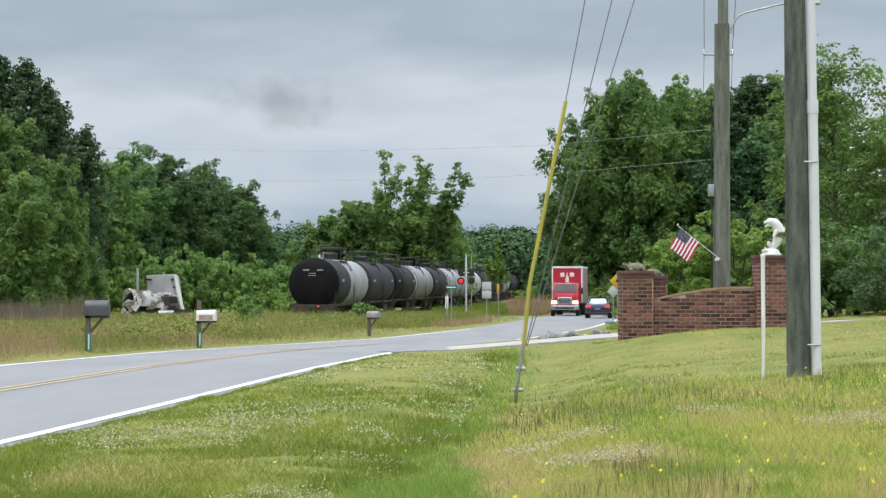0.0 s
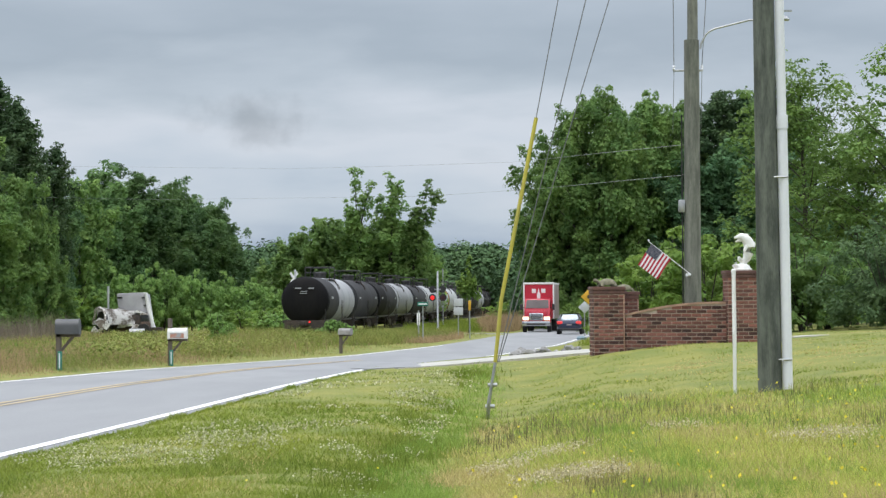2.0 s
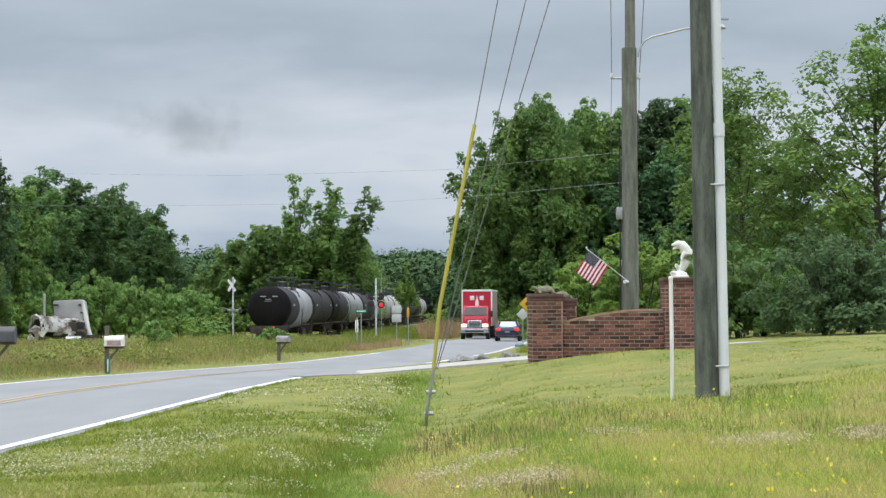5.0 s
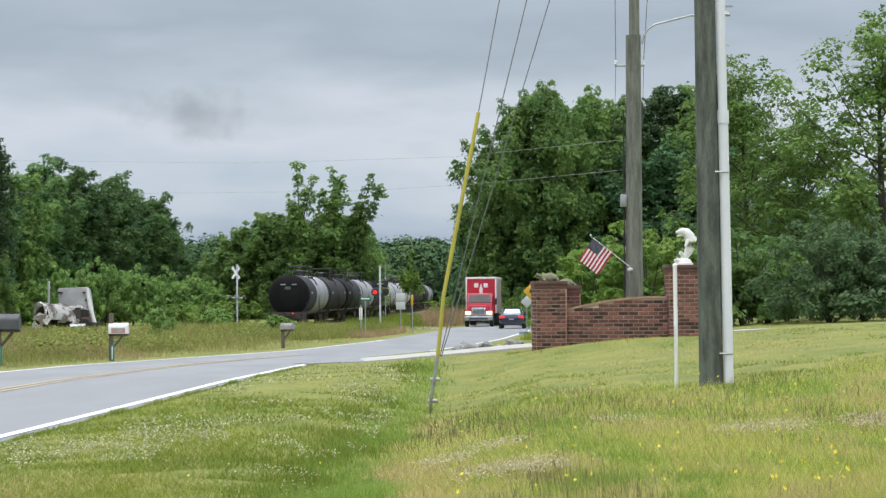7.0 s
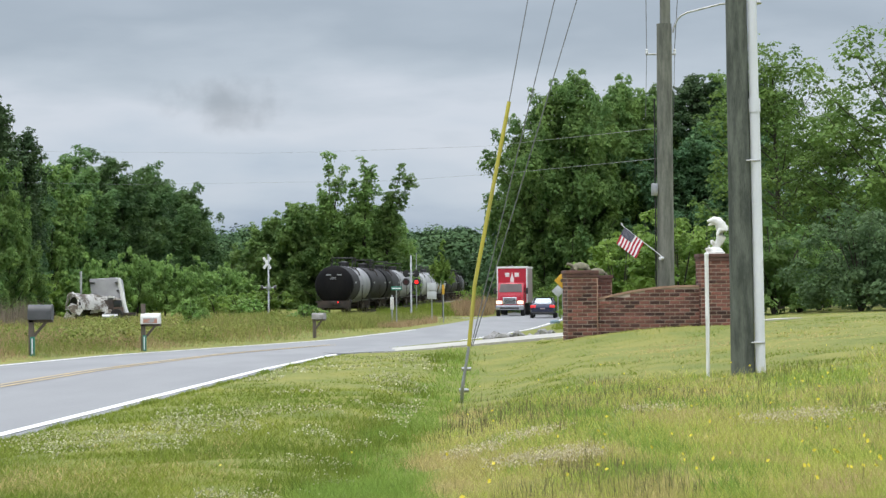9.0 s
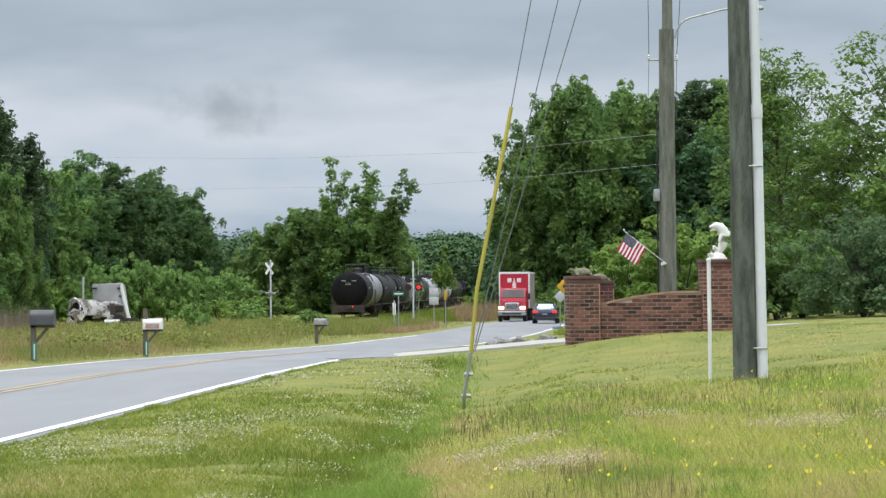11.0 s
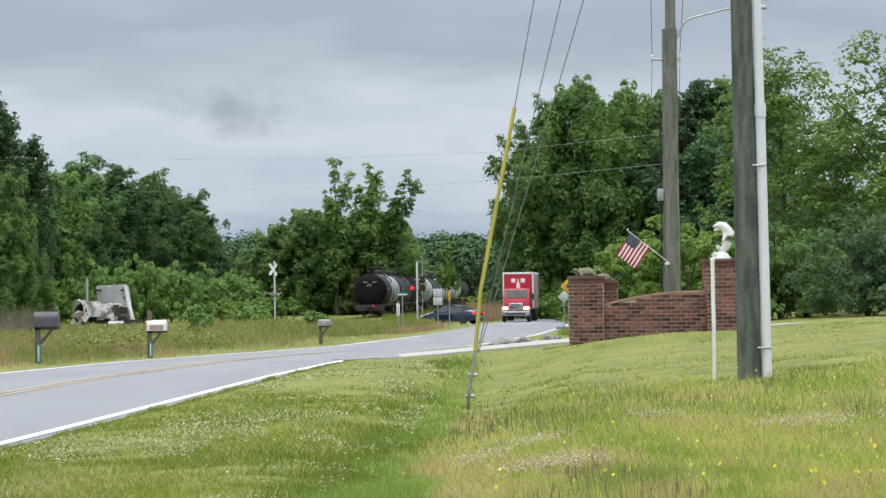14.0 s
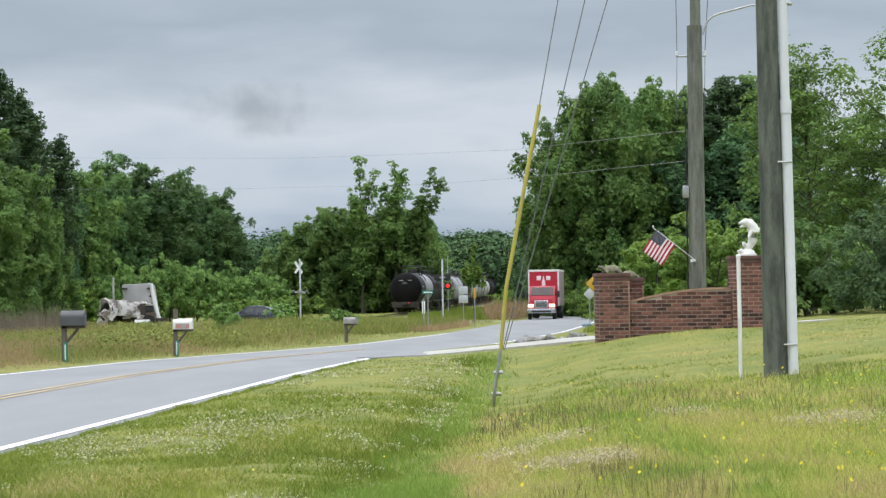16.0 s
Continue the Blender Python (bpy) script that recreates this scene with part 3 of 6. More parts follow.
    # thicket of saplings beyond the railway
    spread(lambda: shrub(14, 5, 4.5, LEAF_YOUNG, "bushy young tree in a thicket beyond the railway", "young trees of the thicket", leaf_size=0.33, density=150, shoots=4, lump=1.35),
           [(-151, 176, 6.1, 0.55), (-144, 180, 5.2, 0.6), (-137, 174, 6.0, 0.55), (-128, 176, 6.6, 0.55), (-121, 180, 5.4, 0.6), (-114, 176, 5.9, 0.55), (-105, 176, 5.0, 0.6), (-97, 180, 5.8, 0.6), (-89, 178, 4.8, 0.65), (-81, 182, 5.2, 0.65), (-162, 172, 4.4, 0.8), (-72, 186, 4.0, 0.9)], 5)
    spread(lambda: shrub(15, 2.6, 3, LEAF_LIGHT, "low green bush beside the railway", "low bushes of the verge"),
           [(-88, 165, 2.2, 1.2), (-76, 160, 2.4, 1.2), (-62, 166, 2.8, 1.2), (-176, 172, 4.0, 1.2), (-188, 150, 4.6, 1.1), (-199, 150, 4.4, 1.2), (80, 176, 3.4, 1.0), (87, 168, 3.0, 1.0), (92, 158, 2.4, 1.1), (52, 200, 3.0, 1.4), (74, 182, 3.6, 1.2), (45, 196, 2.6, 1.2), (94, 152, 2.4, 1.2)], 2.6)
    spread(lambda: shrub(17, 2, 2.2, LEAF_YOUNG, "small bright green bush in the verge", "low bushes of the verge"),
           [(-42, 112, 1.5, 1.0), (-101, 96, 1.75, 0.75), (-35, 118, 1.1, 1.0), (-96, 102, 1.2, 0.9), (-70, 150, 1.9, 1.2)], 2)
    spread(lambda: broadleaf(16, 4.2, 2.4, LEAF_LIGHT, "slender light green sapling beside the crossing", "", low=0.7, leaf_size=0.22, density=420, boughs=16, name="sapling", lump=1.15, rise=0.06, widest=0.82), [(27.8, 151, 4.5, 0.7)], 4.2)


def far_woods():
    """The distant tree line, as one body of foliage."""
    rng = np.random.default_rng(21)
    blobs = []
    for k in range(1050):
        b = rng.uniform(-150, 120) if k % 5 else rng.uniform(-330, 330)
        d = rng.uniform(330, 470)
        top = 0.0298 * d + 0.4 * math.sin(b * 0.05) + 0.4 * math.sin(b * 0.17 + 1) + rng.normal(0, 0.4)
        z = -0.9 + top * rng.uniform(0.02, 1) ** 0.8
        blobs.append((b * d / 1000, d, z, rng.uniform(1.6, 3.6)))
    leaves = foliage(rng, blobs, 36, 0.6, loose=0.0)
    tagged(raw("distant_woods", leaves, 3, FAR_LEAF), "distant line of blue-green woods at the horizon", "woods", kind="stuff")
    # trunks and undergrowth that close the wood behind the lawn and beyond the railway
    blobs = []
    for k in range(420):
        b = rng.uniform(60, 330)
        d = rng.uniform(182, 205)
        blobs.append((b * d / 1000, d, rng.uniform(-0.3, 12) * rng.uniform(0.4, 1), rng.uniform(1.0, 2.2)))
    for k in range(330):
        b = rng.uniform(-330, -96)
        d = rng.uniform(222, 240)
        blobs.append((b * d / 1000, d, rng.uniform(-0.6, 10) * rng.uniform(0.4, 1), rng.uniform(1.0, 2.2)))
    tagged(raw("wood_undergrowth", foliage(rng, blobs, 34, 0.8), 3, LEAF_DARK), "dark undergrowth filling the woods", "undergrowth", kind="stuff")


woods()
far_woods()


# ---- poles, guy and wall ----
def utility_pole():
    ob = thing("utility_pole", "weathered grey wooden utility pole with white conduit", "utility pole", pose(4.74, 26, gz(4.74, 26)))
    bm = B()
    pts = [(-0.008 * z, 0, z) for z in (-0.4, 0, 1.5, 3, 4.5, 6, 8, 10)]
    pipe(bm, pts, [0.165, 0.162, 0.156, 0.15, 0.144, 0.139, 0.132, 0.125], 20)
    part("shaft", bm, POLE_WOOD, ob)
    bm = B()
    pipe(bm, [(0.225 - 0.012 * z, -0.06, z) for z in (-0.2, 1, 2, 3.55)], 0.07, 16)
    pipe(bm, [(0.222 - 0.012 * z, -0.06, z) for z in (3.55, 5, 7, 9)], 0.064, 16)
    tube = part("conduit", bm, PVC, ob, "white plastic conduit pipe")
    bm = B()
    rod(bm, (0.183, -0.06, 3.5), (0.181, -0.06, 3.68), 0.08, seg=16)
    part("coupling", bm, PVC, tube)
    for z in (0.42, 2.85):
        bm = B()
        pipe(bm, [(0.10 - 0.016 * z, -0.13, z), (0.17 - 0.016 * z, -0.145, z), (0.28 - 0.016 * z, -0.12, z), (0.29 - 0.016 * z, -0.04, z)], 0.013, 6)
        part("strap", bm, STEEL, tube, "rusty steel pipe strap")
    bm = B()
    box(bm, 0.2, 0.34, -0.02, 0.02, 5.08, 5.1)
    part("bracket", bm, STEEL, ob)


def far_pole():
    """The second pole, behind the wall, with lamp arm, insulators and drop wires."""
    x, y = 5.93, 41.5
    ob = thing("utility_pole", "tall grey wooden utility pole with a street lamp arm", "utility pole", pose(x, y, 0.53))
    bm = B()
    pipe(bm, [(0.003 * z, 0, z) for z in (-0.4, 0, 2, 4, 6.6)], [0.19, 0.187, 0.178, 0.168, 0.16], 18)
    part("shaft", bm, POLE_PALE, ob)
    bm = B()
    pipe(bm, [(0.045, 0.02, 6.3), (0.05, 0.02, 7.5), (0.055, 0.02, 11)], [0.115, 0.11, 0.095], 16)
    part("upper_shaft", bm, POLE_PALE, ob)
    bm = B()
    pipe(bm, [(0.19, -0.1, 6.40), (0.214, -0.1, 6.52), (0.297, -0.1, 6.69), (0.38, -0.1, 6.77), (0.504, -0.1, 6.83), (1.224, -0.1, 7.01), (1.85, -0.1, 7.05)], 0.022, 8)
    arm = part("lamp_arm", bm, STEEL, ob, "curved grey steel lamp arm")
    bm = B()
    lathe(bm, [(0.09, 0), (0.10, 0.03), (0.07, 0.09), (0.03, 0.11)], 14, Matrix.Translation((1.95, -0.1, 7.0)) @ Matrix.Diagonal((1.6, 1, 1, 1)))
    part("lamp_head", bm, STEEL, arm, "grey lamp head")
    bm = B()
    rod(bm, (-0.38, 0, 5.95), (0.26, 0, 5.95), 0.022)
    part("crossbar", bm, STEEL, ob)
    for dx in (-0.36, 0.24):
        bm = B()
        lathe(bm, [(0.02, 5.96), (0.035, 5.98), (0.022, 6.01), (0.035, 6.03), (0.02, 6.06)], 10, Matrix.Translation((dx, 0, 0)))
        part("insulator", bm, PVC, ob, "small pale insulator")
    bm = B()
    box(bm, -0.29, -0.16, -0.1, 0.02, 2.92, 3.18, 0.01)
    part("meter_box", bm, STEEL, ob, "small grey service box")
    bm = B()
    pipe(bm, [(-0.21, -0.03, z) for z in (0.2, 2.0, 3.6, 5.0)], 0.015, 6)
    part("cable", bm, RUBBER, ob, "dark cable clipped along the pole")
    bm = B()
    rod(bm, (-0.16, -0.3, 1.58), (-0.06, -0.12, 1.58), 0.035)
    part("flag_bracket", bm, PVC, ob, "white flag bracket")
    bm = B()
    rod(bm, (-0.27, -0.12, 0.2), (-0.27, -0.12, 0.72), 0.022)
    part("pipe_stub", bm, PVC, ob, "short white pipe stub")
    # hanging wires on both sides of the crossbar
    for dx, top in ((-0.36, (-0.38, 0, 11)), (0.24, (0.55, -0.2, 11))):
        bm = B()
        rod(bm, (dx, 0, 6.06), top, 0.009, seg=5)
        rod(bm, (dx, 0, 5.96), (dx - 0.03, 0.05, 4.6), 0.006, seg=5)
        part("drop_wire", bm, WIRE, ob)


def guy_anchor():
    x, y = 1.0, 27.0
    z = gz(x, y)
    ob = thing("guy_wire", "three slanting steel guy wires with a yellow guard sleeve", "guy wire", pose(x, y, z))

    def at(px, py, d=26.9):
        return Vector(((px * d) - x, d - y, 1.6 + py * d - z))
    foot = Vector((0.0, 0, -0.1))
    low, mid, top = at(0.0412, -0.032), at(0.0445, 0.0), at(0.0630, 0.0935)
    bm = B()
    pipe(bm, [foot, at(0.0377, -0.053), low], [0.028, 0.026, 0.02], 8)
    part("anchor_rod", bm, STEEL, ob, "galvanised anchor rod")
    for f in (0.28, 0.62):
        p = foot.lerp(low, f)
        bm = B()
        rod(bm, p - Vector((0.06, 0, -0.02)), p + Vector((0.07, 0, 0.02)), 0.028)
        part("clamp", bm, STEEL, ob)
    bm = B()
    pipe(bm, [low, mid, top], 0.028, 10)
    part("guard_sleeve", bm, YELLOW, ob, "long yellow plastic guard sleeve")
    for ex, start in ((0.0730, top), (0.0868, low + Vector((0.03, 0, 0))), (0.0983, low + Vector((0.05, 0, 0)))):
        end = at(ex, 0.1455)
        bm = B()
        rod(bm, start, start + (end - start) * (1.9 if start is top else 1.35), 0.0068, seg=6)
        part("wire", bm, WIRE, ob)


def marker_post():
    x, y = 4.27, 26.0
    ob = thing("marker_post", "slim white plastic post standing in the grass", "post", pose(x, y, gz(x, y)))
    bm = B()
    pipe(bm, [(0, 0, -0.2), (0, 0, 0.8), (-0.005, 0, 1.64)], 0.028, 12)
    white = mat("bright_white_plastic", (0.80, 0.80, 0.80), (0.70, 0.70, 0.69), scale=1.5, rough=0.45)
    part("tube", bm, white, ob)
    bm = B()
    lathe(bm, [(0.033, 1.62), (0.033, 1.65), (0.02, 1.665)], 12, Matrix.Translation((-0.005, 0, 0)))
    part("cap", bm, white, ob)


utility_pole()
far_pole()
guy_anchor()
marker_post()


# ---- the train ----
def tank_paint(name, main, second, streak):
    return mat(name, main, second, scale=streak, rough=0.75, spec=0.10, stretch=(1, 1, 0.35), fine=9, bump=0.05)


TANK_BLACK = tank_paint("black_tank_paint", (0.007, 0.007, 0.008), (0.013, 0.012, 0.012), 0.8)
TANK_DARK = tank_paint("dark_grey_tank_paint", (0.033, 0.034, 0.038), (0.055, 0.054, 0.057), 0.8)
TANK_GREY = tank_paint("light_grey_tank_paint", (0.35, 0.36, 0.38), (0.27, 0.275, 0.29), 0.6)
TANK_WHITE = tank_paint("white_tank_paint", (0.42, 0.44, 0.45), (0.33, 0.34, 0.35), 0.6)
TANK_OCHRE = tank_paint("rusty_ochre_paint", (0.34, 0.22, 0.06), (0.22, 0.14, 0.06), 0.6)
PITCH = 15.8


def tank_car(rear, mid, front, label):
    """A tank wagon, its tail at the origin, drawn out along y; z is measured from the rail."""
    ob = thing("tank_car", label, "tank wagon", group="wagons of the train")
    r, zc, y0, y1 = 1.6, 2.42, 0.75, 15.05
    turn = Matrix.Translation((0, 0, zc)) @ Matrix.Rotation(radians(-90), 4, "X")
    a, b = 1.3, 6.2

    def ring(ya, yb, material, name):
        bm = B()
        lathe(bm, [(r, ya), (r, yb)], 40, turn)
        part(name, bm, material, ob)
    bm = B()
    lathe(bm, [(0.2, y0 - 0.42), (0.9, y0 - 0.34), (1.3, y0 - 0.2), (1.52, y0 - 0.04), (r, y0 + 0.14), (r, a)], 40, turn)
    end = part("tank_end", bm, rear, ob)
    bm = B()
    lathe(bm, [(r + 0.012, y0 + 0.1), (r + 0.02, y0 + 0.14), (r + 0.012, y0 + 0.2)], 40, turn)
    part("weld_seam", bm, TANK_DARK, end)
    ring(a, b, mid, "tank_shell")
    bm = B()
    lathe(bm, [(r, b), (r, y1 - 0.14), (1.52, y1 + 0.04), (1.3, y1 + 0.2), (0.2, y1 + 0.42)], 40, turn)
    part("tank_end", bm, front, ob)
    bm = B()
    lathe(bm, [(0.45, 3.85), (0.45, 4.3), (0.5, 4.32), (0.48, 4.42), (0.1, 4.46)], 18, Matrix.Translation((0, 7.9, 0)))
    part("manway_dome", bm, BLACK, ob)
    bm = B()
    for y in (6.6, 9.2):
        for x in (-0.85, 0.85):
            rod(bm, (x, y, 3.7), (x, y, 4.75), 0.035, seg=6)
    for x in (-0.85, 0.85):
        rod(bm, (x, 6.6, 4.75), (x, 9.2, 4.75), 0.035, seg=6)
        rod(bm, (x, 6.6, 4.4), (x, 9.2, 4.4), 0.025, seg=6)
    for y in (6.6, 9.2):
        rod(bm, (-0.85, y, 4.75), (0.85, y, 4.75), 0.035, seg=6)
    part("platform_rail", bm, BLACK, ob)
    bm = B()
    box(bm, -0.95, 0.95, 6.5, 9.3, 3.86, 3.92)
    part("platform", bm, DARK_STEEL, ob)
    bm = B()
    for x in (-0.25, 0.25):
        rod(bm, (x * 1.2, 1.0, 3.98), (x * 1.2, 6.5, 3.98), 0.02, seg=6)
        rod(bm, (x * 1.2, 1.0, 3.98), (x * 1.2, 1.0, 3.9), 0.02, seg=6)
    rod(bm, (-0.3, 1.4, 3.9), (-0.3, 1.4, 4.25), 0.03, seg=6)
    rod(bm, (0.3, 3.2, 3.9), (0.3, 3.2, 4.2), 0.06, seg=8)
    part("top_fittings", bm, BLACK, ob)
    for x in (-1, 1):
        bm = B()
        for y in (7.5, 8.1):
            pipe(bm, [(x * 1.56, y, 0.8), (x * 1.6, y, 2.4), (x * 1.3, y, 3.5), (x * 0.95, y, 3.9)], 0.025, 5)
        for k in range(8):
            z = 0.95 + 0.33 * k
            xx = 1.58 if z < 2.5 else 1.58 - 0.28 * (z - 2.5)
            rod(bm, (x * xx, 7.5, z), (x * xx, 8.1, z), 0.018, seg=5)
        part("ladder", bm, DARK_STEEL, ob)
        bm = B()
        box(bm, x * 1.35 - 0.05, x * 1.35 + 0.05, 1.0, 14.8, 1.05, 1.16)
        for y in (0.55, 15.2):
            rod(bm, (x * 1.4, y, 0.55), (x * 1.4, y, 1.9), 0.022, seg=5)
        part("side_rail", bm, BLACK, ob)
    bm = B()
    box(bm, -0.32, 0.32, 0.35, 15.45, 0.78, 1.08, 0.02)
    for y in (2.3, 13.5):
        box(bm, -1.1, 1.1, y - 0.25, y + 0.25, 1.0, 1.5, 0.03)
    box(bm, -1.5, 1.5, 0.55, 0.72, 0.95, 1.12)
    box(bm, -1.5, 1.5, 15.1, 15.27, 0.95, 1.12)
    box(bm, -1.35, 1.35, 0.5, 0.62, 0.55, 0.98)
    part("underframe", bm, DARK_STEEL, ob)
    for y in (0.05, 15.5):
        bm = B()
        box(bm, -0.13, 0.13, y, y + 0.4, 0.78, 1.05, 0.03)
        part("coupler", bm, DARK_STEEL, ob)
    for y in (2.3, 13.5):
        bogie = None
        for x in (-1.0, 1.0):
            bm = B()
            prism(bm, [(-1.2, 0.4), (-1.2, 0.65), (-0.4, 0.85), (0.4, 0.85), (1.2, 0.65), (1.2, 0.4), (0.45, 0.28), (-0.45, 0.28)], x - 0.07, x + 0.07)
            bmesh.ops.rotate(bm, verts=bm.verts, cent=(0, 0, 0), matrix=Matrix.Rotation(radians(90), 3, "Z"))
            bmesh.ops.translate(bm, verts=bm.verts, vec=(0, y, 0))
            bogie = part("bogie_frame", bm, DARK_STEEL, ob)
        for dy in (-0.88, 0.88):
            bm = B()
            for x in (-0.76, 0.68):
                rod(bm, (x, y + dy, 0.455), (x + 0.08, y + dy, 0.455), 0.455, seg=24)
            rod(bm, (-0.9, y + dy, 0.455), (0.9, y + dy, 0.455), 0.08)
            part("wheelset", bm, DARK_STEEL, bogie)
    bm = B()
    for k, w in enumerate((0.5, 0.0, 0.45)):
        if w:
            box(bm, -0.62 + 0.45 * k, -0.62 + 0.45 * k + w * 0.8, y0 - 0.42, y0 - 0.2, 3.22, 3.30)
    for k in range(2):
        box(bm, -0.3 + 0.05 * k, 0.2, y0 - 0.43, y0 - 0.3, 2.9 + 0.13 * k, 2.94 + 0.13 * k)
    part("lettering", bm, TANK_GREY, end, "pale grey unreadable lettering bars")
    for x in (-1.0, 0.95):
        bm = B()
        box(bm, x, x + 0.12, 0.5, 0.54, 0.4, 1.0)
        part("step", bm, DARK_STEEL, ob)
    for y in (2.2, 13.0):
        bm = B()
        box(bm, r - 0.005, r + 0.012, y, y + 0.9, 2.55, 2.7)
        part("side_lettering", bm, TANK_WHITE, ob, "pale unreadable lettering bar")
    return ob


TRAIN = []


def build_train():
    kinds = [tank_car(TANK_BLACK, TANK_DARK, TANK_GREY, "black-ended tank wagon with dark and light grey shell"),
             tank_car(TANK_DARK, TANK_DARK, TANK_DARK, "dark grey tank wagon with black fittings"),
             tank_car(TANK_GREY, TANK_GREY, TANK_GREY, "light grey tank wagon with black fittings"),
             tank_car(TANK_BLACK, TANK_BLACK, TANK_DARK, "black tank wagon streaked with dirt"),
             tank_car(TANK_WHITE, TANK_WHITE, TANK_GREY, "white tank wagon with grey end"),
             tank_car(TANK_OCHRE, TANK_WHITE, TANK_WHITE, "pale tank wagon with a rusty ochre end")]
    order = [0, 1, 3, 2, 1, 4, 2, 5, 3, 1, 3, 2, 3, 1, 3]
    used = set()
    for k in order:
        TRAIN.append(copy_thing(kinds[k], Matrix()) if k in used else kinds[k])
        used.add(k)


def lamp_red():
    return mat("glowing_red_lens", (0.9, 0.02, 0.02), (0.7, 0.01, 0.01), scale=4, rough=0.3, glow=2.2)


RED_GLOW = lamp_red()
build_train()
bm = B()
rod(bm, (0.35, 0.30, 1.0), (0.35, 0.40, 1.0), 0.05, seg=12)
part("tail_marker", bm, RED_GLOW, TRAIN[0], "glowing red tail marker")


def railway():
    ob = thing("railway_track", "single railway track on a low ballast bed", "railway track", kind="structure")
    stone = mat("grey_ballast", (0.26, 0.24, 0.22), (0.15, 0.14, 0.13), scale=8, rough=0.95, bump=0.9)
    head = math.atan(0.091)
    q = Matrix.Translation((track_x(40), 40, RAIL_TOP)) @ Matrix.Rotation(-head, 4, "Z")
    bm = B()
    prism(bm, [(-2.6, -0.75), (2.6, -0.75), (1.7, -0.2), (-1.7, -0.2)], 0, 330)
    bmesh.ops.transform(bm, verts=bm.verts, matrix=q)
    part("ballast", bm, stone, ob, "grey stone ballast")
    bm = B()
    for x in (-0.755, 0.685):
        box(bm, x, x + 0.07, 0, 330, -0.16, 0)
    bmesh.ops.transform(bm, verts=bm.verts, matrix=q)
    part("rail", bm, DARK_STEEL, ob, "worn steel rails")
    bm = B()
    for k in range(420):
        box(bm, -1.25, 1.25, 40 + 0.6 * k, 40.22 + 0.6 * k, -0.24, -0.16)
    bmesh.ops.transform(bm, verts=bm.verts, matrix=q)
    tagged(part("sleepers", bm, BARK, ob, "dark timber sleepers"), kind="stuff")


railway()


def train_pose(k, t):
    y = 121.4 + 4.2 * t + 0.025 * t * t + PITCH * k * 0.9959 - 0.3
    return pose(float(track_x(y)), y, RAIL_TOP, 0, 0, -math.degrees(math.atan(0.091)))


# ---- vehicles ----
TRUCK_RED = mat("glossy_red_paint", (0.44, 0.010, 0.032), (0.36, 0.008, 0.026), scale=0.7, rough=0.35, coat=0.4)
TRUCK_WHITE = mat("white_vehicle_paint", (0.74, 0.74, 0.74), (0.62, 0.62, 0.62), scale=0.8, rough=0.4)
SIDE_GREY = mat("grey_printed_panel", (0.36, 0.30, 0.30), (0.26, 0.20, 0.20), scale=0.7, rough=0.5)
CAR_BLUE = mat("dark_blue_car_paint", (0.009, 0.015, 0.045), (0.012, 0.02, 0.06), scale=0.6, rough=0.14, metal=0.3, coat=1.0)
LIGHT_ON = mat("lit_headlamp", (1.0, 0.90, 0.72), (1.0, 0.85, 0.6), scale=5, rough=0.2, glow=1.1)
LAMP_OFF = mat("clear_lamp_lens", (0.62, 0.60, 0.58), (0.5, 0.48, 0.46), scale=5, rough=0.15)
TAIL_RED = mat("red_tail_lens", (0.75, 0.05, 0.05), (0.55, 0.03, 0.03), scale=5, rough=0.2, glow=0.5)


def wheel(parent, x, y, r, w, dual=False):
    bm = B()
    lathe(bm, [(r * 0.6, -w / 2), (r * 0.94, -w / 2), (r, -w * 0.32), (r, w * 0.32), (r * 0.94, w / 2), (r * 0.6, w / 2)], 24,
          Matrix.Translation((x, y, r)) @ Matrix.Rotation(radians(90), 4, "Y"))
    ob = part("wheel", bm, RUBBER, parent)
    bm = B()
    lathe(bm, [(0.05, -w * 0.42), (r * 0.6, -w * 0.3), (r * 0.6, w * 0.3), (0.05, w * 0.42)], 16,
          Matrix.Translation((x, y, r)) @ Matrix.Rotation(radians(90), 4, "Y"))
    part("rim", bm, STEEL, ob)
    return ob


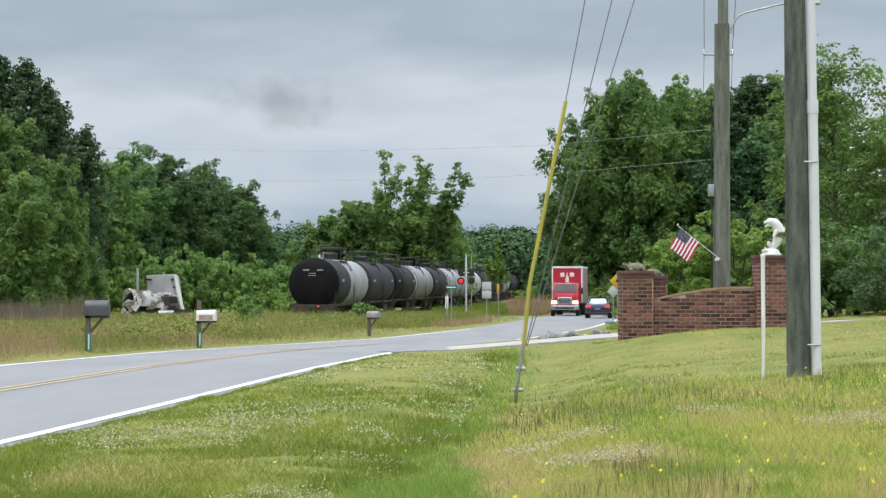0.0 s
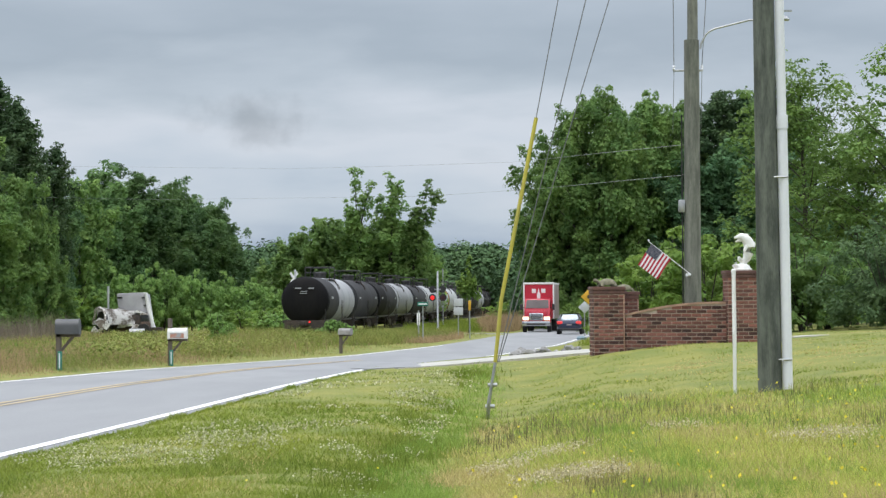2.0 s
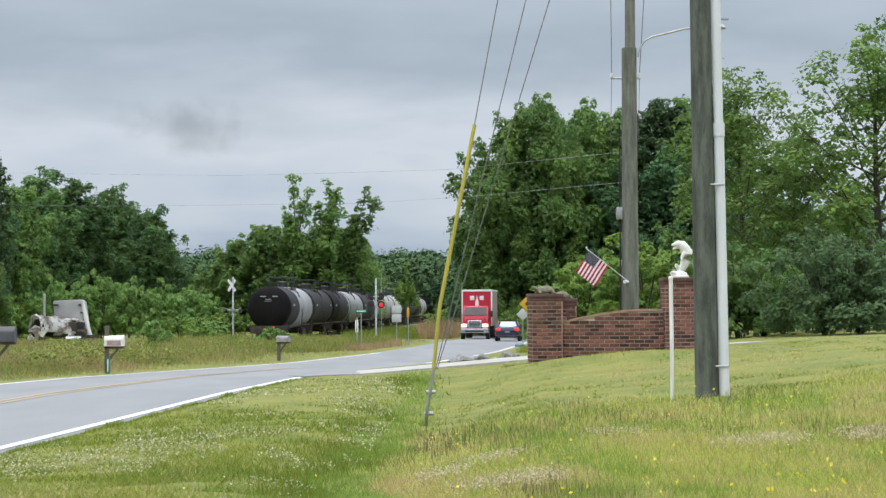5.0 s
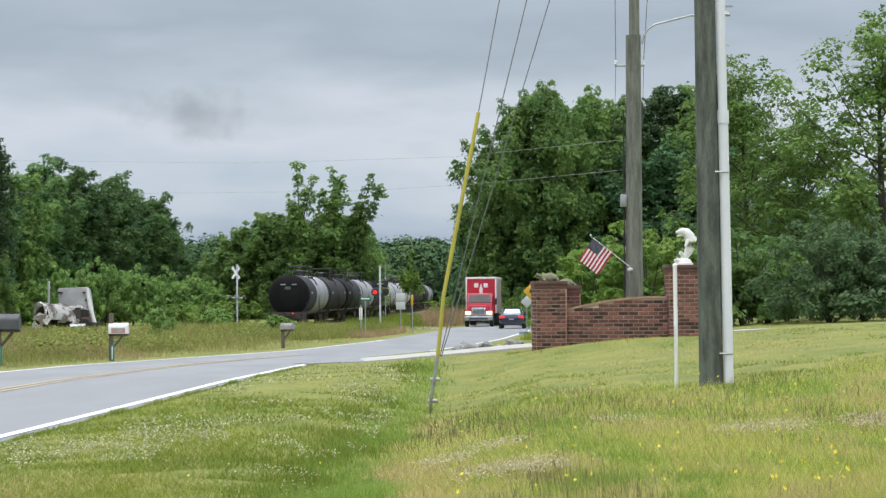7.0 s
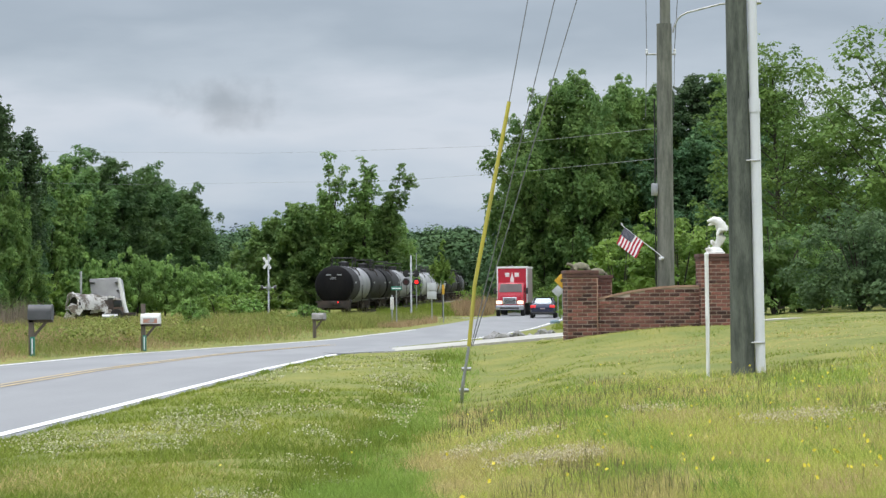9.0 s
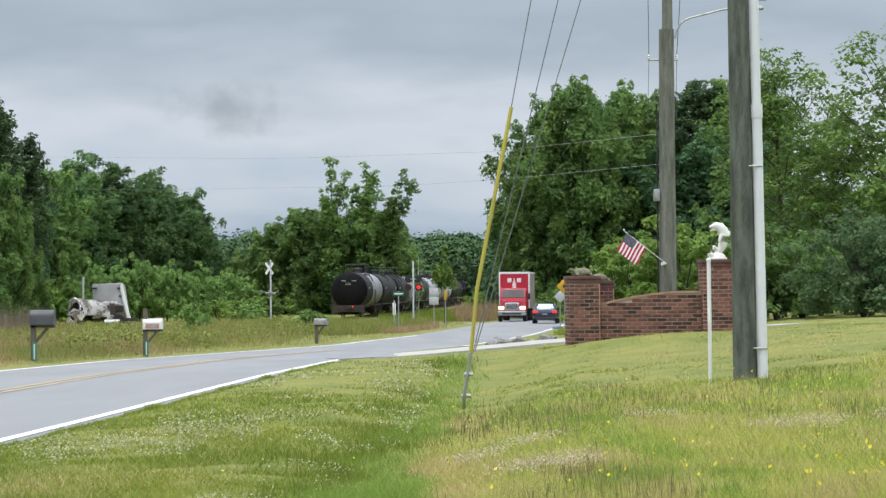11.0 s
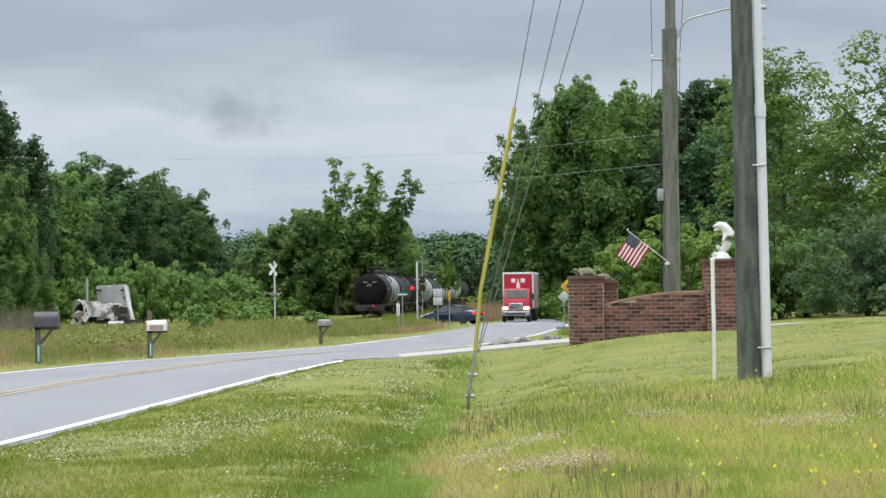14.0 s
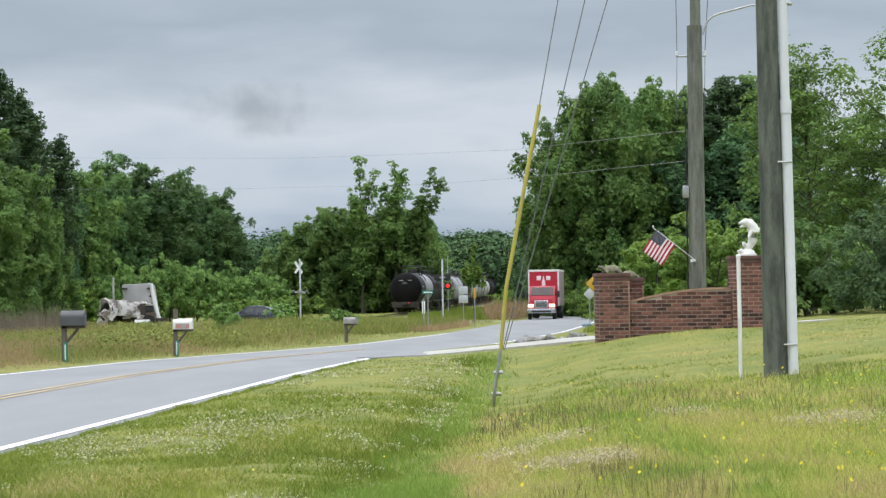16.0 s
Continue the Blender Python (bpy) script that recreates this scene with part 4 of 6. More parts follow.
def box_truck():
    """Its nose points along -y from the origin."""
    y = 154.0
    x = 9.6
    ob = thing("box_truck", "red box truck waiting with its headlamps lit", "truck", pose(x, y, float(level(y)) - 0.02, 0, 0, -8))
    bm = B()
    box(bm, -1.22, 1.22, 2.75, 9.2, 1.05, 3.92, 0.04)
    body = part("cargo_box", bm, SIDE_GREY, ob, "box with printed grey-red sides")
    bm = B()
    box(bm, -1.13, 1.13, 2.73, 2.76, 1.1, 3.80)
    part("front_panel", bm, TRUCK_RED, body, "red front panel")
    for a, b, c, d in ((-1.24, -1.13, 1.05, 3.94), (1.13, 1.24, 1.05, 3.94)):
        bm = B()
        box(bm, a, b, 2.70, 2.80, c, d, 0.02)
        part("corner_trim", bm, TRUCK_WHITE, body, "white corner trim")
    bm = B()
    box(bm, -1.24, 1.24, 2.69, 9.22, 3.80, 3.96, 0.03)
    part("roof_trim", bm, TRUCK_WHITE, body, "white roof edge")
    bm = B()
    lathe(bm, [(0.16, 2.35), (0.19, 2.5), (0.15, 2.8), (0.17, 2.95), (0.08, 3.25), (0.07, 3.45), (0.05, 3.47)], 16, Matrix.Translation((0, 2.735, 0)) @ Matrix.Diagonal((1, 0.08, 1, 1)))
    part("bottle_shape", bm, TRUCK_WHITE, body, "white bottle shape")
    for sx in (-0.38, 0.38):
        bm = B()
        box(bm, sx - 0.17, sx + 0.17, 2.715, 2.735, 3.12, 3.46, 0.01)
        part("emblem", bm, TRUCK_WHITE, body, "plain white patch")
    # cab and bonnet
    bm = B()
    prism(bm, [(2.72, 0.75), (2.72, 2.62), (2.0, 2.68), (1.62, 2.62), (1.08, 1.86), (1.05, 0.75)], -1.02, 1.02, 0.05)
    bmesh.ops.rotate(bm, verts=bm.verts, cent=(0, 0, 0), matrix=Matrix.Rotation(radians(90), 3, "Z"))
    bmesh.ops.recalc_face_normals(bm, faces=bm.faces)
    cab = part("cab", bm, TRUCK_RED, ob)
    bm = B()
    vs = [bm.verts.new(p) for p in ((-0.92, 1.10, 1.9), (0.92, 1.10, 1.9), (0.84, 1.575, 2.54), (-0.84, 1.575, 2.54))]
    r = bmesh.ops.extrude_face_region(bm, geom=[bm.faces.new(vs)])
    bmesh.ops.translate(bm, verts=[v for v in r["geom"] if isinstance(v, bmesh.types.BMVert)], vec=(0, -0.035, 0.02))
    part("windscreen", bm, SCREEN, cab, "dark windscreen")
    for s in (-1, 1):
        bm = B()
        box(bm, s * 1.02 - 0.012, s * 1.02 + 0.012, 1.75, 2.5, 1.85, 2.45)
        part("side_window", bm, GLASS, cab)
        bm = B()
        box(bm, s * 1.28 - 0.1, s * 1.28 + 0.1, 1.25, 1.33, 1.75, 2.25, 0.03)
        rod(bm, (s * 1.0, 1.35, 1.95), (s * 1.25, 1.3, 1.95), 0.025)
        part("mirror", bm, BLACK, cab)
    bm = B()
    prism(bm, [(-0.82, 0.72), (-0.9, 1.35), (-0.72, 1.7), (0.72, 1.7), (0.9, 1.35), (0.82, 0.72)], 0.12, 1.15, 0.08)
    part("bonnet", bm, TRUCK_RED, cab)
    for s in (-1, 1):
        bm = B()
        prism(bm, [(s * 0.78, 0.72), (s * 0.78, 1.38), (s * 0.98, 1.36), (s * 1.1, 1.15), (s * 1.12, 0.72)], 0.16, 1.3, 0.05)
        part("wing", bm, TRUCK_RED, cab)
        bm = B()
        box(bm, s * 0.84 - 0.24, s * 0.84 + 0.24, 0.08, 0.2, 0.96, 1.24, 0.05)
        part("headlamp", bm, LIGHT_ON, cab, "lit warm headlamp")
    bm = B()
    box(bm, -0.56, 0.56, 0.05, 0.2, 0.93, 1.52, 0.05)
    part("grille_surround", bm, CHROME, cab)
    bm = B()
    for k in range(6):
        box(bm, -0.44, 0.44, 0.03, 0.07, 1.0 + 0.08 * k, 1.05 + 0.08 * k)
    part("grille", bm, BLACK, cab)
    bm = B()
    box(bm, -1.13, 1.13, -0.1, 0.2, 0.50, 0.88, 0.06)
    part("bumper", bm, mat("silver_bumper", (0.55, 0.55, 0.57), (0.42, 0.42, 0.44), scale=3, rough=0.22, metal=0.9), ob, "bright silver bumper")
    # solid black bar on the bumper face, drawn for the shade of an opening
    bm = B()
    box(bm, -0.75, 0.75, -0.12, -0.08, 0.58, 0.72, 0.01)
    part("bumper_opening_shade", bm, BLACK, ob)
    bm = B()
    box(bm, -0.45, 0.45, 0.3, 9.0, 0.6, 0.95)
    part("chassis", bm, DARK_STEEL, ob)
    for wy in (0.95, 7.0):
        for s in (-1, 1):
            wheel(ob, s * 0.98, wy, 0.48, 0.3 if wy < 3 else 0.5)
    bm = B()
    box(bm, 0.7, 1.05, 1.5, 2.6, 0.5, 1.0, 0.06)
    part("fuel_tank", bm, CHROME, ob)
    return ob


def sedan():
    """Its nose points along +y; the origin is midway between the axles."""
    ob = thing("sedan", "dark blue four-door sedan turning across the railway", "car")
    bm = B()
    secs = [(-2.36, 0.70, 0.5, 0.82), (-2.25, 0.80, 0.32, 1.0), (-1.75, 0.88, 0.26, 1.05), (-0.6, 0.91, 0.24, 0.98), (0.6, 0.91, 0.24, 0.95),
            (1.35, 0.89, 0.25, 0.92), (1.95, 0.83, 0.27, 0.80), (2.3, 0.68, 0.33, 0.68), (2.38, 0.55, 0.42, 0.6)]
    rings = []
    for y, w, z0, z1 in secs:
        zm = (z0 + z1) / 2 + 0.05
        rings.append([bm.verts.new(p) for p in ((-w * 0.86, y, z0), (-w, y, z0 + 0.14), (-w, y, zm), (-w * 0.94, y, z1 - 0.06), (-w * 0.80, y, z1), (0, y, z1 + 0.03),
                                                (w * 0.80, y, z1), (w * 0.94, y, z1 - 0.06), (w, y, zm), (w, y, z0 + 0.14), (w * 0.86, y, z0), (0, y, z0))])
    for a, b in zip(rings, rings[1:]):
        for k in range(12):
            bm.faces.new((a[k], a[(k + 1) % 12], b[(k + 1) % 12], b[k]))
    bm.faces.new(rings[0])
    bm.faces.new(rings[-1])
    bmesh.ops.recalc_face_normals(bm, faces=bm.faces)
    body = part("body", bm, CAR_BLUE, ob)
    body.data.shade_smooth()
    bm = B()
    secs = [(-1.62, 0.72, 1.02), (-0.85, 0.60, 1.40), (-0.2, 0.60, 1.46), (0.35, 0.60, 1.42), (1.2, 0.74, 0.93)]
    rings = []
    for y, w, z1 in secs:
        lowz = 0.92
        rings.append([bm.verts.new(p) for p in ((-0.84, y, lowz), (-w - 0.03, y, max(lowz + 0.01, z1 - 0.05)), (-w * 0.8, y, z1), (w * 0.8, y, z1), (w + 0.03, y, max(lowz + 0.01, z1 - 0.05)), (0.84, y, lowz))])
    for a, b in zip(rings, rings[1:]):
        for k in range(5):
            bm.faces.new((a[k], a[k + 1], b[k + 1], b[k]))
    bm.faces.new(rings[0])
    bm.faces.new(rings[-1])
    bmesh.ops.recalc_face_normals(bm, faces=bm.faces)
    part("glasshouse", bm, GLASS, ob, "dark tinted windows")
    bm = B()
    vs = [bm.verts.new(p) for p in ((-0.60, -1.58, 1.06), (0.60, -1.58, 1.06), (0.50, -0.92, 1.385), (-0.50, -0.92, 1.385))]
    pane = bm.faces.new(vs)
    r = bmesh.ops.extrude_face_region(bm, geom=[pane])
    bmesh.ops.translate(bm, verts=[v for v in r["geom"] if isinstance(v, bmesh.types.BMVert)], vec=(0, -0.012, 0.02))
    bmesh.ops.recalc_face_normals(bm, faces=bm.faces)
    # the mirrored sky is put into this pane's pale, nearly metallic colour
    part("rear_window", bm, mat("sky_reflecting_rear_glass", (0.50, 0.56, 0.60), (0.42, 0.48, 0.52), scale=1.0, rough=0.1, metal=0.9), ob, "pale reflecting rear window")
    bm = B()
    rings = [[bm.verts.new(p) for p in ((-w, y, z), (-w * 0.85, y, z + 0.035), (w * 0.85, y, z + 0.035), (w, y, z))] for y, w, z in ((-0.95, 0.62, 1.37), (-0.2, 0.62, 1.45), (0.4, 0.6, 1.40))]
    for a, b in zip(rings, rings[1:]):
        for k in range(3):
            bm.faces.new((a[k], a[k + 1], b[k + 1], b[k]))
    bmesh.ops.solidify(bm, geom=bm.faces[:], thickness=0.02)
    part("roof", bm, CAR_BLUE, ob)
    for s in (-1, 1):
        bm = B()
        pipe(bm, [(s * 0.80, -1.55, 1.03), (s * 0.64, -0.9, 1.39), (s * 0.63, 0.38, 1.41), (s * 0.80, 1.15, 0.96)], 0.035, 6)
        rod(bm, (s * 0.84, -0.05, 0.95), (s * 0.64, -0.15, 1.43), 0.035)
        part("pillar", bm, CAR_BLUE, ob)
        bm = B()
        box(bm, s * 0.66 - 0.2, s * 0.66 + 0.2, -2.37, -2.16, 0.72, 0.94, 0.05)
        part("tail_lamp", bm, TAIL_RED, ob, "red tail lamp")
        bm = B()
        box(bm, s * 0.62 - 0.16, s * 0.62 + 0.16, 2.16, 2.33, 0.56, 0.70, 0.04)
        part("headlamp", bm, LAMP_OFF, ob, "clear headlamp")
        bm = B()
        box(bm, s * 0.98 - 0.08, s * 0.98 + 0.08, 0.7, 0.82, 0.93, 1.06, 0.03)
        part("mirror", bm, CAR_BLUE, ob)
        bm = B()
        box(bm, s * 0.905 - 0.012, s * 0.905 + 0.012, -0.35, -0.2, 0.78, 0.81)
        box(bm, s * 0.905 - 0.012, s * 0.905 + 0.012, 0.5, 0.65, 0.76, 0.79)
        part("door_handle", bm, CHROME, ob)
        for y in (-1.4, 1.4):
            wheel(ob, s * 0.80, y, 0.325, 0.22)
    bm = B()
    box(bm, -0.17, 0.17, -2.40, -2.34, 0.64, 0.73)
    part("number_plate", bm, SIDE_GREY, ob, "plain pale number plate")
    bm = B()
    box(bm, -0.7, 0.7, -2.36, -2.28, 0.30, 0.46, 0.03)
    part("rear_bumper_insert", bm, BLACK, ob)
    return ob


box_truck()
CAR = sedan()


def side_road():
    bm = B()
    rows = []
    for x in np.concatenate([np.arange(-85, -16, 6), np.arange(-16, 10.6, 0.8)]):
        x = float(x)
        y, z = float(side_y(x)), float(side_z(x))
        d = Vector((1.0, float(side_y(x + 0.5) - side_y(x - 0.5)), 0)).normalized()
        n = Vector((-d.y, d.x, 0))
        w = 3.0 + 2.6 * max(0.0, (x - 2.0) / 8.5) ** 1.5
        rows.append([bm.verts.new(Vector((x, y, z if k else z - 0.02)) + n * (k - 1) * w) for k in range(3)])
    for a, b in zip(rows, rows[1:]):
        for k in (0, 1):
            bm.faces.new((a[k], b[k], b[k + 1], a[k + 1]))
    bmesh.ops.recalc_face_normals(bm, faces=bm.faces)
    tagged(part("side_road", bm, ASPHALT), "narrow pale side road over the railway", "road", kind="structure")


side_road()


# ---- brick entrance wall ----
BRICK = mat("red_brown_brick", (0.175, 0.066, 0.047), (0.095, 0.043, 0.035), scale=9, rough=0.9, bump=0.4, random_tint=0.75, fine=70)
MORTAR = mat("pale_mortar", (0.45, 0.37, 0.31), (0.35, 0.29, 0.24), scale=6, rough=0.95, bump=0.4)
CAP_STONE = mat("buff_cap_brick", (0.33, 0.21, 0.15), (0.24, 0.15, 0.11), scale=7, rough=0.9, random_tint=0.2)
CAP_BRICK = mat("dark_cap_brick", (0.135, 0.068, 0.055), (0.085, 0.045, 0.04), scale=9, rough=0.9, bump=0.4, fine=70)
COURSE = 0.0785


def brick_mesh(name, w, h, d, material):
    bm = B()
    box(bm, -w / 2, w / 2, -d, 0, -h / 2, h / 2)
    mesh = bpy.data.meshes.new(name)
    bm.to_mesh(mesh)
    bm.free()
    mesh.materials.append(material)
    return mesh


FULL, HALFB = brick_mesh("brick", 0.192, 0.060, 0.010, BRICK), brick_mesh("half_brick", 0.090, 0.060, 0.010, BRICK)


def lay(parent, origin, along, length, z0, top, rng):
    """Courses of separate bricks, proud of the mortar, on one upright face."""
    a = Vector((along[0], along[1], 0)).normalized()
    n = Vector((a.y, -a.x, 0))
    turn = Matrix((( a.x, -n.x, 0, 0), (a.y, -n.y, 0, 0), (0, 0, 1, 0), (0, 0, 0, 1)))
    row = 0
    z = z0 + COURSE / 2
    high = max(top(0), top(length / 2), top(length))
    while z < high:
        s = 0.0
        if row % 2:
            s = 0.103
            if z + 0.035 < top(0.05):
                put_brick(parent, HALFB, origin + a * 0.05, z, turn, rng)
        while s + 0.1 <= length + 0.001:
            room = length - s
            mesh, w = (FULL, 0.206) if room > 0.19 else (HALFB, 0.103)
            if z + 0.035 < top(s + w / 2):
                put_brick(parent, mesh, origin + a * (s + w / 2 - 0.003), z, turn, rng)
            s += w
        z += COURSE
        row += 1


def put_brick(parent, mesh, p, z, turn, rng):
    ob = new("brick", mesh)
    ob.parent = parent
    ob.matrix_basis = Matrix.Translation((p.x, p.y, z)) @ turn @ pose(0, rng.uniform(-0.003, 0.002), 0, 0, rng.uniform(-0.6, 0.6), 0)


def pillar(x, y, w, z0, z1, turn, label, joint=False):
    ob = thing("brick_pillar", label, "brick pillar", pose(x, y, 0, 0, 0, turn), "pillars of the entrance wall")
    rng = random.Random(int(x * 100))
    bm = B()
    box(bm, -w / 2, w / 2, 0.0, w, z0 - 0.4, z1)
    part("core", bm, MORTAR, ob)
    lay(ob, Vector((-w / 2, -0.0, 0)), (1, 0), w, z0 - 0.24, lambda s: z1 - 0.08, rng)
    lay(ob, Vector((-w / 2 - 0.0, w, 0)), (0, -1), w, z0 - 0.24, lambda s: z1 - 0.08, rng)
    lay(ob, Vector((w / 2 + 0.0, 0, 0)), (0, 1), w, z0 - 0.24, lambda s: z1 - 0.08, rng)
    bm = B()
    box(bm, -w / 2 - 0.035, w / 2 + 0.035, -0.035, w + 0.035, z1 - 0.075, z1, 0.008)
    box(bm, -w / 2 - 0.02, w / 2 + 0.02, -0.02, w + 0.02, z1 - 0.15, z1 - 0.079, 0.006)
    part("cap", bm, CAP_BRICK, ob, "projecting brick cap")
    if joint:
        bm = B()
        box(bm, w / 2 - 0.012, w / 2 + 0.016, -0.016, 0.01, z0 - 0.2, z1 - 0.155, 0.004)
        part("corner_joint", bm, CAP_STONE, ob, "pale mortar corner joint")
    return ob


def entrance_wall():
    pillar(3.99, 40.0, 0.618, 0.52, 1.86, 3, "square red-brown brick pillar topped with stone turtles", True)
    pillar(6.64, 39.3, 0.618, 0.78, 2.17, 0, "square red-brown brick pillar carrying a white statue")
    pillar(4.47, 40.75, 0.412, 0.6, 1.76, 8, "short brick pier behind the entrance pillar", True)
    ob = thing("brick_wall", "curved low red-brown brick entrance wall with buff coping", "brick wall")
    rng = random.Random(5)
    a, b = Vector((4.27, 40.12, 0)), Vector((6.355, 39.5, 0))
    length = (b - a).length

    def top(s):
        f = s / length
        return 1.235 + 0.27 * math.sin(min(1, f * 1.15) * math.pi / 2) ** 0.9
    d = (b - a).normalized()
    n = Vector((d.y, -d.x, 0))
    bm = B()
    cap = B()
    prev = prev_cap = None
    for k in range(25):
        s = length * k / 24
        p = a + d * s
        z0, z1 = 0.0, top(s)
        ring = [bm.verts.new(q) for q in ((*(p.xy), z0), (*(p.xy), z1), (*((p - n * 0.28).xy), z1), (*((p - n * 0.28).xy), z0))]
        crest = [cap.verts.new(q) for q in ((*((p + n * 0.022).xy), z1 - 0.012), (*((p + n * 0.022).xy), z1 + 0.035), (*((p - n * 0.30).xy), z1 + 0.035), (*((p - n * 0.30).xy), z1 - 0.012))]
        for this, last, mesh in ((ring, prev, bm), (crest, prev_cap, cap)):
            if last:
                for i in range(4):
                    mesh.faces.new((last[i], this[i], this[(i + 1) % 4], last[(i + 1) % 4]))
            else:
                mesh.faces.new(this)
        prev, prev_cap = ring, crest
    bm.faces.new(list(reversed(prev)))
    cap.faces.new(list(reversed(prev_cap)))
    for mesh in (bm, cap):
        bmesh.ops.recalc_face_normals(mesh, faces=mesh.faces)
    part("core", bm, MORTAR, ob)
    part("coping", cap, CAP_STONE, ob, "buff brick coping")
    lay(ob, a, d, length, 0.44, top, rng)


entrance_wall()
STONE_WHITE = mat("white_painted_stone", (0.74, 0.74, 0.72), (0.60, 0.60, 0.58), scale=9, rough=0.7, bump=0.3)
STONE_TAN = mat("mossy_tan_stone", (0.23, 0.205, 0.14), (0.13, 0.125, 0.085), scale=14, rough=0.9, bump=0.5)


def statue():
    """A white leaping animal on a plinth: one plain shape."""
    bm = B()
    lathe(bm, [(0.20, 0.0), (0.205, 0.035), (0.17, 0.05), (0.15, 0.10), (0.09, 0.14)], 18, Matrix.Diagonal((1.0, 0.85, 1, 1)))
    pipe(bm, [(-0.05, 0, 0.09), (0.03, 0, 0.17), (0.09, 0, 0.26), (0.13, 0, 0.37), (0.15, 0, 0.49), (0.12, 0, 0.60), (0.05, 0, 0.685), (-0.04, 0, 0.71), (-0.10, 0, 0.70), (-0.165, 0, 0.685)],
         [0.05, 0.065, 0.085, 0.105, 0.118, 0.115, 0.10, 0.078, 0.045, 0.022], 14)
    pipe(bm, [(-0.02, 0, 0.66), (-0.09, 0, 0.625), (-0.145, 0, 0.605)], [0.055, 0.032, 0.016], 8)
    pipe(bm, [(0.2, 0, 0.50), (0.25, 0, 0.55), (0.255, 0, 0.60)], [0.06, 0.035, 0.01], 8)
    pipe(bm, [(0.08, -0.09, 0.52), (0.03, -0.13, 0.42), (0.01, -0.14, 0.34)], [0.045, 0.035, 0.01], 8)
    for sy in (-1, 1):
        pipe(bm, [(0.0, 0, 0.17), (-0.06, 0.06 * sy, 0.24), (-0.075, 0.09 * sy, 0.29)], [0.035, 0.04, 0.012], 8)
        pipe(bm, [(-0.10, 0.05 * sy, 0.03), (-0.16, 0.08 * sy, 0.12), (-0.13, 0.06 * sy, 0.17)], [0.06, 0.05, 0.015], 8)
    ob = part("statue", bm, STONE_WHITE)
    ob.matrix_basis = pose(6.68, 39.6, 2.17) @ Matrix.Scale(0.97, 4)
    tagged(ob, "white painted leaping animal statue on a brick pillar", "statue")


def turtle(x, y, z, turn, size, tilt=0):
    bm = B()
    lathe(bm, [(0.16, 0.03), (0.17, 0.06), (0.15, 0.11), (0.1, 0.15), (0.03, 0.17)], 16, Matrix.Diagonal((1.15, 0.9, 1, 1)))
    pipe(bm, [(-0.15, 0, 0.07), (-0.23, 0, 0.12), (-0.29, 0, 0.14)], [0.04, 0.04, 0.035], 10)
    for sx in (-0.12, 0.12):
        for sy in (-0.12, 0.12):
            pipe(bm, [(sx, sy, 0.06), (sx * 1.3, sy * 1.3, 0.0)], [0.04, 0.035], 8)
    ob = part("turtle_statue", bm, STONE_TAN)
    ob.matrix_basis = pose(x, y, z, 0, tilt, turn) @ Matrix.Scale(size, 4)
    tagged(ob, "tan stone turtle resting on the brick pillar", "statue", "stone turtles")


statue()
turtle(3.98, 40.2, 1.86, 8, 0.98)
turtle(4.40, 40.95, 1.75, 30, 0.95)


# ---- flag on the pole ----
FLAG_AT = Matrix.Translation((5.80, 41.15, 2.15))
STAFF = Vector((-0.79, -0.06, 0.615)).normalized()
FLAG_RED = mat("flag_red", (0.40, 0.02, 0.035), (0.34, 0.015, 0.03), scale=5, rough=0.8, through_light=0.3)
FLAG_WHITE = mat("flag_white", (0.76, 0.75, 0.75), (0.66, 0.65, 0.66), scale=5, rough=0.8, through_light=0.35)
FLAG_BLUE = mat("flag_blue", (0.010, 0.013, 0.03), (0.11, 0.11, 0.13), scale=30, rough=0.8)


def flag():
    ob = thing("flag", "small striped national flag on a slanting white staff", "flag", FLAG_AT)
    bm = B()
    rod(bm, (0, 0, 0), STAFF * 1.08, 0.008)
    lathe(bm, [(0.012, 0), (0.022, 0.02), (0.012, 0.045)], 8, Matrix.Translation(STAFF * 1.08))
    part("staff", bm, PVC, ob, "slim white staff")

    def sheet(bm, h0, h1, l0, l1, thick):
        # h runs along the staff, l away from it
        rows = []
        for i in range(15):
            l = l0 + (l1 - l0) * i / 14
            wave = 0.035 * math.sin(l * 9.0) * min(1, l * 3)
            rows.append([[bm.verts.new((-l, wave + s * thick + 0.03 * (h - 0.3) * math.sin(l * 5), h)) for h in (h0, (h0 + h1) / 2, h1)] for s in (-1, 1)])
        for p, q in zip(rows, rows[1:]):
            for s in (0, 1):
                for k in (0, 1):
                    bm.faces.new((p[s][k], p[s][k + 1], q[s][k + 1], q[s][k]))
            for k in (0, 2):
                bm.faces.new((p[0][k], p[1][k], q[1][k], q[0][k]))
        for p in (rows[0], rows[-1]):
            for k in (0, 1):
                bm.faces.new((p[0][k], p[0][k + 1], p[1][k + 1], p[1][k]))
        bmesh.ops.recalc_face_normals(bm, faces=bm.faces)
        return bm
    tall, fly = 0.52, 0.60
    cloth = part("cloth", sheet(B(), 0, tall, 0.0, fly, 0.002), FLAG_WHITE, ob, "white cloth with red stripes")
    for k in range(7):
        part("stripe", sheet(B(), tall * 2 * k / 13, tall * (2 * k + 1) / 13, 0.0, fly + 0.001, 0.004), FLAG_RED, cloth, "red stripe")
    part("canton", sheet(B(), tall * 6 / 13, tall + 0.001, -0.001, 0.24, 0.006), FLAG_BLUE, cloth, "dark blue starred field")
    return cloth


CLOTH = flag()
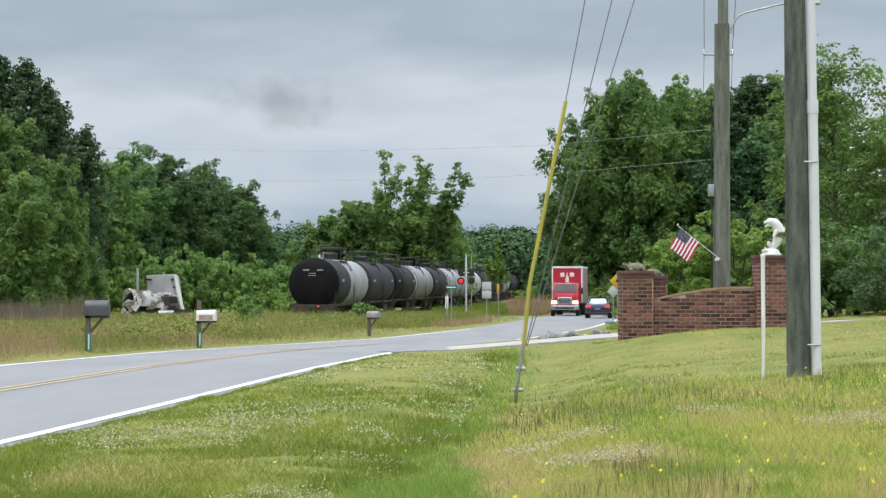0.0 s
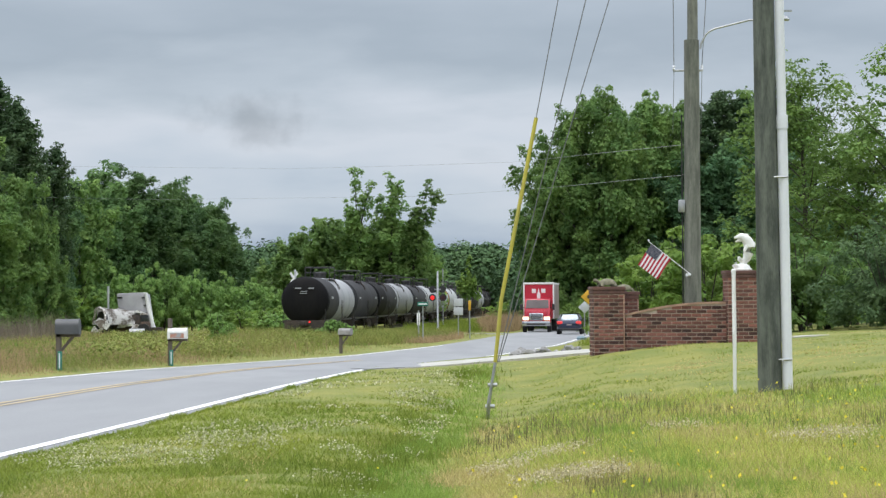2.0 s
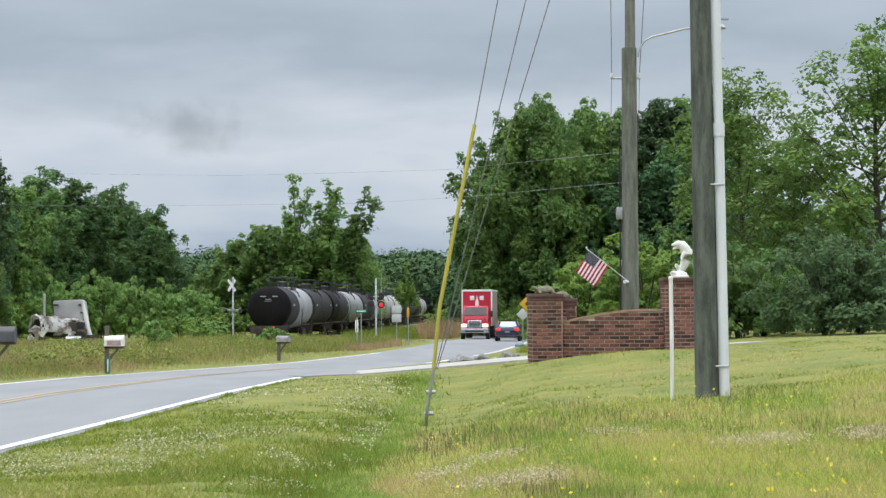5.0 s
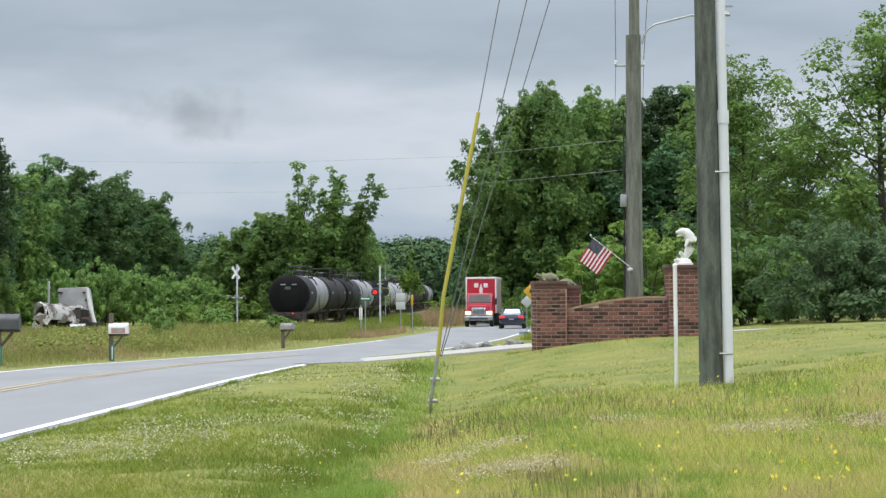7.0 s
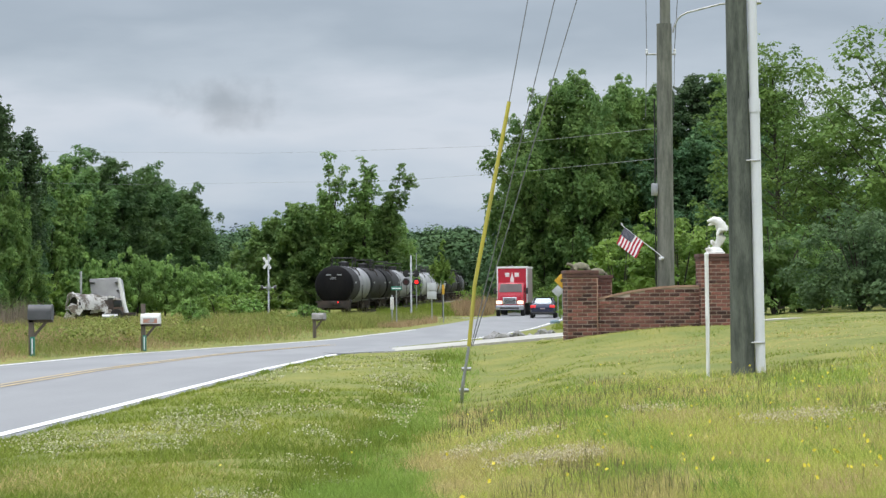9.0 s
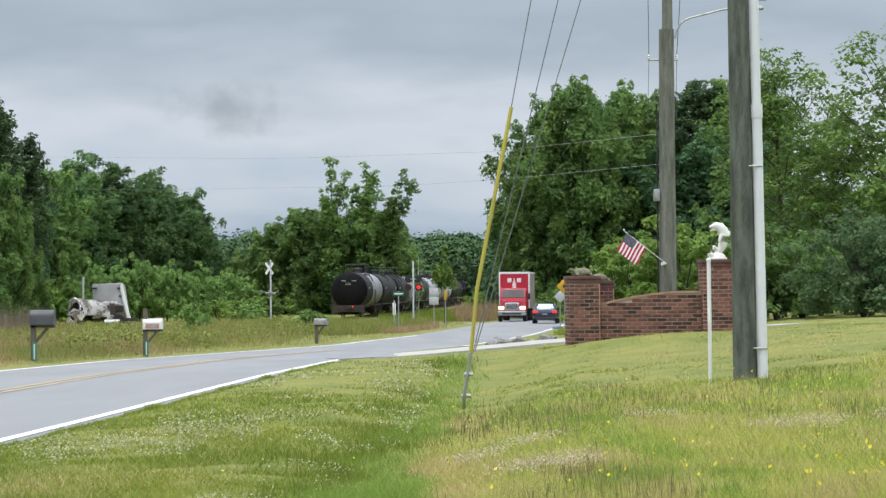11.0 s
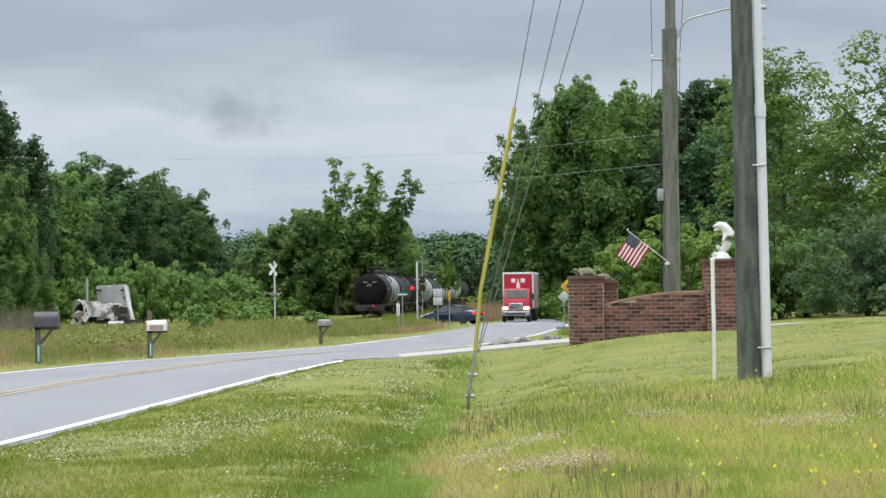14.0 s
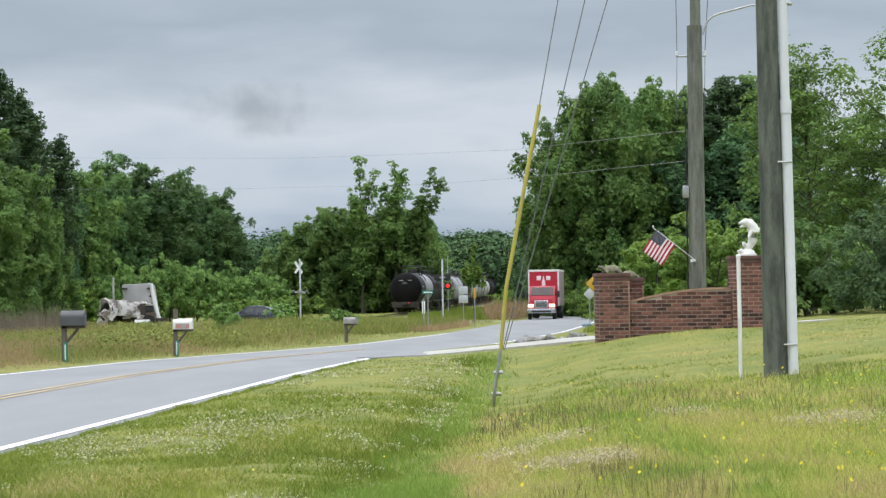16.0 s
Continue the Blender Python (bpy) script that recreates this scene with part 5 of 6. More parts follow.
# seconds and swing of the cloth about its staff
SWING = ((0, 32), (0.5, 50), (1, 60), (1.5, 62), (2, 22), (2.5, 42), (3, 62), (3.5, 12), (4, 40), (5.2, 20), (6.5, 40), (7, 15), (7.5, 72), (8, 20), (8.5, 64), (9, 44), (10.2, 20),
         (11.5, 46), (12, 18), (12.5, 58), (13, 14), (13.5, 60), (14, 18), (14.5, 62), (15, 16), (15.5, 56), (16, 22))


def cloth_pose(angle):
    up = STAFF
    out = up.cross(Vector((0, 1, 0))).normalized()
    if out.z < 0:
        out = -out
    out = -(out)
    side = up.cross(out)
    q = Matrix.Rotation(radians(angle), 3, up)
    x, z = -(q @ out), up
    y = z.cross(x)
    m = Matrix((x, y, z)).transposed().to_4x4()
    m.translation = STAFF * 0.48
    return m


# ---- mailboxes ----
MAIL_DARK = mat("dark_grey_mailbox_metal", (0.06, 0.065, 0.07), (0.085, 0.085, 0.09), scale=3, rough=0.5, metal=0.2)
MAIL_WHITE = mat("white_mailbox_metal", (0.68, 0.68, 0.66), (0.55, 0.55, 0.53), scale=4, rough=0.5)
MAIL_GREY = mat("weathered_grey_mailbox", (0.30, 0.29, 0.28), (0.20, 0.19, 0.18), scale=5, rough=0.7)
POST_WOOD = mat("grey_brown_post_wood", (0.13, 0.105, 0.085), (0.09, 0.075, 0.06), scale=5, rough=0.9, bump=0.5, stretch=(3, 3, 0.5))
TEAL = mat("green_plastic", (0.02, 0.20, 0.14), (0.02, 0.15, 0.11), scale=3, rough=0.5)
PICTURE = mat("faded_red_picture_print", (0.42, 0.20, 0.14), (0.30, 0.30, 0.30), scale=7, rough=0.6, spread=(0.45, 0.55))


def mailbox(x, y, long, tall, height, material, label, tube, top=None, turn=0):
    ob = thing("mailbox", label, "mailbox", pose(x, y, gz(x, y), 0, 0, turn), "mailboxes along the road")
    bm = B()
    box(bm, -0.06, 0.06, -0.06, 0.06, -0.3, height - tall if tall > 0.35 or not tube else height + 0.28, 0.006)
    part("post", bm, POST_WOOD, ob)
    bm = B()
    box(bm, -0.07, long - 0.04, -0.06, 0.06, height - tall - 0.07, height - tall - 0.002, 0.006)
    pipe(bm, [(0.04, 0, height - tall - 0.42), (long * 0.62, 0, height - tall - 0.06)], 0.04, 6)
    part("bracket", bm, POST_WOOD, ob)
    w = 0.17
    outline = [(-w, 0), (-w, tall * 0.55)] + [(-w * math.cos(k * math.pi / 10), tall * 0.55 + tall * 0.45 * math.sin(k * math.pi / 10)) for k in range(1, 10)] + [(w, tall * 0.55), (w, 0)]
    bm = B()
    prism(bm, outline, -0.06, long - 0.06)
    bmesh.ops.rotate(bm, verts=bm.verts, cent=(0, 0, 0), matrix=Matrix.Rotation(radians(-90), 3, "Z"))
    bmesh.ops.translate(bm, verts=bm.verts, vec=(0, 0, height - tall))
    body = part("box", bm, material, ob)
    bm = B()
    prism(bm, [(p[0] * 1.06, p[1] * 1.03) for p in outline], long - 0.075, long - 0.05)
    bmesh.ops.rotate(bm, verts=bm.verts, cent=(0, 0, 0), matrix=Matrix.Rotation(radians(-90), 3, "Z"))
    bmesh.ops.translate(bm, verts=bm.verts, vec=(0, 0, height - tall))
    part("door", bm, top or material, body)
    bm = B()
    box(bm, long * 0.5, long * 0.5 + 0.03, w + 0.005, w + 0.02, height - tall * 0.9, height - tall * 0.35)
    part("signal_flag", bm, TRUCK_RED, body, "small red signal flag")
    if tube:
        bm = B()
        rod(bm, (0.05, -0.12, -0.1), (0.05, -0.12, 0.46), 0.055, seg=10)
        part("marker_tube", bm, TEAL, ob, "green plastic marker tube")
        bm = B()
        box(bm, 0.035, 0.065, -0.19, -0.173, 0.05, 0.42)
        part("reflector", bm, PVC, ob, "pale reflector strip")
    return ob, body


mailbox(-8.55, 47, 0.56, 0.36, 1.23, MAIL_DARK, "large dark grey mailbox on a wooden post", True)
_, shell = mailbox(-7.13, 57, 0.55, 0.31, 1.10, MAIL_WHITE, "white mailbox with a printed picture on a post", True, MAIL_WHITE)
bm = B()
box(bm, 0.02, 0.42, -0.176, -0.171, 0.81, 0.96)
part("picture", bm, PICTURE, shell, "faded red and grey picture print")
mailbox(-3.1, 82, 0.52, 0.26, 1.06, MAIL_GREY, "weathered grey mailbox on a leaning post", False, MAIL_GREY, -20)


# ---- railway crossing signals and signs ----
SIGN_WHITE = mat("white_sign_face", (0.84, 0.84, 0.83), (0.76, 0.76, 0.75), scale=4, rough=0.5)
SIGN_BACK = mat("grey_sign_back", (0.50, 0.52, 0.53), (0.42, 0.43, 0.44), scale=3, rough=0.5, metal=0.2)
SIGN_GREEN = mat("green_sign_face", (0.01, 0.16, 0.11), (0.012, 0.13, 0.09), scale=4, rough=0.5)
SIGN_YELLOW = mat("yellow_sign_face", (0.58, 0.33, 0.02), (0.50, 0.28, 0.02), scale=4, rough=0.5)
LENS_DARK = mat("unlit_dark_lens", (0.05, 0.008, 0.01), (0.035, 0.006, 0.008), scale=4, rough=0.3)
LENSES = []


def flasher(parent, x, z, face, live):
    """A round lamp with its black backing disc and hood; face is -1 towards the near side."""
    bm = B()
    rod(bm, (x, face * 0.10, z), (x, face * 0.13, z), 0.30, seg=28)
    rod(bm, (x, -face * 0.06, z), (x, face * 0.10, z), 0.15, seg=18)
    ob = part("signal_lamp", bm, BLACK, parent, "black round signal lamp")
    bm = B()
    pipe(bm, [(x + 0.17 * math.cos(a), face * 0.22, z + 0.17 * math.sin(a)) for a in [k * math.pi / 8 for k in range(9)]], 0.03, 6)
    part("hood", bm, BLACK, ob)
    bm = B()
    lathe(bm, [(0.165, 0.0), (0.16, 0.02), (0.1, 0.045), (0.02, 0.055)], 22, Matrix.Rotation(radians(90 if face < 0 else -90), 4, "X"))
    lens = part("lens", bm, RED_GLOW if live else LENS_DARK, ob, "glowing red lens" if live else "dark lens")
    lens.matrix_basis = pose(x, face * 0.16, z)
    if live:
        # dark disc added behind the lens; turning both imitates the lamp going out
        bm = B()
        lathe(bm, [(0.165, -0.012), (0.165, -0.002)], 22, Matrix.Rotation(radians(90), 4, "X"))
        back = part("unlit_lens_disc", bm, LENS_DARK, parent, "dark disc added for the lens's unlit state")
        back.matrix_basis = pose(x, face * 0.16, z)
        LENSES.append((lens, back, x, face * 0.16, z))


def crossbuck(parent, y, z, turn):
    for lean in (50, -50):
        bm = B()
        box(bm, -0.6, 0.6, -0.012, 0.012, -0.115, 0.115)
        bmesh.ops.rotate(bm, verts=bm.verts, cent=(0, 0, 0), matrix=Matrix.Rotation(radians(lean), 3, "Y"))
        bmesh.ops.rotate(bm, verts=bm.verts, cent=(0, 0, 0), matrix=Matrix.Rotation(radians(turn), 3, "Z"))
        bmesh.ops.translate(bm, verts=bm.verts, vec=(-0.1, y - 0.02 * (lean > 0), z))
        part("crossbuck_blade", bm, SIGN_WHITE, parent, "white crossbuck blade")


def crossing_signal(x, y, top, live, turn, label, k=1.0):
    g = gz(x, y)
    ob = thing("crossing_signal", label, "railway signal", pose(x, y, g, 0, 0, turn), "signals at the railway crossing")
    bm = B()
    lathe(bm, [(0.16 * k, -0.1), (0.16 * k, 0.25), (0.085 * k, 0.4), (0.08 * k, top), (0.04 * k, top + 0.05)], 14)
    part("mast", bm, STEEL, ob, "silver steel mast")
    return ob, g


def crossing():
    ob, g = crossing_signal(1.9, 160.0, 4.95, True, 0, "railway crossing signal with flashing red lamps")
    bm = B()
    rod(bm, (-0.45, 0, 2.83), (0.45, 0, 2.83), 0.05)
    part("lamp_arm", bm, STEEL, ob)
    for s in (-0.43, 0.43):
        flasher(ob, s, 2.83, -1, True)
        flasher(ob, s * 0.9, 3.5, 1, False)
    bm = B()
    rod(bm, (-0.4, 0.1, 3.5), (0.4, 0.1, 3.5), 0.05)
    part("lamp_arm", bm, STEEL, ob)
    ob, g = crossing_signal(2.6, 178.0, 5.5, False, 0, "plain thin silver mast beyond the railway crossing", 0.45)
    ob, g = crossing_signal(-9.9, 162.0, 5.15, False, 0, "railway crossing signal with white crossbuck and unlit lamps")
    crossbuck(ob, -0.1, 4.5, 44)
    bm = B()
    rod(bm, (-0.6, 0, 2.45), (0.6, 0, 2.45), 0.06)
    lathe(bm, [(0.16, 2.3), (0.2, 2.45), (0.16, 2.62)], 12)
    part("lamp_arm", bm, STEEL, ob)
    for s in (-0.55, 0.55):
        bm = B()
        rod(bm, (s - 0.1, 0, 2.45), (s + 0.1, 0, 2.45), 0.19, seg=18)
        part("signal_lamp", bm, BLACK, ob, "unlit black signal lamp seen from the side")


def sign_post(x, y, height, label, thick=0.035):
    ob = thing("road_sign", label, "road sign", pose(x, y, gz(x, y)), "signs near the crossing")
    bm = B()
    pipe(bm, [(0, 0.03, -0.2), (0, 0.03, height)], thick, 6)
    part("post", bm, STEEL, ob)
    return ob


def signs():
    ob = sign_post(0.46, 108, 2.25, "green street name sign on a steel post")
    bm = B()
    box(bm, -0.3, 0.3, -0.01, 0.01, 2.0, 2.22, 0.005)
    face = part("name_plate", bm, SIGN_GREEN, ob, "green name plate")
    bm = B()
    box(bm, -0.24, 0.24, -0.014, -0.0105, 2.08, 2.14)
    part("lettering", bm, SIGN_WHITE, face, "pale unreadable lettering bar")
    ob = sign_post(2.8, 125, 2.5, "grey back of two stacked road signs")
    for z in (1.45, 2.0):
        bm = B()
        box(bm, -0.3, 0.3, -0.012, 0.012, z, z + 0.5, 0.01)
        part("panel", bm, SIGN_BACK, ob)
    ob = sign_post(3.42, 121, 2.4, "narrow yellow marker sign beside the crossing")
    bm = B()
    box(bm, -0.08, 0.08, -0.012, 0.012, 1.75, 2.35, 0.01)
    part("panel", bm, SIGN_YELLOW, ob, "yellow marker panel")
    ob = sign_post(0.22, 112, 1.75, "small white marker post near the railway", 0.05)
    bm = B()
    box(bm, -0.09, 0.09, -0.012, 0.06, 0.9, 1.6, 0.01)
    part("panel", bm, SIGN_WHITE, ob)
    ob = sign_post(10.38, 119, 2.0, "pale grey back of a diamond road sign")
    bm = B()
    box(bm, -0.27, 0.27, -0.012, 0.012, -0.27, 0.27, 0.01)
    bmesh.ops.rotate(bm, verts=bm.verts, cent=(0, 0, 0), matrix=Matrix.Rotation(radians(45), 3, "Y"))
    bmesh.ops.translate(bm, verts=bm.verts, vec=(0, 0, 1.9))
    part("panel", bm, SIGN_BACK, ob)
    ob = sign_post(11.55, 129, 3.0, "yellow diamond warning sign with a black mark")
    bm = B()
    box(bm, -0.38, 0.38, -0.012, 0.012, -0.38, 0.38, 0.01)
    bmesh.ops.rotate(bm, verts=bm.verts, cent=(0, 0, 0), matrix=Matrix.Rotation(radians(45), 3, "Y"))
    bmesh.ops.translate(bm, verts=bm.verts, vec=(0, 0, 2.65))
    face = part("panel", bm, SIGN_YELLOW, ob)
    bm = B()
    rod(bm, (0.0, -0.02, 2.65), (0.0, -0.014, 2.65), 0.13, seg=14)
    part("symbol", bm, BLACK, face)


crossing()
signs()


# ---- wrecked lorry beyond the railway ----
def wreck():
    white = mat("scraped_white_paint", (0.72, 0.71, 0.70), (0.20, 0.165, 0.14), scale=1.7, rough=0.6, spread=(0.46, 0.60), fine=9)
    grey = mat("grey_fibreglass", (0.37, 0.37, 0.38), (0.28, 0.28, 0.29), scale=1.0, rough=0.6)
    y = 150.0
    x = -22.2
    ob = thing("wrecked_truck", "wrecked pale truck tractor with a crushed bonnet among weeds", "truck wreck", pose(x, y, gz(x, y) - 0.15, 0, 0, 0))
    bm = B()
    prism(bm, [(-0.45, 0.9), (-0.75, 3.2), (-0.65, 3.32), (1.3, 3.4), (1.5, 3.2), (1.9, 0.5)], 0.6, 3.0, 0.08)
    sleeper = part("sleeper_cab", bm, grey, ob)
    bm = B()
    pipe(bm, [(2.2, 0.5, 0.2), (1.98, 0.5, 1.0), (1.74, 0.5, 2.2), (1.5, 0.5, 3.35)], [0.24, 0.19, 0.15, 0.12], 8)
    part("side_fairing", bm, TRUCK_WHITE, sleeper, "white side fairing")
    for px, pz in ((-0.5, 3.0), (1.4, 3.0), (1.55, 2.4), (1.65, 1.8)):
        bm = B()
        box(bm, px - 0.2, px + 0.2, 0.5, 0.62, pz - 0.05, pz + 0.06, 0.02)
        part("bracket", bm, BLACK, sleeper)
    bm = B()
    rod(bm, (-1.45, 1.0, 1.2), (-1.45, 1.0, 3.9), 0.09)
    part("exhaust_stack", bm, SIGN_BACK, ob, "pale exhaust stack")
    # the crushed bonnet, an open bent shell
    bm = B()
    rng = random.Random(8)
    rings = []
    for k in range(9):
        f = k / 8
        px = -2.25 + 3.2 * f
        ring = []
        for j in range(11):
            a = math.pi * j / 10
            r = 1.12 - 0.12 * f + rng.uniform(-0.07, 0.07)
            ring.append(bm.verts.new((px + rng.uniform(-0.06, 0.06) + (0.25 * math.sin(a * 3) if k == 0 else 0), 0.3 - r * math.cos(a) * 0.9, 0.95 + r * math.sin(a) * (1.15 - 0.1 * f))))
        rings.append(ring)
    for a, b in zip(rings, rings[1:]):
        for j in range(10):
            bm.faces.new((a[j], a[j + 1], b[j + 1], b[j]))
    bmesh.ops.solidify(bm, geom=bm.faces[:], thickness=0.05)
    turn_in = Matrix.Translation((0.2, 0, 0)) @ Matrix.Rotation(radians(38), 4, "Z")
    bmesh.ops.transform(bm, verts=bm.verts, matrix=turn_in)
    part("bonnet", bm, white, ob, "crushed white bonnet shell", smooth=True)
    bm = B()
    pipe(bm, [turn_in @ Vector((-2.3 + rng.uniform(-0.12, 0.12), 0.3 - 1.14 * math.cos(math.pi * j / 10) * 0.9, 0.95 + 1.14 * math.sin(math.pi * j / 10) * 1.15)) for j in range(11)], 0.09, 6)
    part("bonnet_rim", bm, white, ob, "torn white bonnet rim")
    # a black disc plugs the open end in place of the shade inside
    bm = B()
    rod(bm, turn_in @ Vector((-2.05, 0.3, 1.0)), turn_in @ Vector((-1.9, 0.3, 1.0)), 0.98, seg=18)
    part("bonnet_mouth_shade", bm, BLACK, ob, "black disc standing in for shade inside the bonnet")
    bm = B()
    prism(bm, [(-2.1, 1.15), (-1.75, 1.5), (-1.2, 1.3), (-0.75, 1.42), (-0.7, 1.1), (-1.3, 0.95), (-1.5, 0.5)], -1.75, -1.68)
    part("torn_sheet", bm, TRUCK_WHITE, ob, "torn white sheet hanging from the bonnet")
    bm = B()
    box(bm, -1.3, 1.2, -0.3, 0.9, 0.7, 1.7, 0.1)
    part("engine", bm, DARK_STEEL, ob)
    bm = B()
    box(bm, -0.5, 1.75, -0.05, 0.62, 1.12, 1.7, 0.08)
    part("windscreen", bm, GLASS, ob, "dark broken windscreen")
    bm = B()
    for k, (px, pz) in enumerate(((-0.55, 1.72), (-0.1, 1.86), (0.4, 1.8), (0.95, 1.92), (1.4, 1.76))):
        prism(bm, [(px - 0.28, pz - 0.07), (px - 0.1, pz + 0.1), (px + 0.22, pz + 0.04), (px + 0.3, pz - 0.1)], -0.12 - 0.03 * k, 0.5)
    part("cab_roof", bm, white, ob, "crumpled white cab roof")
    bm = B()
    for k, (px, pz) in enumerate(((-0.2, 0.85), (0.35, 0.95), (0.9, 0.82), (1.5, 0.75))):
        prism(bm, [(px - 0.34, pz - 0.16), (px - 0.25, pz + 0.08), (px + 0.1, pz + 0.16), (px + 0.33, pz), (px + 0.2, pz - 0.14)], -0.55 - 0.05 * k, -0.2)
    part("cab_side", bm, white, ob, "buckled white cab side")
    bm = B()
    rod(bm, (0.45, -0.75, 0.34), (1.6, -0.75, 0.34), 0.3, seg=18)
    part("fuel_tank", bm, STEEL, ob, "dull metal fuel tank")
    rust = mat("rusty_brown_metal", (0.13, 0.085, 0.06), (0.07, 0.055, 0.045), scale=2, rough=0.85, bump=0.5)
    bm = B()
    box(bm, -0.6, 1.9, -0.1, 0.5, 0.4, 1.15, 0.06)
    part("firewall", bm, rust, ob, "rust-brown torn firewall")
    bm = B()
    prism(bm, [(-2.0, 1.2), (-1.5, 1.35), (-0.8, 1.0), (-1.1, 0.55), (-1.7, 0.8)], -2.05, -2.0)
    part("bent_wing", bm, white, ob, "bent white wing panel")
    bm = B()
    box(bm, -2.3, 2.8, 0.1, 0.9, 0.45, 0.7)
    part("chassis", bm, DARK_STEEL, ob)
    for wx in (-1.4, 1.5):
        bm = B()
        rod(bm, (wx, -0.75, 0.5), (wx, -0.45, 0.5), 0.5, seg=20)
        part("wheel", bm, RUBBER, ob)
    bm = B()
    prism(bm, [(-2.6, 0.05), (-2.2, 0.85), (-1.9, 0.5), (-1.7, 0.7), (-1.5, 0.05)], -1.3, -0.9)
    part("debris", bm, white, ob, "loose crumpled panel")


wreck()


# ---- driveway, rocks and overhead lines ----
def driveway():
    bm = B()
    xs, vs = np.arange(-0.4, 9.8, 0.6), (0.0, 0.9, 1.8, 2.6)
    rows = []
    for x in xs:
        near = 46.0 + 0.5 * math.exp(-(x + 0.4) / 0.8)
        rows.append([bm.verts.new((x, near + v, float(np.interp(x, (-1.9, 0.2, 4.2, 6.5, 9.8), (float(level(near + v)) - 0.04, 0.03, 0.36, gz(6.5, near + v) + 0.03, gz(9.8, near + v) + 0.03))))) for v in vs])
    for a, b in zip(rows, rows[1:]):
        for k in range(3):
            bm.faces.new((a[k], b[k], b[k + 1], a[k + 1]))
    bmesh.ops.recalc_face_normals(bm, faces=bm.faces)
    r = bmesh.ops.extrude_face_region(bm, geom=bm.faces[:])
    bmesh.ops.translate(bm, verts=[v for v in r["geom"] if isinstance(v, bmesh.types.BMVert)], vec=(0, 0, -0.6))
    bmesh.ops.recalc_face_normals(bm, faces=bm.faces)
    tagged(part("driveway", bm, CONCRETE), "pale concrete driveway crossing the ditch", "driveway", kind="structure")


def apron():
    bm = B()
    rows = []
    for x, y0, y1 in ((-1.75, 52.0, 58.0), (-1.2, 48.6, 56.0), (-0.4, 46.6, 50.5), (0.35, 46.2, 48.6)):
        rows.append([bm.verts.new((x, y, float(np.interp(x, (-1.9, 0.2), (float(level(y)) - 0.03, 0.0))) + (0.035 if x > -1 else 0.0))) for y in (y0, (y0 + y1) / 2, y1)])
    for a, b in zip(rows, rows[1:]):
        for k in (0, 1):
            bm.faces.new((a[k], b[k], b[k + 1], a[k + 1]))
    bmesh.ops.recalc_face_normals(bm, faces=bm.faces)
    r = bmesh.ops.extrude_face_region(bm, geom=bm.faces[:])
    bmesh.ops.translate(bm, verts=[v for v in r["geom"] if isinstance(v, bmesh.types.BMVert)], vec=(0, 0, -0.5))
    bmesh.ops.recalc_face_normals(bm, faces=bm.faces)
    tagged(part("driveway_apron", bm, ASPHALT), "grey asphalt apron joining driveway and road", "driveway", kind="structure")


def rocks():
    grey = mat("grey_rock", (0.22, 0.215, 0.21), (0.32, 0.315, 0.31), scale=6, rough=0.9, bump=0.7, random_tint=0.3)
    rng = random.Random(4)
    for k in range(22):
        x, y = 3.55 + 2.3 * rng.random(), 69.5 + 3 * rng.random()
        bm = B()
        bmesh.ops.create_icosphere(bm, subdivisions=2, radius=1)
        for v in bm.verts:
            v.co *= 0.8 + 0.45 * noise.noise(v.co * 1.3 + Vector((k * 3.1, 0, 0)))
        s = rng.uniform(0.14, 0.3) * (1.5 if k == 0 else 1)
        ob = part("rock", bm, grey, smooth=False)
        ob.matrix_basis = Matrix.LocRotScale((x, y, gz(x, y) + s * 0.25), Euler((rng.random(), rng.random(), rng.random() * 6)), (s * 1.3, s, s * 0.75))
        tagged(ob, "rough grey rock lying beside the culvert", "rock", "rocks at the culvert")
    bm = B()
    lathe(bm, [(0.3, 0), (0.3, 0.12), (0.2, 0.2)], 14)
    blue = mat("faded_blue_plastic", (0.16, 0.24, 0.28), (0.12, 0.18, 0.22), scale=4, rough=0.6)
    ob = tagged(part("meter_cover", bm, blue), "faded blue round meter cover in the grass", "meter cover")
    ob.matrix_basis = pose(9.85, 115, gz(9.85, 115))


def overhead_line(rows, label):
    """A thin sagging wire through bearings and slopes, in thousandths, and distances."""
    ob = thing("overhead_wire", label, "overhead wire", group="overhead wires")
    bm = B()
    pipe(bm, [(b * d / 1000, d, 1.6 + s * d / 1000) for b, s, d in rows], 0.005, 5)
    part("wire", bm, LINE, ob)


driveway()
apron()
rocks()
overhead_line([(140, 79.4, 41.5), (51, 70.7, 75), (-15, 68.8, 95), (-65, 67.8, 110), (-178, 69.5, 140), (-330, 76, 175)], "thin sagging overhead wire from the pole")
overhead_line([(140, 63.8, 41.5), (62, 56.8, 70), (5, 53.3, 92), (-130, 52.2, 130), (-330, 57, 175)], "thin lower overhead wire from the pole")


# ---- grasses, weeds and flowers ----
def blades(rng, x, y, height, width, lean=0.35):
    """Tapered three-cornered blades standing on the ground."""
    n = len(x)
    z = ground_z(x, y) - 0.015
    a = rng.uniform(0, math.pi, n)
    dx, dy = np.cos(a) * width / 2, np.sin(a) * width / 2
    h = height * rng.uniform(0.55, 1.25, n)
    tx, ty = x + rng.normal(0, lean, n) * h, y + rng.normal(0, lean, n) * h
    return np.stack([np.stack([x - dx, y - dy, z], -1), np.stack([x + dx, y + dy, z], -1), np.stack([tx, ty, z + h], -1)], 1)


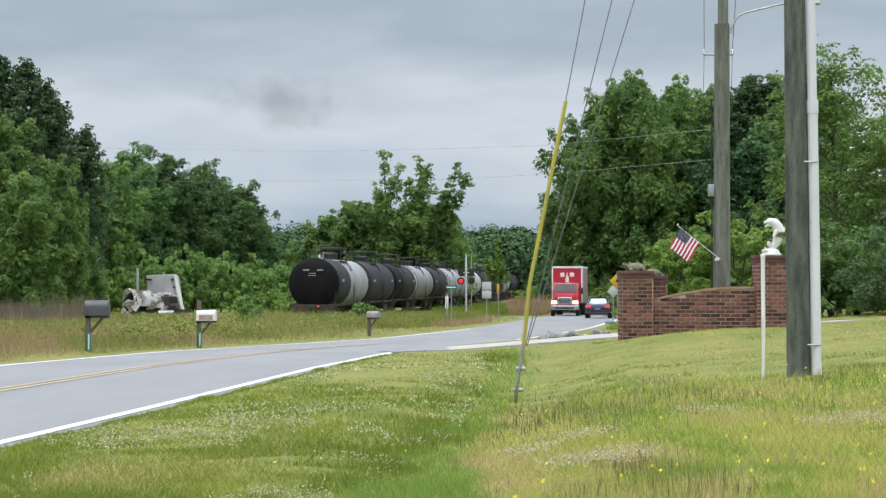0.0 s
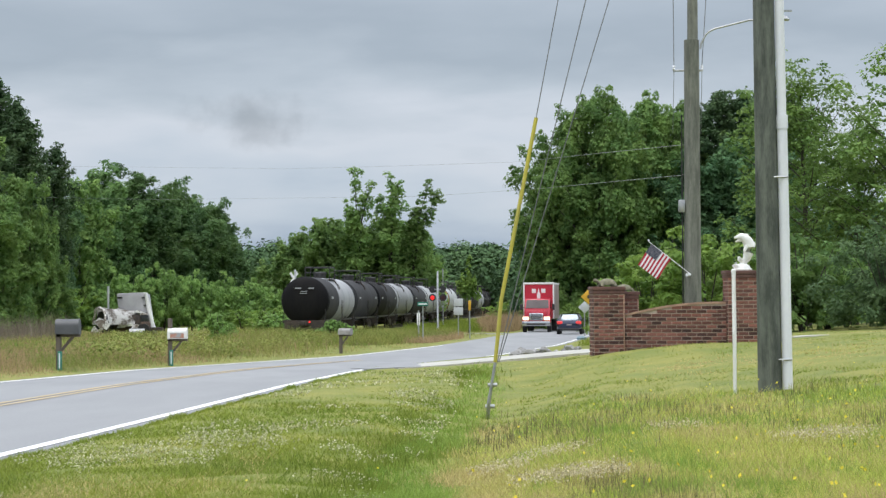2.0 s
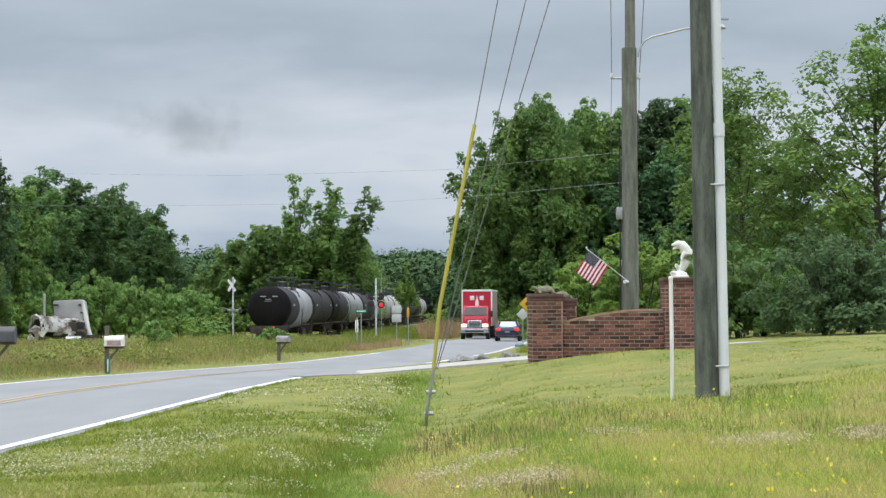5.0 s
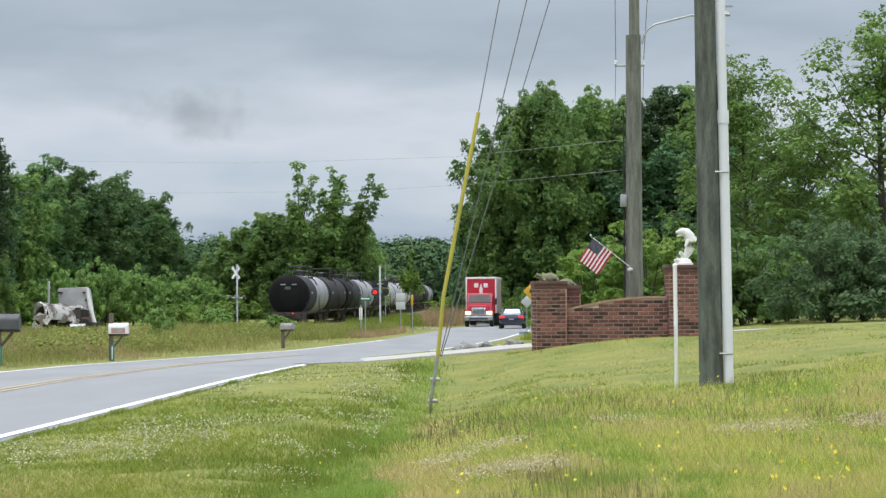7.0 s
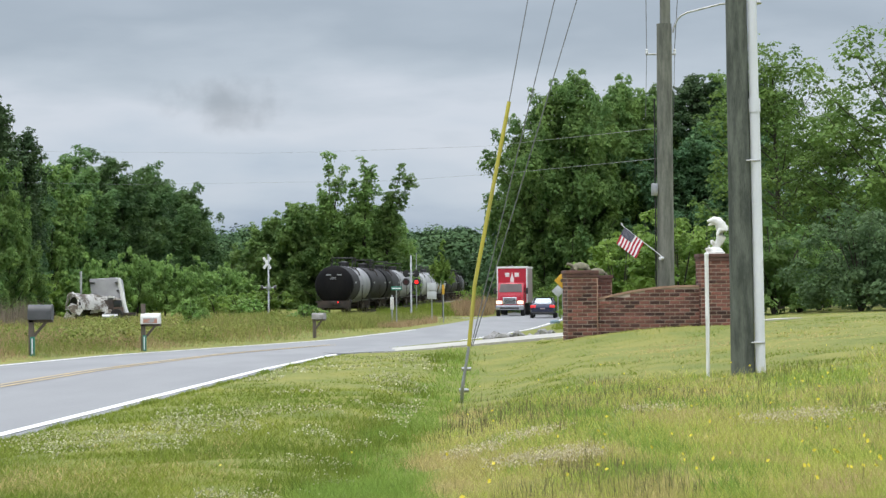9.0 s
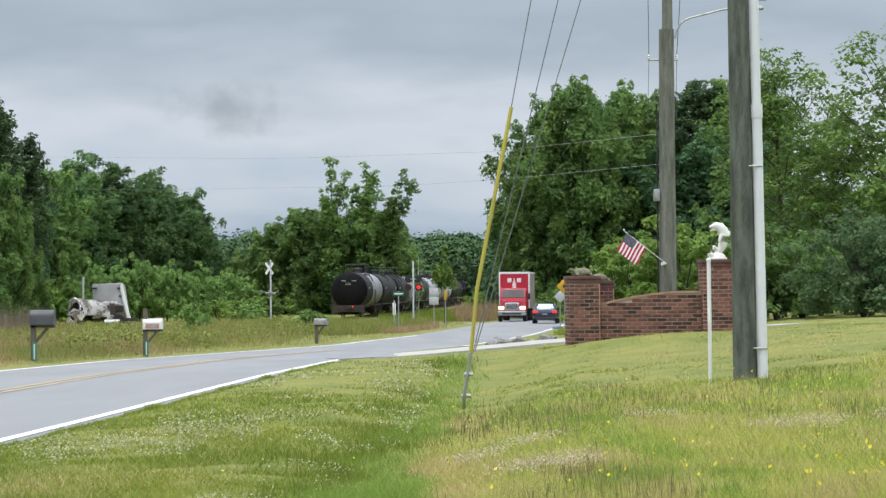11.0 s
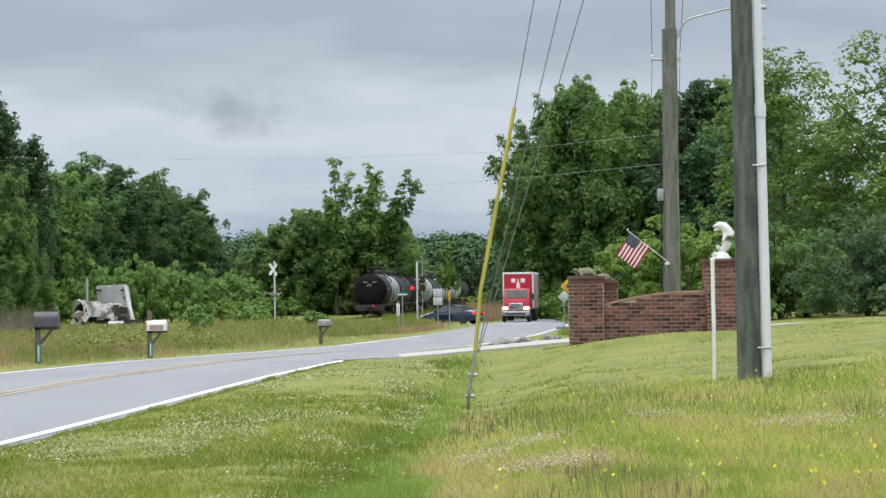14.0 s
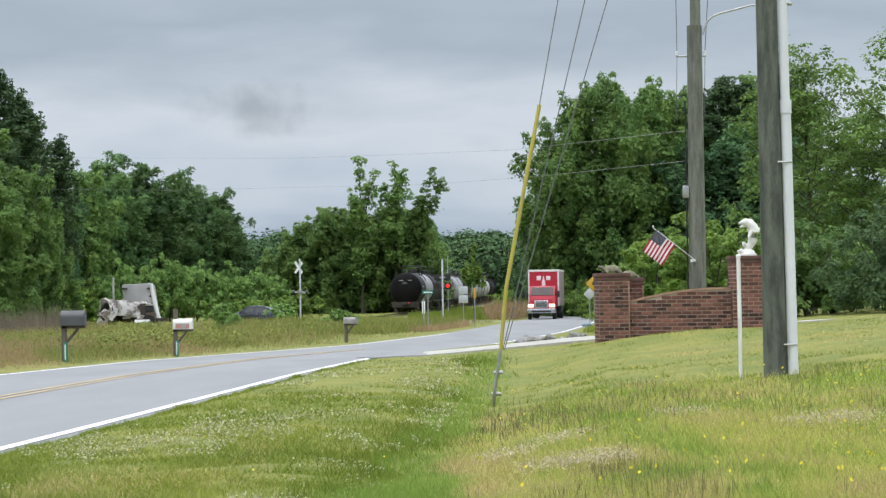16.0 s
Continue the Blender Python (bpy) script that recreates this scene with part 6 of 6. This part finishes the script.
def scatter(rng, n, b0, b1, d0, d1):
    """Spots that thin out with distance."""
    b = rng.uniform(b0, b1, n) / 1000
    d = 1 / rng.uniform(1 / d1, 1 / d0, n)
    return b * d, d


def patchy(x, y, scale, seed):
    """Ragged patches of three sizes, mostly between 0 and 1."""
    r = np.random.default_rng(seed)
    v = np.zeros_like(x)
    for k, gain in enumerate((1.0, 0.62, 0.4)):
        grid = r.normal(size=(128, 128))
        f = scale / 2.2 * 2.1 ** k
        p, q = x * f + 37.3 * k + 500, y * 0.45 * f + 11.7 * k + 500
        i, j = np.floor(p).astype(int), np.floor(q).astype(int)
        p, q = p - i, q - j
        p, q = p * p * (3 - 2 * p), q * q * (3 - 2 * q)
        i, j, i1, j1 = i % 128, j % 128, (i + 1) % 128, (j + 1) % 128
        v += gain * ((grid[i, j] * (1 - p) + grid[i1, j] * p) * (1 - q) + (grid[i, j1] * (1 - p) + grid[i1, j1] * p) * q)
    return np.clip(0.5 + 0.29 * v, 0, 1.1)


def side(x, y):
    return x - centre(y) - HALF - 0.3


def stuff(name, verts, material, label, category, sides=3):
    tagged(raw(name, verts, sides, material), label, category, kind="stuff")


def heads(rng, x, y, z, size):
    """Small flower heads: three crossed petals' rounds."""
    c = np.stack([x, y, z], -1)
    return np.concatenate([leaf_quads(rng, c, size, 0.0) for _ in range(3)])


def ditch_left(y):
    return np.interp(y, (12, 15.5, 22, 33, 44), (-0.75, -0.5, 0.0, 0.85, 1.1))


def ditch_right(y):
    return np.interp(y, (12, 13.8, 18.5, 27, 33, 44), (0.33, 0.28, 0.25, 1.0, 1.45, 1.7))


def in_patches(x, y, rng, patches):
    """True inside ragged oval patches (x, y, half width, half depth)."""
    hit = np.zeros(len(x), bool)
    for px, py, rx, ry in patches:
        hit |= ((x - px) / rx) ** 2 + ((y - py) / ry) ** 2 < rng.uniform(0.1, 1.3, len(x)) * (0.35 + 1.1 * patchy(x, y, 3.0, 33))
    return hit


def meadow():
    rng = np.random.default_rng(77)
    x, y = scatter(rng, 330000, -262, 300, 10.5, 105)
    o = side(x, y)
    keep = (o > 0.05) & ~((x > -1.3) & (np.abs(y - 47.6) < 2.3)) & ~((x > 3.7) & (x < 6.9) & (np.abs(y - 39.95) < 0.5))
    x, y, o = x[keep], y[keep], o[keep]
    n = len(x)
    wob = 0.10 * np.sin(2.1 * y) + rng.normal(0, 0.07, n)
    lush = (x > ditch_left(y) + wob) & (x < ditch_right(y) + wob) & (y < 42)
    rough = (x > ditch_right(y) + wob) & (y < 25.2 + 1.6 * (patchy(x, y, 1.3, 6) - 0.5) + rng.normal(0, 0.5, n) + np.clip(x - 5, 0, 3) * 0.8)
    mix = 0.5 * patchy(x, y, 1.3, 5) + 0.5 * patchy(x, y, 4.2, 25) + 0.3 * rng.uniform(-1, 1, n) + np.clip(1.3 - x, 0, 0.9) * 0.4 + np.clip((y - 25) / 20, 0, 0.1)
    tan = rough & (mix > 0.64)
    olive = rough & (mix < 0.28)
    straw = ~rough & ~lush & (patchy(x, y, 0.9, 17) + 0.25 * rng.uniform(-1, 1, n) > np.where((y > 27) & (x > 1), 0.66, 0.98)) & (o > 1.0)
    dark = ~rough & ~lush & (patchy(x, y, 2.6, 18) + 0.3 * rng.uniform(-1, 1, n) < 0.16) & (y < 29)
    w = 0.0046 * np.clip(y / 13, 0.9, 5)

    def lay_blades(name, who, tall, wide, lean, material, label):
        stuff(name, blades(rng, x[who], y[who], tall[who] if hasattr(tall, "shape") else tall, w[who] * wide, lean), material, label, "grass")

    short = np.where(y > 27, 0.028, 0.042) + 0.035 * patchy(x, y, 1.9, 2) * np.where(y > 27, 0.5, 1.0)
    lay_blades("lawn_grass", ~rough & ~lush & ~dark & ~straw, short, 1.5, 0.9, GRASS, "short mown green lawn grass")
    lay_blades("lawn_tufts", dark, short * 1.35, 1.5, 0.7, GRASS_OLIVE, "darker olive tufts in the mown lawn")
    lay_blades("lawn_straw", straw, short, 1.4, 0.9, GRASS_DRY, "dry straw patches in the mown lawn")
    lay_blades("ditch_grass", lush, 0.07 + 0.09 * patchy(x, y, 2.4, 3), 1.4, 0.6, GRASS_LUSH, "lush green grass in the ditch")
    lay_blades("rough_grass", rough & ~tan & ~olive, 0.06 + 0.07 * patchy(x, y, 2.2, 4), 1.3, 0.6, GRASS_ROUGH, "rough yellow-green meadow grass")
    lay_blades("olive_grass", olive, 0.07 + 0.07 * patchy(x, y, 2.2, 7), 1.4, 0.55, GRASS_LUSH, "olive-green meadow grass in patches")
    lay_blades("dry_grass", tan, 0.06 + 0.07 * patchy(x, y, 2.2, 8), 1.2, 0.6, GRASS_DRY, "dry tan-brown meadow grass in patches")
    # taller dark tufts along the road side of the ditch, and in its bottom
    y = 1 / rng.uniform(1 / 40, 1 / 11.5, 15000)
    x = ditch_left(y) + rng.normal(0.0, 0.16, len(y)) + 0.2 * np.sin(1.7 * y) + np.where(rng.uniform(size=len(y)) < 0.35, rng.uniform(-0.5, 0.7, len(y)), 0)
    keep = patchy(x, y, 3.4, 19) + 0.15 * rng.uniform(-1, 1, len(y)) > 0.66
    x, y = x[keep], y[keep]
    stuff("ditch_tufts", blades(rng, x, y, 0.07 + 0.09 * patchy(x, y, 2.6, 20), 0.008 * np.clip(y / 14, 1, 3), 0.35), GRASS_OLIVE, "tall dark green tufts along the ditch", "grass")
    # ragged tufts that lean over the edge of the asphalt
    x, y = scatter(rng, 16000, -262, 20, 13, 60)
    x = centre(y) + HALF + 0.3 + rng.normal(0.02, 0.12, len(y)) * patchy(x, y, 2.0, 15)
    stuff("edge_tufts", blades(rng, x, y, 0.03 + 0.07 * np.clip(patchy(x, y, 4.4, 16), 0, 1) ** 2, 0.007 * np.clip(y / 15, 1, 3), 0.5), GRASS, "ragged grass tufts along the asphalt edge", "grass")
    # upright seed stems in the rough meadow, thickest in a band before the pole
    x, y = scatter(rng, 30000, 10, 300, 12, 27)
    band = np.exp(-((y - 22.2 + 0.25 * x) / 2.6) ** 2) * np.clip(1.25 - x / 6, 0.25, 1)
    keep = (x > ditch_right(y) + 0.05) & (patchy(x, y, 2.8, 9) * 0.5 + 0.45 * rng.uniform(size=len(x)) + 0.34 * band > 0.70)
    x, y = x[keep], y[keep]
    stuff("seed_stems", blades(rng, x, y, 0.05 + 0.13 * rng.uniform(size=len(x)), 0.0085 * np.clip(y / 13, 1, 3), 0.14), mat("brown_green_seed_stems", (0.20, 0.165, 0.088), (0.14, 0.16, 0.062), scale=1.2, rough=0.8, island=0.35, spec=0.1), "upright brown seed stems", "grass")
    # white clover in drifts, mostly near the road
    x, y = scatter(rng, 60000, -262, 290, 11, 45)
    o = side(x, y)
    p = patchy(x, y, 2.3, 12) * 0.7 + 0.3 * patchy(x, y, 6.0, 13)
    keep = ((o > 0.35) & (x < ditch_left(y) + 0.25) & (y < 41) & (p > 0.60 + 0.002 * np.clip(y - 20, 0, 30) + 0.06 * rng.uniform(-1, 1, len(x)))) | ((np.abs(y - 43.0 + 0.3 * np.sin(2 * x)) < 0.45) & (x > 1.2) & (x < 3.9) & (rng.uniform(size=len(x)) < 0.7))
    x, y = x[keep], y[keep]
    z = ground_z(x, y) + rng.uniform(0.04, 0.09, len(x))
    stuff("clover_flowers", heads(rng, x, y, z, 0.020 * np.clip(y / 16, 0.9, 2.0)), mat("white_clover_heads", (0.56, 0.55, 0.37), (0.37, 0.38, 0.20), scale=3, rough=0.8, island=0.3), "small white clover flowers in drifts", "flowers", 4)
    # pale weed heads and clover in drifts of the rough meadow
    x, y = scatter(rng, 60000, 25, 300, 11.5, 21)
    keep = in_patches(x, y, rng, ((1.3, 15.0, 0.62, 0.75), (3.6, 17.2, 0.55, 0.6), (4.6, 17.0, 0.5, 0.9), (1.3, 17.9, 0.38, 0.5), (0.75, 17.2, 0.3, 0.5), (2.6, 19.6, 0.4, 0.4)))
    x, y = x[keep], y[keep]
    stuff("pale_weed_heads", heads(rng, x, y, ground_z(x, y) + rng.uniform(0.06, 0.13, len(x)), 0.016), mat("pale_pinkish_weed_heads", (0.64, 0.57, 0.40), (0.48, 0.42, 0.27), scale=3, rough=0.8, island=0.3), "pale pinkish weed heads in patches", "flowers", 4)
    x, y = scatter(rng, 420, -240, 300, 11.5, 34)
    o = side(x, y)
    keep = ((x > ditch_right(y)) & (y < 27)) | (rng.uniform(size=len(x)) < 0.12) & (o > 0.4)
    keep &= rng.uniform(size=len(x)) < np.clip((x / y + 0.02) * 4, 0.2, 1)
    x, y = x[keep], y[keep]
    stuff("yellow_flowers", heads(rng, x, y, ground_z(x, y) + rng.uniform(0.12, 0.26, len(x)), 0.03), mat("yellow_petals", (0.80, 0.70, 0.06), (0.72, 0.60, 0.05), scale=3, rough=0.7), "scattered yellow dandelion-like flowers", "flowers", 4)


def verge():
    rng = np.random.default_rng(99)
    x, y = scatter(rng, 150000, -300, 60, 36, 165)
    u = x - centre(y)
    on_side_road = np.abs(y - side_y(x)) < 4.3 + 2.5 * np.clip((x - 2) / 6, 0, 1)
    keep = (u < -HALF - 0.55) & ~((y > 118) & (np.abs(x - track_x(y)) < 2.0)) & ~on_side_road
    x, y, u = x[keep], y[keep], u[keep]
    edge = np.clip((-u - HALF - 0.5) / 3.0, 0.10, 1)
    brown = patchy(x, y, 0.16, 41) + np.clip((-x / y - 0.10) * 3.5, 0, 0.45) > 0.70
    brown = np.where(rng.uniform(size=len(x)) < 0.22, ~brown, brown)
    brown |= (np.abs(y - 108) < 26) & (u > -9) & (patchy(x, y, 0.3, 44) > 0.42) & (x > 0)
    h = (0.32 + 0.5 * patchy(x, y, 0.9, 42)) * np.where((y > 75) & (x / y < -0.1), 0.72, 1.0) * np.where((y > 80) & (x > -4), 0.5, 1.0)
    w = 0.014 * np.clip(y / 50, 1, 2.6)
    g = ~brown
    stuff("verge_weeds", blades(rng, x[g], y[g], (h * edge)[g], w[g], 0.4), WEED, "tall olive-green weeds along the road", "weeds")
    stuff("straw_grass", blades(rng, x[brown], y[brown], (h * edge * 0.95)[brown], w[brown], 0.38), STRAW, "straw-brown dry grass along the road", "grass")
    # reddish brush and bare soil beside the parked truck
    x, y = scatter(rng, 5200, 40, 52, 168, 220)
    stuff("dry_brush", blades(rng, x, y, 0.5 + 1.5 * patchy(x, y, 0.8, 61) ** 2, 0.05, 0.4), STRAW, "tall straw-brown brush beside the road", "brush")
    x, y = scatter(rng, 6500, -9, 25, 104, 136)
    keep = (x - centre(y) < -HALF - 1.3)
    stuff("crossing_grass", blades(rng, x[keep], y[keep], 0.34, 0.035, 0.35), STRAW, "straw-coloured seeding grass before the crossing", "grass")
    x, y = scatter(rng, 5000, 84, 135, 95, 190)
    keep = (x - centre(y)) > HALF + 1
    stuff("far_lawn", blades(rng, x[keep], y[keep], 0.25, 0.04, 0.3), GRASS, "rough green grass beyond the wall", "grass")
    x, y = scatter(rng, 26000, -75, 20, 98, 158)
    keep = (x - centre(y) < -HALF - 2.5) & (np.abs(x - track_x(y)) > 1.7) & (np.abs(y - side_y(x)) > 4.4)
    x, y = x[keep], y[keep]
    stuff("trackside_weeds", blades(rng, x, y, 0.28 + 0.4 * patchy(x, y, 0.7, 71), 0.04, 0.4), WEED, "dense green weeds beside the railway", "weeds")
    x, y = scatter(rng, 6500, -262, -176, 112, 146)
    stuff("dead_brush", blades(rng, x, y, 1.0 + 0.7 * patchy(x, y, 0.6, 72), 0.035, 0.3), mat("grey_brown_dead_stems", (0.20, 0.165, 0.13), (0.14, 0.125, 0.09), scale=0.5, rough=0.9, island=0.3, spec=0.1), "grey-brown dead brush before the trees", "brush")
    # broad-leaved weeds breaking up the verge
    x, y = scatter(rng, 1500, -290, 30, 40, 130)
    keep = (x - centre(y) < -HALF - 1.6) & (patchy(x, y, 0.4, 51) > 0.5)
    x, y = x[keep], y[keep]
    out = []
    for k in range(14):
        out.append(leaf_quads(rng, np.stack([x + rng.normal(0, 0.22, len(x)), y + rng.normal(0, 0.22, len(x)), ground_z(x, y) + rng.uniform(0.1, 0.62, len(x))], -1), 0.085, 0.2))
    stuff("leafy_weeds", np.concatenate(out), WEED, "leafy green weeds among the tall grass", "weeds", 4)


def verge_mounds():
    """Leafy mounds and brush that break up the weeds of the verge and the rough ground past the crossing."""
    rng = np.random.default_rng(123)
    x, y = scatter(rng, 900, -290, 30, 44, 130)
    keep = (x - centre(y) < -HALF - 1.8) & (patchy(x, y, 0.5, 81) + 0.2 * rng.uniform(-1, 1, len(x)) > 0.5) & (np.abs(x - track_x(y)) > 2.4) & (x / y > -0.165)
    x, y = x[keep], y[keep]
    r = rng.uniform(0.2, 0.55, len(x))
    z = ground_z(x, y) + 0.16 + 0.25 * rng.uniform(size=len(x))
    stuff("verge_bushes", foliage(rng, np.stack([x, y, z, r], -1), 420, 0.085, 0.9, loose=0.3), WEED, "olive-green leafy mounds among the verge weeds", "weeds")
    x, y = scatter(rng, 9000, 34, 54, 157, 250)
    u = x - centre(y)
    keep = (u < -HALF - 1.2) & (np.abs(x - track_x(y)) > 2.3) & (np.abs(y - side_y(x)) > 4.6)
    x, y = x[keep], y[keep]
    stuff("track_brush", blades(rng, x, y, 0.5 + 1.1 * patchy(x, y, 0.5, 83) ** 2, 0.06, 0.35), STRAW, "brown dry brush between the railway and the road", "brush")
    x, y = scatter(rng, 9000, -6, 36, 157, 250)
    keep = (x - centre(y) < -HALF - 1.2) & (np.abs(x - track_x(y)) > 2.0) & (np.abs(y - side_y(x)) > 4.6)
    x, y = x[keep], y[keep]
    stuff("low_track_weeds", blades(rng, x, y, 0.25 + 0.4 * patchy(x, y, 0.5, 84), 0.06, 0.4), GRASS_OLIVE, "low green weeds past the crossing", "weeds")


meadow()
verge()
verge_mounds()


# ---- what moves ----
DRIVE = ((0, 11.12, 139, -7), (11.3, 11.12, 139, -7), (12, 10.95, 140, 6), (12.5, 10.2, 141.3, 26), (13, 9.2, 143, 44), (13.5, 7.34, 145.4, 52), (14, 4.37, 148, 59),
         (14.5, 1.0, 150.5, 68), (15, -3.18, 152.5, 76), (15.5, -7.97, 154.5, 78), (16, -13.1, 156, 79))


# the two lenses turn, an added motion that imitates lamps blinking: seconds and which one is lit (0 or 1)
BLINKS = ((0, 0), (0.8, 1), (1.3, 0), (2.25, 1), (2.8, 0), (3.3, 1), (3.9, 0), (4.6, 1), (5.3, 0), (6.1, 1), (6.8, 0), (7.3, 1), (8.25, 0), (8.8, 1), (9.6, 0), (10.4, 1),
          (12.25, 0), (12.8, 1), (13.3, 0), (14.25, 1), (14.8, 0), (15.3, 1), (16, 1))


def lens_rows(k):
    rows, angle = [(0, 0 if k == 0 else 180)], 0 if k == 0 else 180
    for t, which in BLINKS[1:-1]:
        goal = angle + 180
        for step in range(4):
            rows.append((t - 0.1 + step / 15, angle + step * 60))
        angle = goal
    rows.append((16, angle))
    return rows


def motions():
    for k, wagon in enumerate(TRAIN):
        walk(wagon, [(t, train_pose(k, t)) for t in (0, 2, 4, 6, 8, 10, 12, 14, 16)])
    rows = []
    for t, x, y, turn in DRIVE:
        z = float(level(y)) - 0.01 if y < 143.5 else float(side_z(x)) + 0.005
        rows.append((t, pose(x, y, z, 0, 0, turn)))
    walk(CAR, rows)
    walk(CLOTH, [(t, cloth_pose(a)) for t, a in SWING])
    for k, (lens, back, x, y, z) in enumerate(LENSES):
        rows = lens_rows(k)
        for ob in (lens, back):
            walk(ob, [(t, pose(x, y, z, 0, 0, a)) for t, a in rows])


motions()
